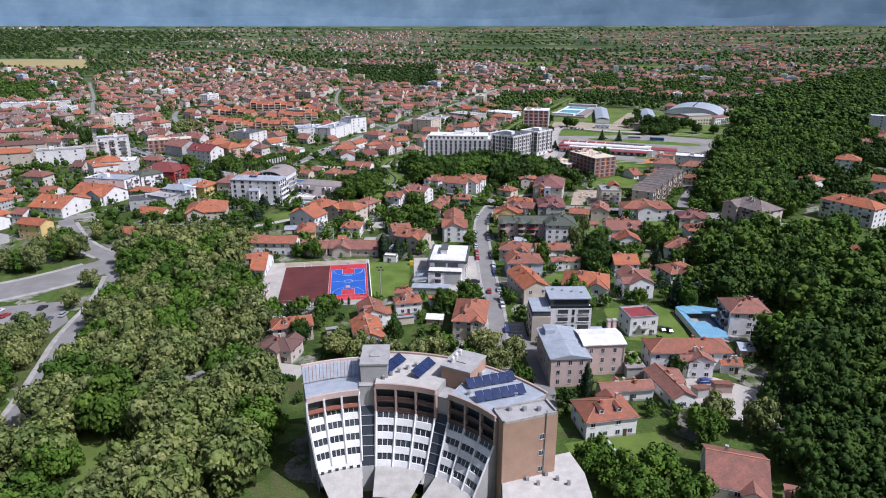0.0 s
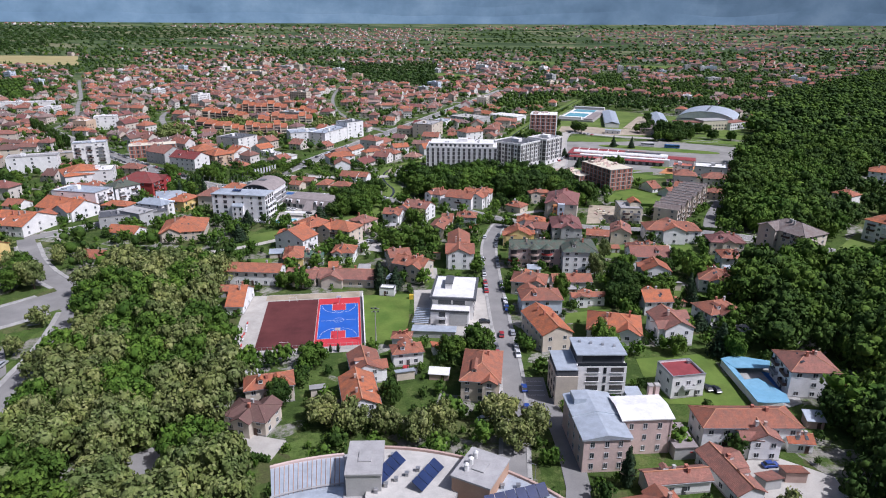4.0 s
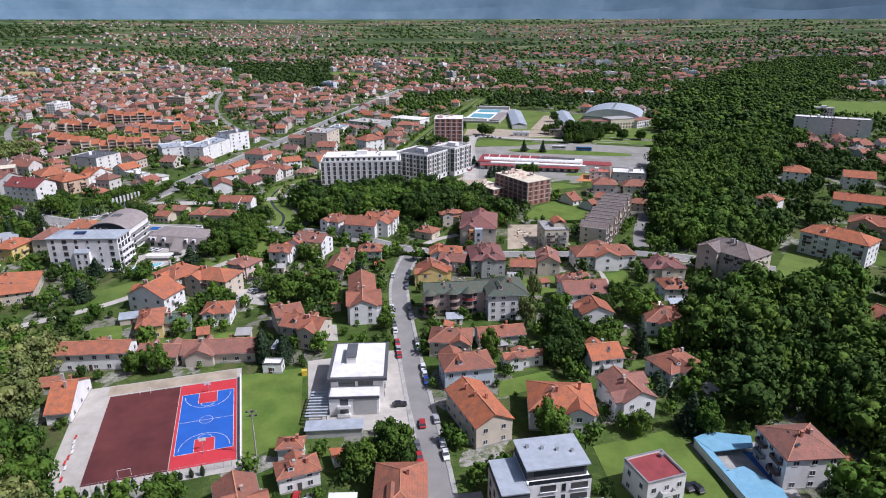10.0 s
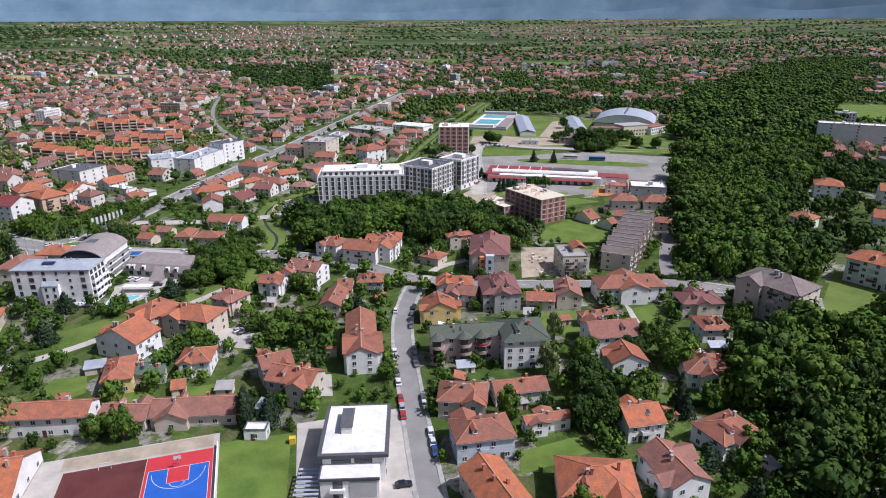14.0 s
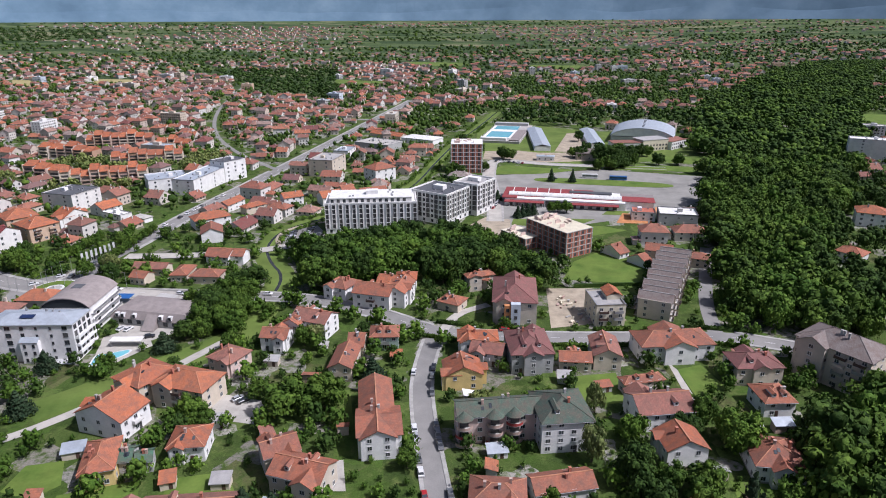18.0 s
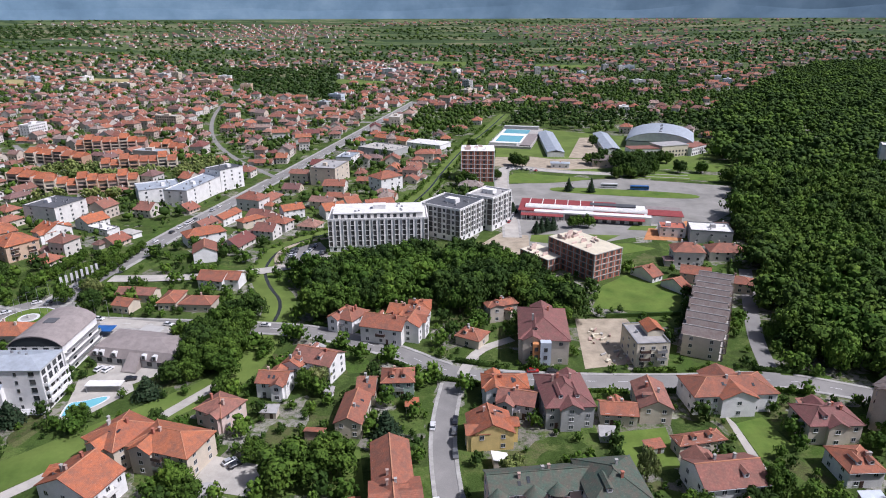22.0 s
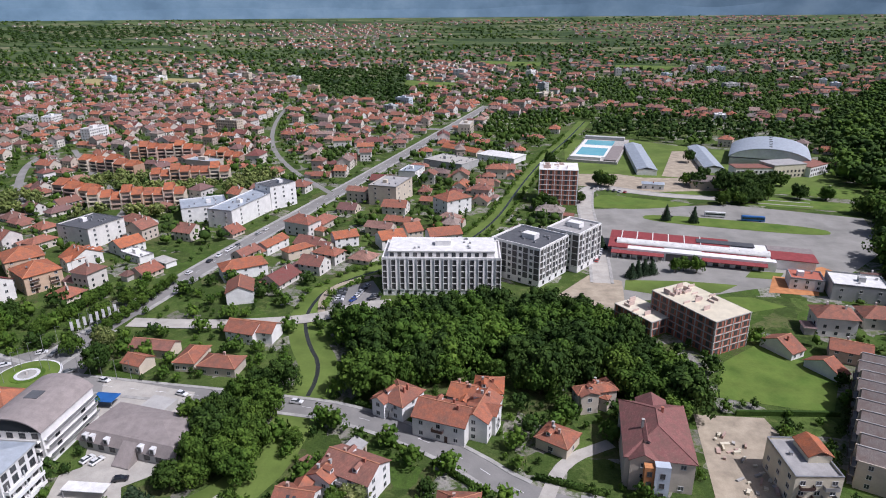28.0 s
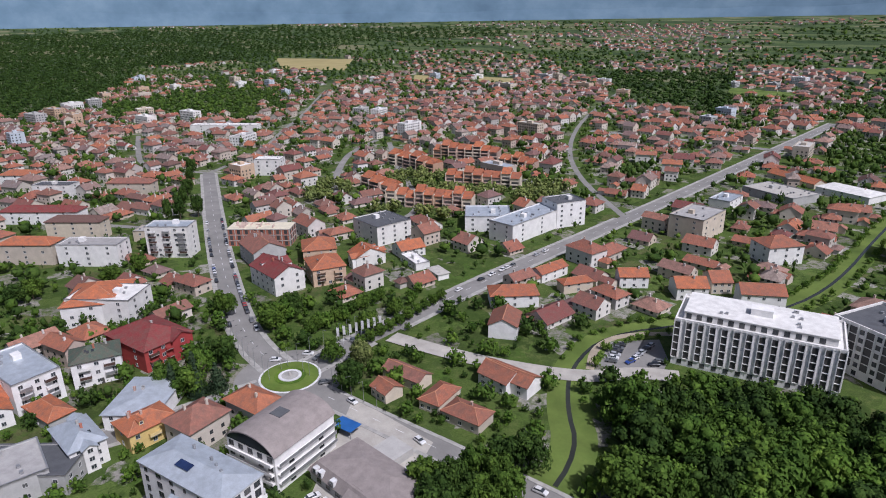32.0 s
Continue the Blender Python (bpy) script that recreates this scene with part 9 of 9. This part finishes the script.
def far_house(x, y, w, d, rot, h, hip, panes):
    z0 = ground_z(x, y)
    c, s = math.cos(radians(rot)), math.sin(radians(rot))

    def put(key, pts, faces):
        n = len(FARV[key])
        FARV[key].extend((x + px * c - py * s, y + px * s + py * c, z0 + pz) for px, py, pz in pts)
        FARF[key].extend(tuple(n + k for k in f) for f in faces)
    W, D, rise = w / 2, d / 2, d / 2 * 0.60
    box = [(-W, -D, 0), (W, -D, 0), (W, D, 0), (-W, D, 0), (-W, -D, h), (W, -D, h), (W, D, h), (-W, D, h)]
    faces = [(0, 1, 5, 4), (1, 2, 6, 5), (2, 3, 7, 6), (3, 0, 4, 7)]
    r = W - D if hip and w > d else W + (0.0 if hip else 0.3)
    if hip and w <= d:
        r = 0.3
    if not hip:
        box += [(-W, 0, h + rise), (W, 0, h + rise)]
        faces += [(4, 8, 7), (5, 6, 9)]
    put("wall", box, faces)
    e = 0.8
    roof = [(-W - e, -D - e, h - 0.25), (W + e, -D - e, h - 0.25), (W + e, D + e, h - 0.25), (-W - e, D + e, h - 0.25), (-r, 0, h + rise), (r, 0, h + rise)]
    put("roof", roof, [(0, 1, 5, 4), (2, 3, 4, 5), (1, 2, 5), (3, 0, 4)] if hip else [(0, 1, 5, 4), (2, 3, 4, 5)])
    if panes > 3:
        for q in range(1 + (panes > 4)):
            cx, cy, cz = (q - 0.45) * W * 0.8, D * (0.25 - 0.5 * q), h + rise * 0.4
            put("wall", [(cx + a, cy + b, c2) for c2 in (cz, h + rise + 0.7) for a, b in ((-0.35, -0.35), (0.35, -0.35), (0.35, 0.35), (-0.35, 0.35))], [(0, 1, 5, 4), (1, 2, 6, 5), (3, 0, 4, 7), (4, 5, 6, 7)])
    for k in range(panes):
        px = (k % 3 - 1) * w * 0.3
        pz = 0.9 + 2.8 * (k // 3)
        if pz + 1.3 < h:
            put("pane", [(px - 0.6, -D - 0.05, pz), (px + 0.6, -D - 0.05, pz), (px + 0.6, -D - 0.05, pz + 1.3), (px - 0.6, -D - 0.05, pz + 1.3)], [(0, 1, 2, 3)])
            if k % 3 != 1:
                py = (k % 3 - 1) * d * 0.26
                for q in (-1, 1):
                    put("pane", [(q * (W + 0.05), py - 0.6, pz), (q * (W + 0.05), py + 0.6, pz), (q * (W + 0.05), py + 0.6, pz + 1.3), (q * (W + 0.05), py - 0.6, pz + 1.3)], [(0, 1, 2, 3)])


def slab_block(x, y, w, d, rot, h):
    """A flat-roofed apartment block of the far town: walls with a rim, a stair hut, balcony bands and rows of windows."""
    r = random.Random(int(x * 3 + y))
    wall = r.choice(("white", "white", "beige", "grey", "blue", "ochre"))
    s = Shape()
    W, D = w / 2, d / 2
    s.box(-W, W, -D, D, 0, h)
    s.box(-W + 0.4, W - 0.4, -D + 0.4, D - 0.4, h, h + 0.12, 2)
    for q in ((-W, W, -D, -D + 0.35), (-W, W, D - 0.35, D), (-W, -W + 0.35, -D + 0.35, D - 0.35), (W - 0.35, W, -D + 0.35, D - 0.35)):
        s.box(*q, h, h + 0.7)
    s.box(-W * 0.3, W * 0.2, -2, 2, h, h + 2.4)
    for f in range(max(1, int(h / 2.9))):
        z = 2.9 * f + 0.9
        for k in range(int(w / 3)):
            px = -W + 1.5 + 3 * k
            if k % 3 == 1 and f:
                s.box(px - 1.2, px + 1.4, -D - 1.1, -D, z - 0.9, z - 0.75), s.box(px - 1.2, px + 1.4, -D - 1.1, -D - 1.0, z - 0.75, z + 0.1)
            s.poly([(px - 0.7, -D - 0.05, z), (px + 0.7, -D - 0.05, z), (px + 0.7, -D - 0.05, z + 1.4), (px - 0.7, -D - 0.05, z + 1.4)], 1)
        for q in (-1, 1):
            for k in range(int(d / 3.4)):
                py = -D + 1.7 + 3.4 * k
                s.poly([(q * (W + 0.05), py - 0.6, z), (q * (W + 0.05), py + 0.6, z), (q * (W + 0.05), py + 0.6, z + 1.4), (q * (W + 0.05), py - 0.6, z + 1.4)], 1)
    ob = part("apartment_building", s, (WALL[wall], M_FARGLASS, FLAT[r.choice(("pale", "grey", "metal", "white"))]), None, at=pose(x, y, ground_z(x, y), 0, 0, rot))
    tagged(ob, "%s flat-roofed apartment block of the far town with balconies" % wall, "building", "far apartment blocks")


FIELDS = (
    ([(-1350, 1975), (-1096, 2022), (-919, 1699), (-1109, 1694)], M_STUBBLE, "pale yellow harvested field"),
    ([(-531.3, 1643.7), (-438.5, 1612.3), (-398.1, 1490.1), (-482.8, 1506.8)], M_STUBBLE, "pale yellow harvested field"),
    ([(-19.8, 1540.3), (83.5, 1471.5), (76.9, 1376.3), (-21.7, 1416.0)], M_ROUGH, "light green far meadow"),
    ([(-689.3, 1638.2), (-650.1, 1630.3), (-580.8, 1485.3), (-622.3, 1493.4)], M_STUBBLE, "pale yellow harvested field"),
    ([(489.3, 1846.0), (622.1, 1790.2), (584.7, 1694.9), (452.8, 1745.3)], M_ROUGH, "light green far meadow"),
    ([(171.6, 2015.9), (327.2, 1949.2), (299.2, 1836.3), (153.0, 1894.8)], M_ROUGH, "light green far meadow"))
for poly, mat, words in FIELDS:
    s = Shape()
    n = 6
    a, b, c, d = [Vector((*p, 0)) for p in poly]
    rows = [[a.lerp(b, i / n).lerp(d.lerp(c, i / n), j / n) for i in range(n + 1)] for j in range(n + 1)]
    for j in range(n):
        for i in range(n):
            q = [rows[j][i], rows[j][i + 1], rows[j + 1][i + 1], rows[j + 1][i]]
            s.poly([(v.x, v.y, ground_z(v.x, v.y) + 1.0) for v in q])
    tagged(part("field", s, mat, None), words, "field", kind="structure")
single = 0
far_trees, farther_trees, dark_wood = [], [], []
DARKWOODS = ([(-2600, 3600), (-1180, 3720), (-985, 3160), (-1476, 2695), (-1370, 2220), (-1400, 1823), (-1484, 1570), (-1196, 1287), (-942, 975), (-890, 865), (-1400, 700), (-3300, 2200)], [(-310, 1767), (-20, 1790), (-10, 1250), (-25, 1142), (-160, 1330), (-220, 1500)], [(150, 880), (190, 960), (300, 1010), (430, 900), (470, 800), (400, 765), (340, 840), (250, 860)])
y = 300.0
while y < 4400:
    step = 15.0 if y < 1000 else 15.0 + (y - 1000) / 90
    half = 330 + 0.86 * (y - 150)
    x = -330 - 1.55 * (y - 150)
    while x < half:
        px, py = x + FR.uniform(-0.3, 0.3) * step, y + FR.uniform(-0.3, 0.3) * step
        x += step
        if math.hypot(px, py - 150) > 4450:
            continue
        if py < 520 and -120 < px < 200 and inside(px, py, GARDEN):
            continue
        if inside(px, py, EDGE) or inside(px, py, CAMPUS_AREA) or inside(px, py, RIGHTSIDE) or inside(px, py, BUILDING_SITE) or inside(px, py, WOOD) or inside(px, py, PARK):
            continue
        if px > 140 and py < 300:
            continue
        gap = step * 0.28
        if not free(px, py, min(gap, 4.5)):
            if free(px, py, 1.0) and FR.random() < 0.7 and py < 1800:
                far_trees.append((px, py, 0, FR.uniform(4, 8), FR.uniform(2.2, 3.6)))
            continue
        town = 0.74 - max(0.0, (py - 900) / 2700) + 0.75 * cluster(px, py, 230, 3.0)
        if py > 2300:
            town = 0.26 + 1.5 * cluster(px * 0.35, py, 260, 5.0)
        if px > 70 + 0.12 * (py - 900) and 840 < py < 1700:
            town = 0.20 + 0.7 * cluster(px, py, 130, 4.0)
        if py > 1000 and any(inside(px, py, q[0]) for q in FIELDS):
            continue
        if any(inside(px, py, q) for q in DARKWOODS):
            if FR.random() < 0.9:
                big = 1.0 + (py - 900) / 2500
                dark_wood.append((px, py, ground_z(px, py), FR.uniform(10, 15), FR.uniform(6.5, 9.5) * big))
            continue
        edge = 250 + 0.50 * (py - 400)
        if px > edge + 120:
            town = min(town, 0.25 + 0.5 * cluster(px, py, 200, 8.0))
        if px < -380 - 0.35 * (py - 500) and py > 900:
            town -= 0.35
        if FR.random() < town:
            w, d = FR.uniform(8, 17.5), FR.uniform(7.5, 12.5)
            lean = -19 + 22 * cluster(px, py, 330, 1.0) * 2
            rot = lean + FR.choice((0, 0, 90)) + FR.uniform(-5, 5)
            h = FR.choice((2.6, 2.8, 3.0, 4.6, 5.2, 5.4, 5.6, 7.6, 8.2))
            if FR.random() < 0.06 and 680 < py < 1700 and free(px, py, 9):
                slab_block(px, py, FR.uniform(14, 30), FR.uniform(11, 15), lean + FR.choice((0, 90)), FR.choice((9, 11.5, 14.5, 11.5)))
                take(px, py, 20, 16, lean, 1)
                continue
            if single < 36 and py < 640 and px > -300:
                single += 1
                house(px, py, w, d, rot, h, FR.choice("ghg"), FR.choice(("white", "beige", "white", "grey", "yellow")), FR.choice(("orange", "rust", "rust", "orange", "brown")), detail=1)
            else:
                far_house(px, py, w, d, rot, h, FR.random() < 0.5, 6 if py < 1500 else 3 if py < 2300 else 0)
                take(px, py, w, d, rot, 0.5)
                if py < 1700 and FR.random() < 0.65:
                    aw, ad, side = FR.uniform(4, 8), FR.uniform(3.5, 6), FR.choice((-1, 1))
                    c0, s0 = math.cos(radians(rot)), math.sin(radians(rot))
                    u0, v0 = side * (w / 2 + aw / 2 - 0.5), FR.uniform(-0.3, 0.3) * d
                    far_house(px + u0 * c0 - v0 * s0, py + u0 * s0 + v0 * c0, aw, ad, rot + FR.choice((0, 90)), FR.uniform(2.2, 3.6), FR.random() < 0.3, 0)
        elif FR.random() < (0.92 if py < 2300 else 0.34 + 1.9 * cluster(px * 0.22, py, 150, 9.0)):
            big = 1.0 if py < 1500 else 1.0 + (py - 1500) / 1800
            (far_trees if py < 1500 else farther_trees).append((px, py, ground_z(px, py), FR.uniform(6, 12) * min(big, 1.35), FR.uniform(3.8, 6.8) * big))
        if py < 1500 and FR.random() < 0.95:
            qx, qy = px + FR.choice((-1, 1)) * step * 0.5, py + FR.uniform(-0.4, 0.4) * step
            if free(qx, qy, 1.0):
                far_trees.append((qx, qy, 0, FR.uniform(5, 12), FR.uniform(3.2, 6.4)))
    y += step * 0.95
for key, mat, words, cat in (("wall", M_FARWALL, "plastered walls of the far houses", "house walls"), ("roof", M_FARROOF, "red and orange tiled roofs of the far houses", "house roofs"), ("pane", M_FARGLASS, "dark windows of the far houses", "windows")):
    me = bpy.data.meshes.new("far_" + key)
    me.from_pydata(FARV[key], [], FARF[key])
    me.materials.append(mat)
    tagged(new({"wall": "far_house_walls", "roof": "far_house_roofs", "pane": "far_house_windows"}[key], me), words, cat, kind="stuff")
yy = 300.0
while yy < 1250:
    xx = -330 - 1.2 * (yy - 150)
    while xx < 330 + 0.7 * (yy - 150):
        px, py = xx + FR.uniform(-3, 3), yy + FR.uniform(-3, 3)
        xx += 7.0 + (yy - 300) / 250
        if FR.random() < 0.52 and free(px, py, 0.5) and not inside(px, py, GARDEN) and not inside(px, py, EDGE) and not inside(px, py, CAMPUS_AREA) and not inside(px, py, PARK) and not any(inside(px, py, q) for q in DARKWOODS):
            far_trees.append((px, py, 0, FR.uniform(2.0, 7.0), FR.uniform(1.3, 3.4)))
    yy += 6.4 + (yy - 300) / 250
tree_mass("town_trees", far_trees[::3], "green", "green trees between the far houses", leaves=12, size=0.16, core=2, cores=1)
tree_mass("town_trees", [p for k, p in enumerate(far_trees) if k % 3], "dark", "dark green trees between the far houses", leaves=12, size=0.16, core=2, cores=1)
tree_mass("plain_trees", farther_trees[::3], "green", "tree rows and groves of the far plain", shape="blob", leaves=4, size=0.3, core=1, cores=2)
tree_mass("plain_trees", [p for k, p in enumerate(farther_trees) if k % 3], "dark", "dark tree rows and groves of the far plain", shape="blob", leaves=4, size=0.3, core=1, cores=2)

tree_mass("dark_wood", dark_wood, "dark", "dark green wood at the edge of the far town", leaves=14, size=0.16, core=1, cores=2)


# ---- vehicles ----
CAR_COLOURS = {"white": (0.75, 0.75, 0.75), "silver": (0.42, 0.43, 0.45), "black": (0.02, 0.02, 0.025), "grey": (0.14, 0.145, 0.15), "red": (0.42, 0.03, 0.03), "blue": (0.03, 0.07, 0.28)}
CAR_PAINT = {}
for key, c in CAR_COLOURS.items():
    CAR_PAINT[key], nodes_, links_, b_ = node_mat("car_paint_" + key, 0.3, 0.2)
    b_.inputs["Base Color"].default_value = (*c, 1)
    b_.inputs["Coat Weight"].default_value = 0.6


def car_meshes(paint):
    key = ("car", paint)
    if key not in MESHES:
        bm = bmesh.new()
        prof = [(-2.1, 0.35), (-2.15, 0.75), (-1.95, 0.92), (-1.1, 0.98), (0.75, 0.98), (1.85, 0.86), (2.12, 0.66), (2.1, 0.35)]
        rows = []
        for yy, k in ((-0.86, 0.94), (-0.80, 1.0), (0.80, 1.0), (0.86, 0.94)):
            rows.append([bm.verts.new((px * (1 if abs(yy) < 0.85 else 0.985), yy, pz * k if pz > 0.5 else pz)) for px, pz in prof])
        for a, b in zip(rows, rows[1:]):
            for i in range(len(prof)):
                j = (i + 1) % len(prof)
                bm.faces.new((a[i], a[j], b[j], b[i]))
        bm.faces.new(rows[0][::-1]), bm.faces.new(rows[-1])
        bmesh.ops.recalc_face_normals(bm, faces=bm.faces)
        body = bpy.data.meshes.new("body")
        bm.to_mesh(body), bm.free()
        body.materials.append(CAR_PAINT[paint])
        s = Shape()
        lo = [(-1.85, -0.78), (1.0, -0.78), (1.0, 0.78), (-1.85, 0.78)]
        hi = [(-1.35, -0.62), (0.25, -0.62), (0.25, 0.62), (-1.35, 0.62)]
        for i in range(4):
            j = (i + 1) % 4
            s.poly([(*lo[i], 0.95), (*lo[j], 0.95), (*hi[j], 1.43), (*hi[i], 1.43)])
        roof = Shape().box(-1.38, 0.28, -0.64, 0.64, 1.42, 1.48)
        wheel = Shape().tube((0, -0.1, 0), (0, 0.1, 0), 0.32, 0.32, 10)
        MESHES[key] = (body, s.mesh("cabin_glass", M_GLASS), roof.mesh("roof", CAR_PAINT[paint]), wheel.mesh("wheel", M_TYRE))
    return MESHES[key]


CR = random.Random(8)
CAR_SPOTS = []


def car(x, y, rot, paint=None, where="parked at the kerb"):
    if len(CAR_SPOTS) >= 150 or any((x - a) ** 2 + (y - b) ** 2 < 5 for a, b in CAR_SPOTS):
        return
    CAR_SPOTS.append((x, y))
    paint = paint or CR.choice(("white", "white", "silver", "black", "grey", "grey", "black", "silver", "white", "black", "silver", "grey", "red", "blue"))
    body, glass, roof, wheel = car_meshes(paint)
    ob = thing("car", x, y, rot, "%s car %s" % (paint, where), "car", "cars", 0.12)
    part("body", body, None, ob)
    part("cabin_glass", glass, None, ob)
    part("roof", roof, None, ob)
    for u in (-1.3, 1.3):
        for v in (-0.78, 0.78):
            part("wheel", wheel, None, ob, at=pose(u, v, 0.32))


def park_along(line, off, every, chance, span=(0.0, 1.0), where="parked at the kerb"):
    fine = resample(line, every)
    k0, k1 = int(len(fine) * span[0]), int(len(fine) * span[1])
    edge = sides(fine, off)
    for k in range(max(1, k0), min(k1, len(fine) - 1)):
        if CR.random() < chance:
            a, b = fine[k - 1], fine[k + 1]
            car(*edge[k], math.degrees(math.atan2(b[1] - a[1], b[0] - a[0])) + CR.choice((0, 180)) + CR.uniform(-2, 2), None, where)


def park_row(a, b, n, turn, chance=0.85, where="in a parking bay"):
    for k in range(n):
        if CR.random() < chance:
            u = (k + 0.5) / n
            car(a[0] + (b[0] - a[0]) * u, a[1] + (b[1] - a[1]) * u, turn + CR.choice((0, 180)) + CR.uniform(-3, 3), None, where)


car(*(-149.0, 456.5), 30, "white", "driving at the roundabout")
car(*(-140.5, 465.3), 20, "white", "driving at the roundabout")
car(*(-122.9, 450.6), 40, "grey", "driving at the roundabout")
car(*(-107.6, 444.2), -20, "white", "driving on the through road")
car(*(-77.7, 434.3), -25, "white", "driving on the through road")
car(*(-45.7, 427.3), -12, "black", "driving on the through road")
car(*(-38.4, 427.6), -12, "white", "driving on the through road")
car(*(59.0, 376.8), -8, "red", "parked beside the house")
car(*(65.7, 375.7), -8, "black", "parked beside the house")
car(*(19.8, 350.2), 80, "white", "driving in the street")
car(*(18.9, 240.3), 88, "red", "driving in the street")
car(*(13.5, 250.6), 2, "black", "parked before the white villa")
car(*(80.5, 204.6), 100, "black", "parked on the garden lawn")
car(*(9.8, 188.9), 10, "white", "parked in the yard")
car(*(80.0, 169.8), 8, "blue", "parked in the yard")
car(*(78.2, 205.5), 100, "black", "parked on the garden lawn")
car(*(-13.9, 216.1), 85, "red", "parked beside the house")
car(*(-10.8, 214.9), 85, "grey", "parked beside the house")
car(*(-93.1, 401.6), 60, "white", "parked in the workshop yard")
car(*(-90.0, 400.7), 60, "white", "parked in the workshop yard")
car(*(-80.0, 392.7), 10, "black", "parked in the workshop yard")
car(*(-38.8, 342.5), 35, "silver", "parked in the paved yard")
car(*(-37.0, 340.8), 35, "black", "parked in the paved yard")
car(*(21.1, 350.3), 82, "white", "driving in the street")
for k, (px, py, pc) in enumerate(((-165, 217, "red"), (-160, 216, "black"), (-156.5, 216, "grey"), (-151, 215.5, "black"), (-147, 214, "grey"), (-143.5, 218, "silver"), (-170, 221, "white"), (-155, 224, "black"), (-121.5, 171, "white"), (-124.5, 184, "black"))):
    car(px, py, 75 + 7 * (k % 3), pc, "parked beside the town park")
park_row((-34, 503), (-33, 519), 6, 5), park_row((-28, 505), (-22, 523), 6, 60), park_row((-20, 506), (-17, 512), 2, 20)
park_row((126, 692), (150, 678), 7, 60, 0.9), park_row((92, 546), (104, 572), 7, 68, 0.9, "parked at the kerb")
car(158, 620, 10, "black", "parked in the bus park")
park_along(STREET, -3.4, 6.2, 0.45, (0.25, 0.95))
park_along(STREET, 3.4, 6.2, 0.25, (0.2, 0.95))
park_along(AVENUE, -4.6, 6.0, 0.75, (0.12, 0.6))
park_along(AVENUE, 4.6, 6.0, 0.3, (0.1, 0.6))
park_along(BOULEVARD, 2.2, 24, 0.5, (0.0, 0.6), "driving on the main road")
park_along(BOULEVARD, -2.2, 24, 0.5, (0.05, 0.6), "driving on the main road")
park_along(BOULEVARD, -6.0, 6, 0.3, (0.25, 0.5))
park_row((4.2, 179.4), (8.7, 175.5), 3, 80), park_row((76, 160), (84, 150), 3, 30)
park_row((160, 400), (178, 440), 7, 20, 0.7)
park_row((-185, 470), (-200, 486), 4, 70, 0.8)

# ---- street furniture ----
def flagpole(x, y):
    ob = thing("flagpole", x, y, 20, "white flag on a tall white pole beside the roundabout", "flag", "flags at the roundabout")
    part("pole", Shape().tube((0, 0, 0), (0, 0, 8.5), 0.07, 0.05, 6), M_LINE, ob)
    part("flag", Shape().box(0.05, 1.0, -0.02, 0.02, 4.6, 8.3), M_LINE, ob, "white hanging flag")


fa, fb = Vector((-133.6, 474.9)), Vector((-123.7, 490.4))
for k in range(8):
    p = fa.lerp(fb, k / 7)
    flagpole(p.x, p.y)


def lamp_post(x, y, rot):
    ob = thing("street_lamp", x, y, rot, "slim grey street lamp at the kerb", "street lamp", "street lamps")
    part("pole", Shape().tube((0, 0, 0), (0, 0, 8), 0.09, 0.06, 6), M_STEEL, ob)
    part("arm", Shape().tube((0, 0, 7.9), (1.6, 0, 8.3), 0.05, 0.04, 5), M_STEEL, ob)
    part("lamp_head", Shape().box(1.3, 2.0, -0.14, 0.14, 8.22, 8.36), M_DARKFRAME_SHADE, ob)


for line, off, every in ((STREET, -4.4, 34), (CROSS, 5.0, 36), (BOULEVARD, 6.4, 40), (AVENUE, 6.4, 40)):
    fine = resample(line, every)
    edge = sides(fine, off)
    for k in range(1, min(len(fine) - 1, 9)):
        a, b = fine[k - 1], fine[k + 1]
        lamp_post(*edge[k], math.degrees(math.atan2(b[1] - a[1], b[0] - a[0])) + (90 if off < 0 else -90))
box = thing("yellow_container", *(-14.6, 272.3), 0, "yellow waste container beside the villa fence", "container")
part("bin", Shape().box(-0.8, 0.8, -0.7, 0.7, 0, 1.7), M_YELLOW, box)
part("lid", Shape().box(-0.85, 0.85, -0.75, 0.75, 1.7, 1.85), M_YELLOW, box)
play = thing("playhouse", *(59.8, 174.0), 0, "small yellow and red playhouse beside the pink building", "playhouse")
part("hut", Shape().box(-1.5, 1.5, -1.2, 1.2, 0, 2.0), M_YELLOW, play)
part("roof", Shape().box(-1.7, 1.7, -1.4, 1.4, 2.0, 2.3), M_RED, play)
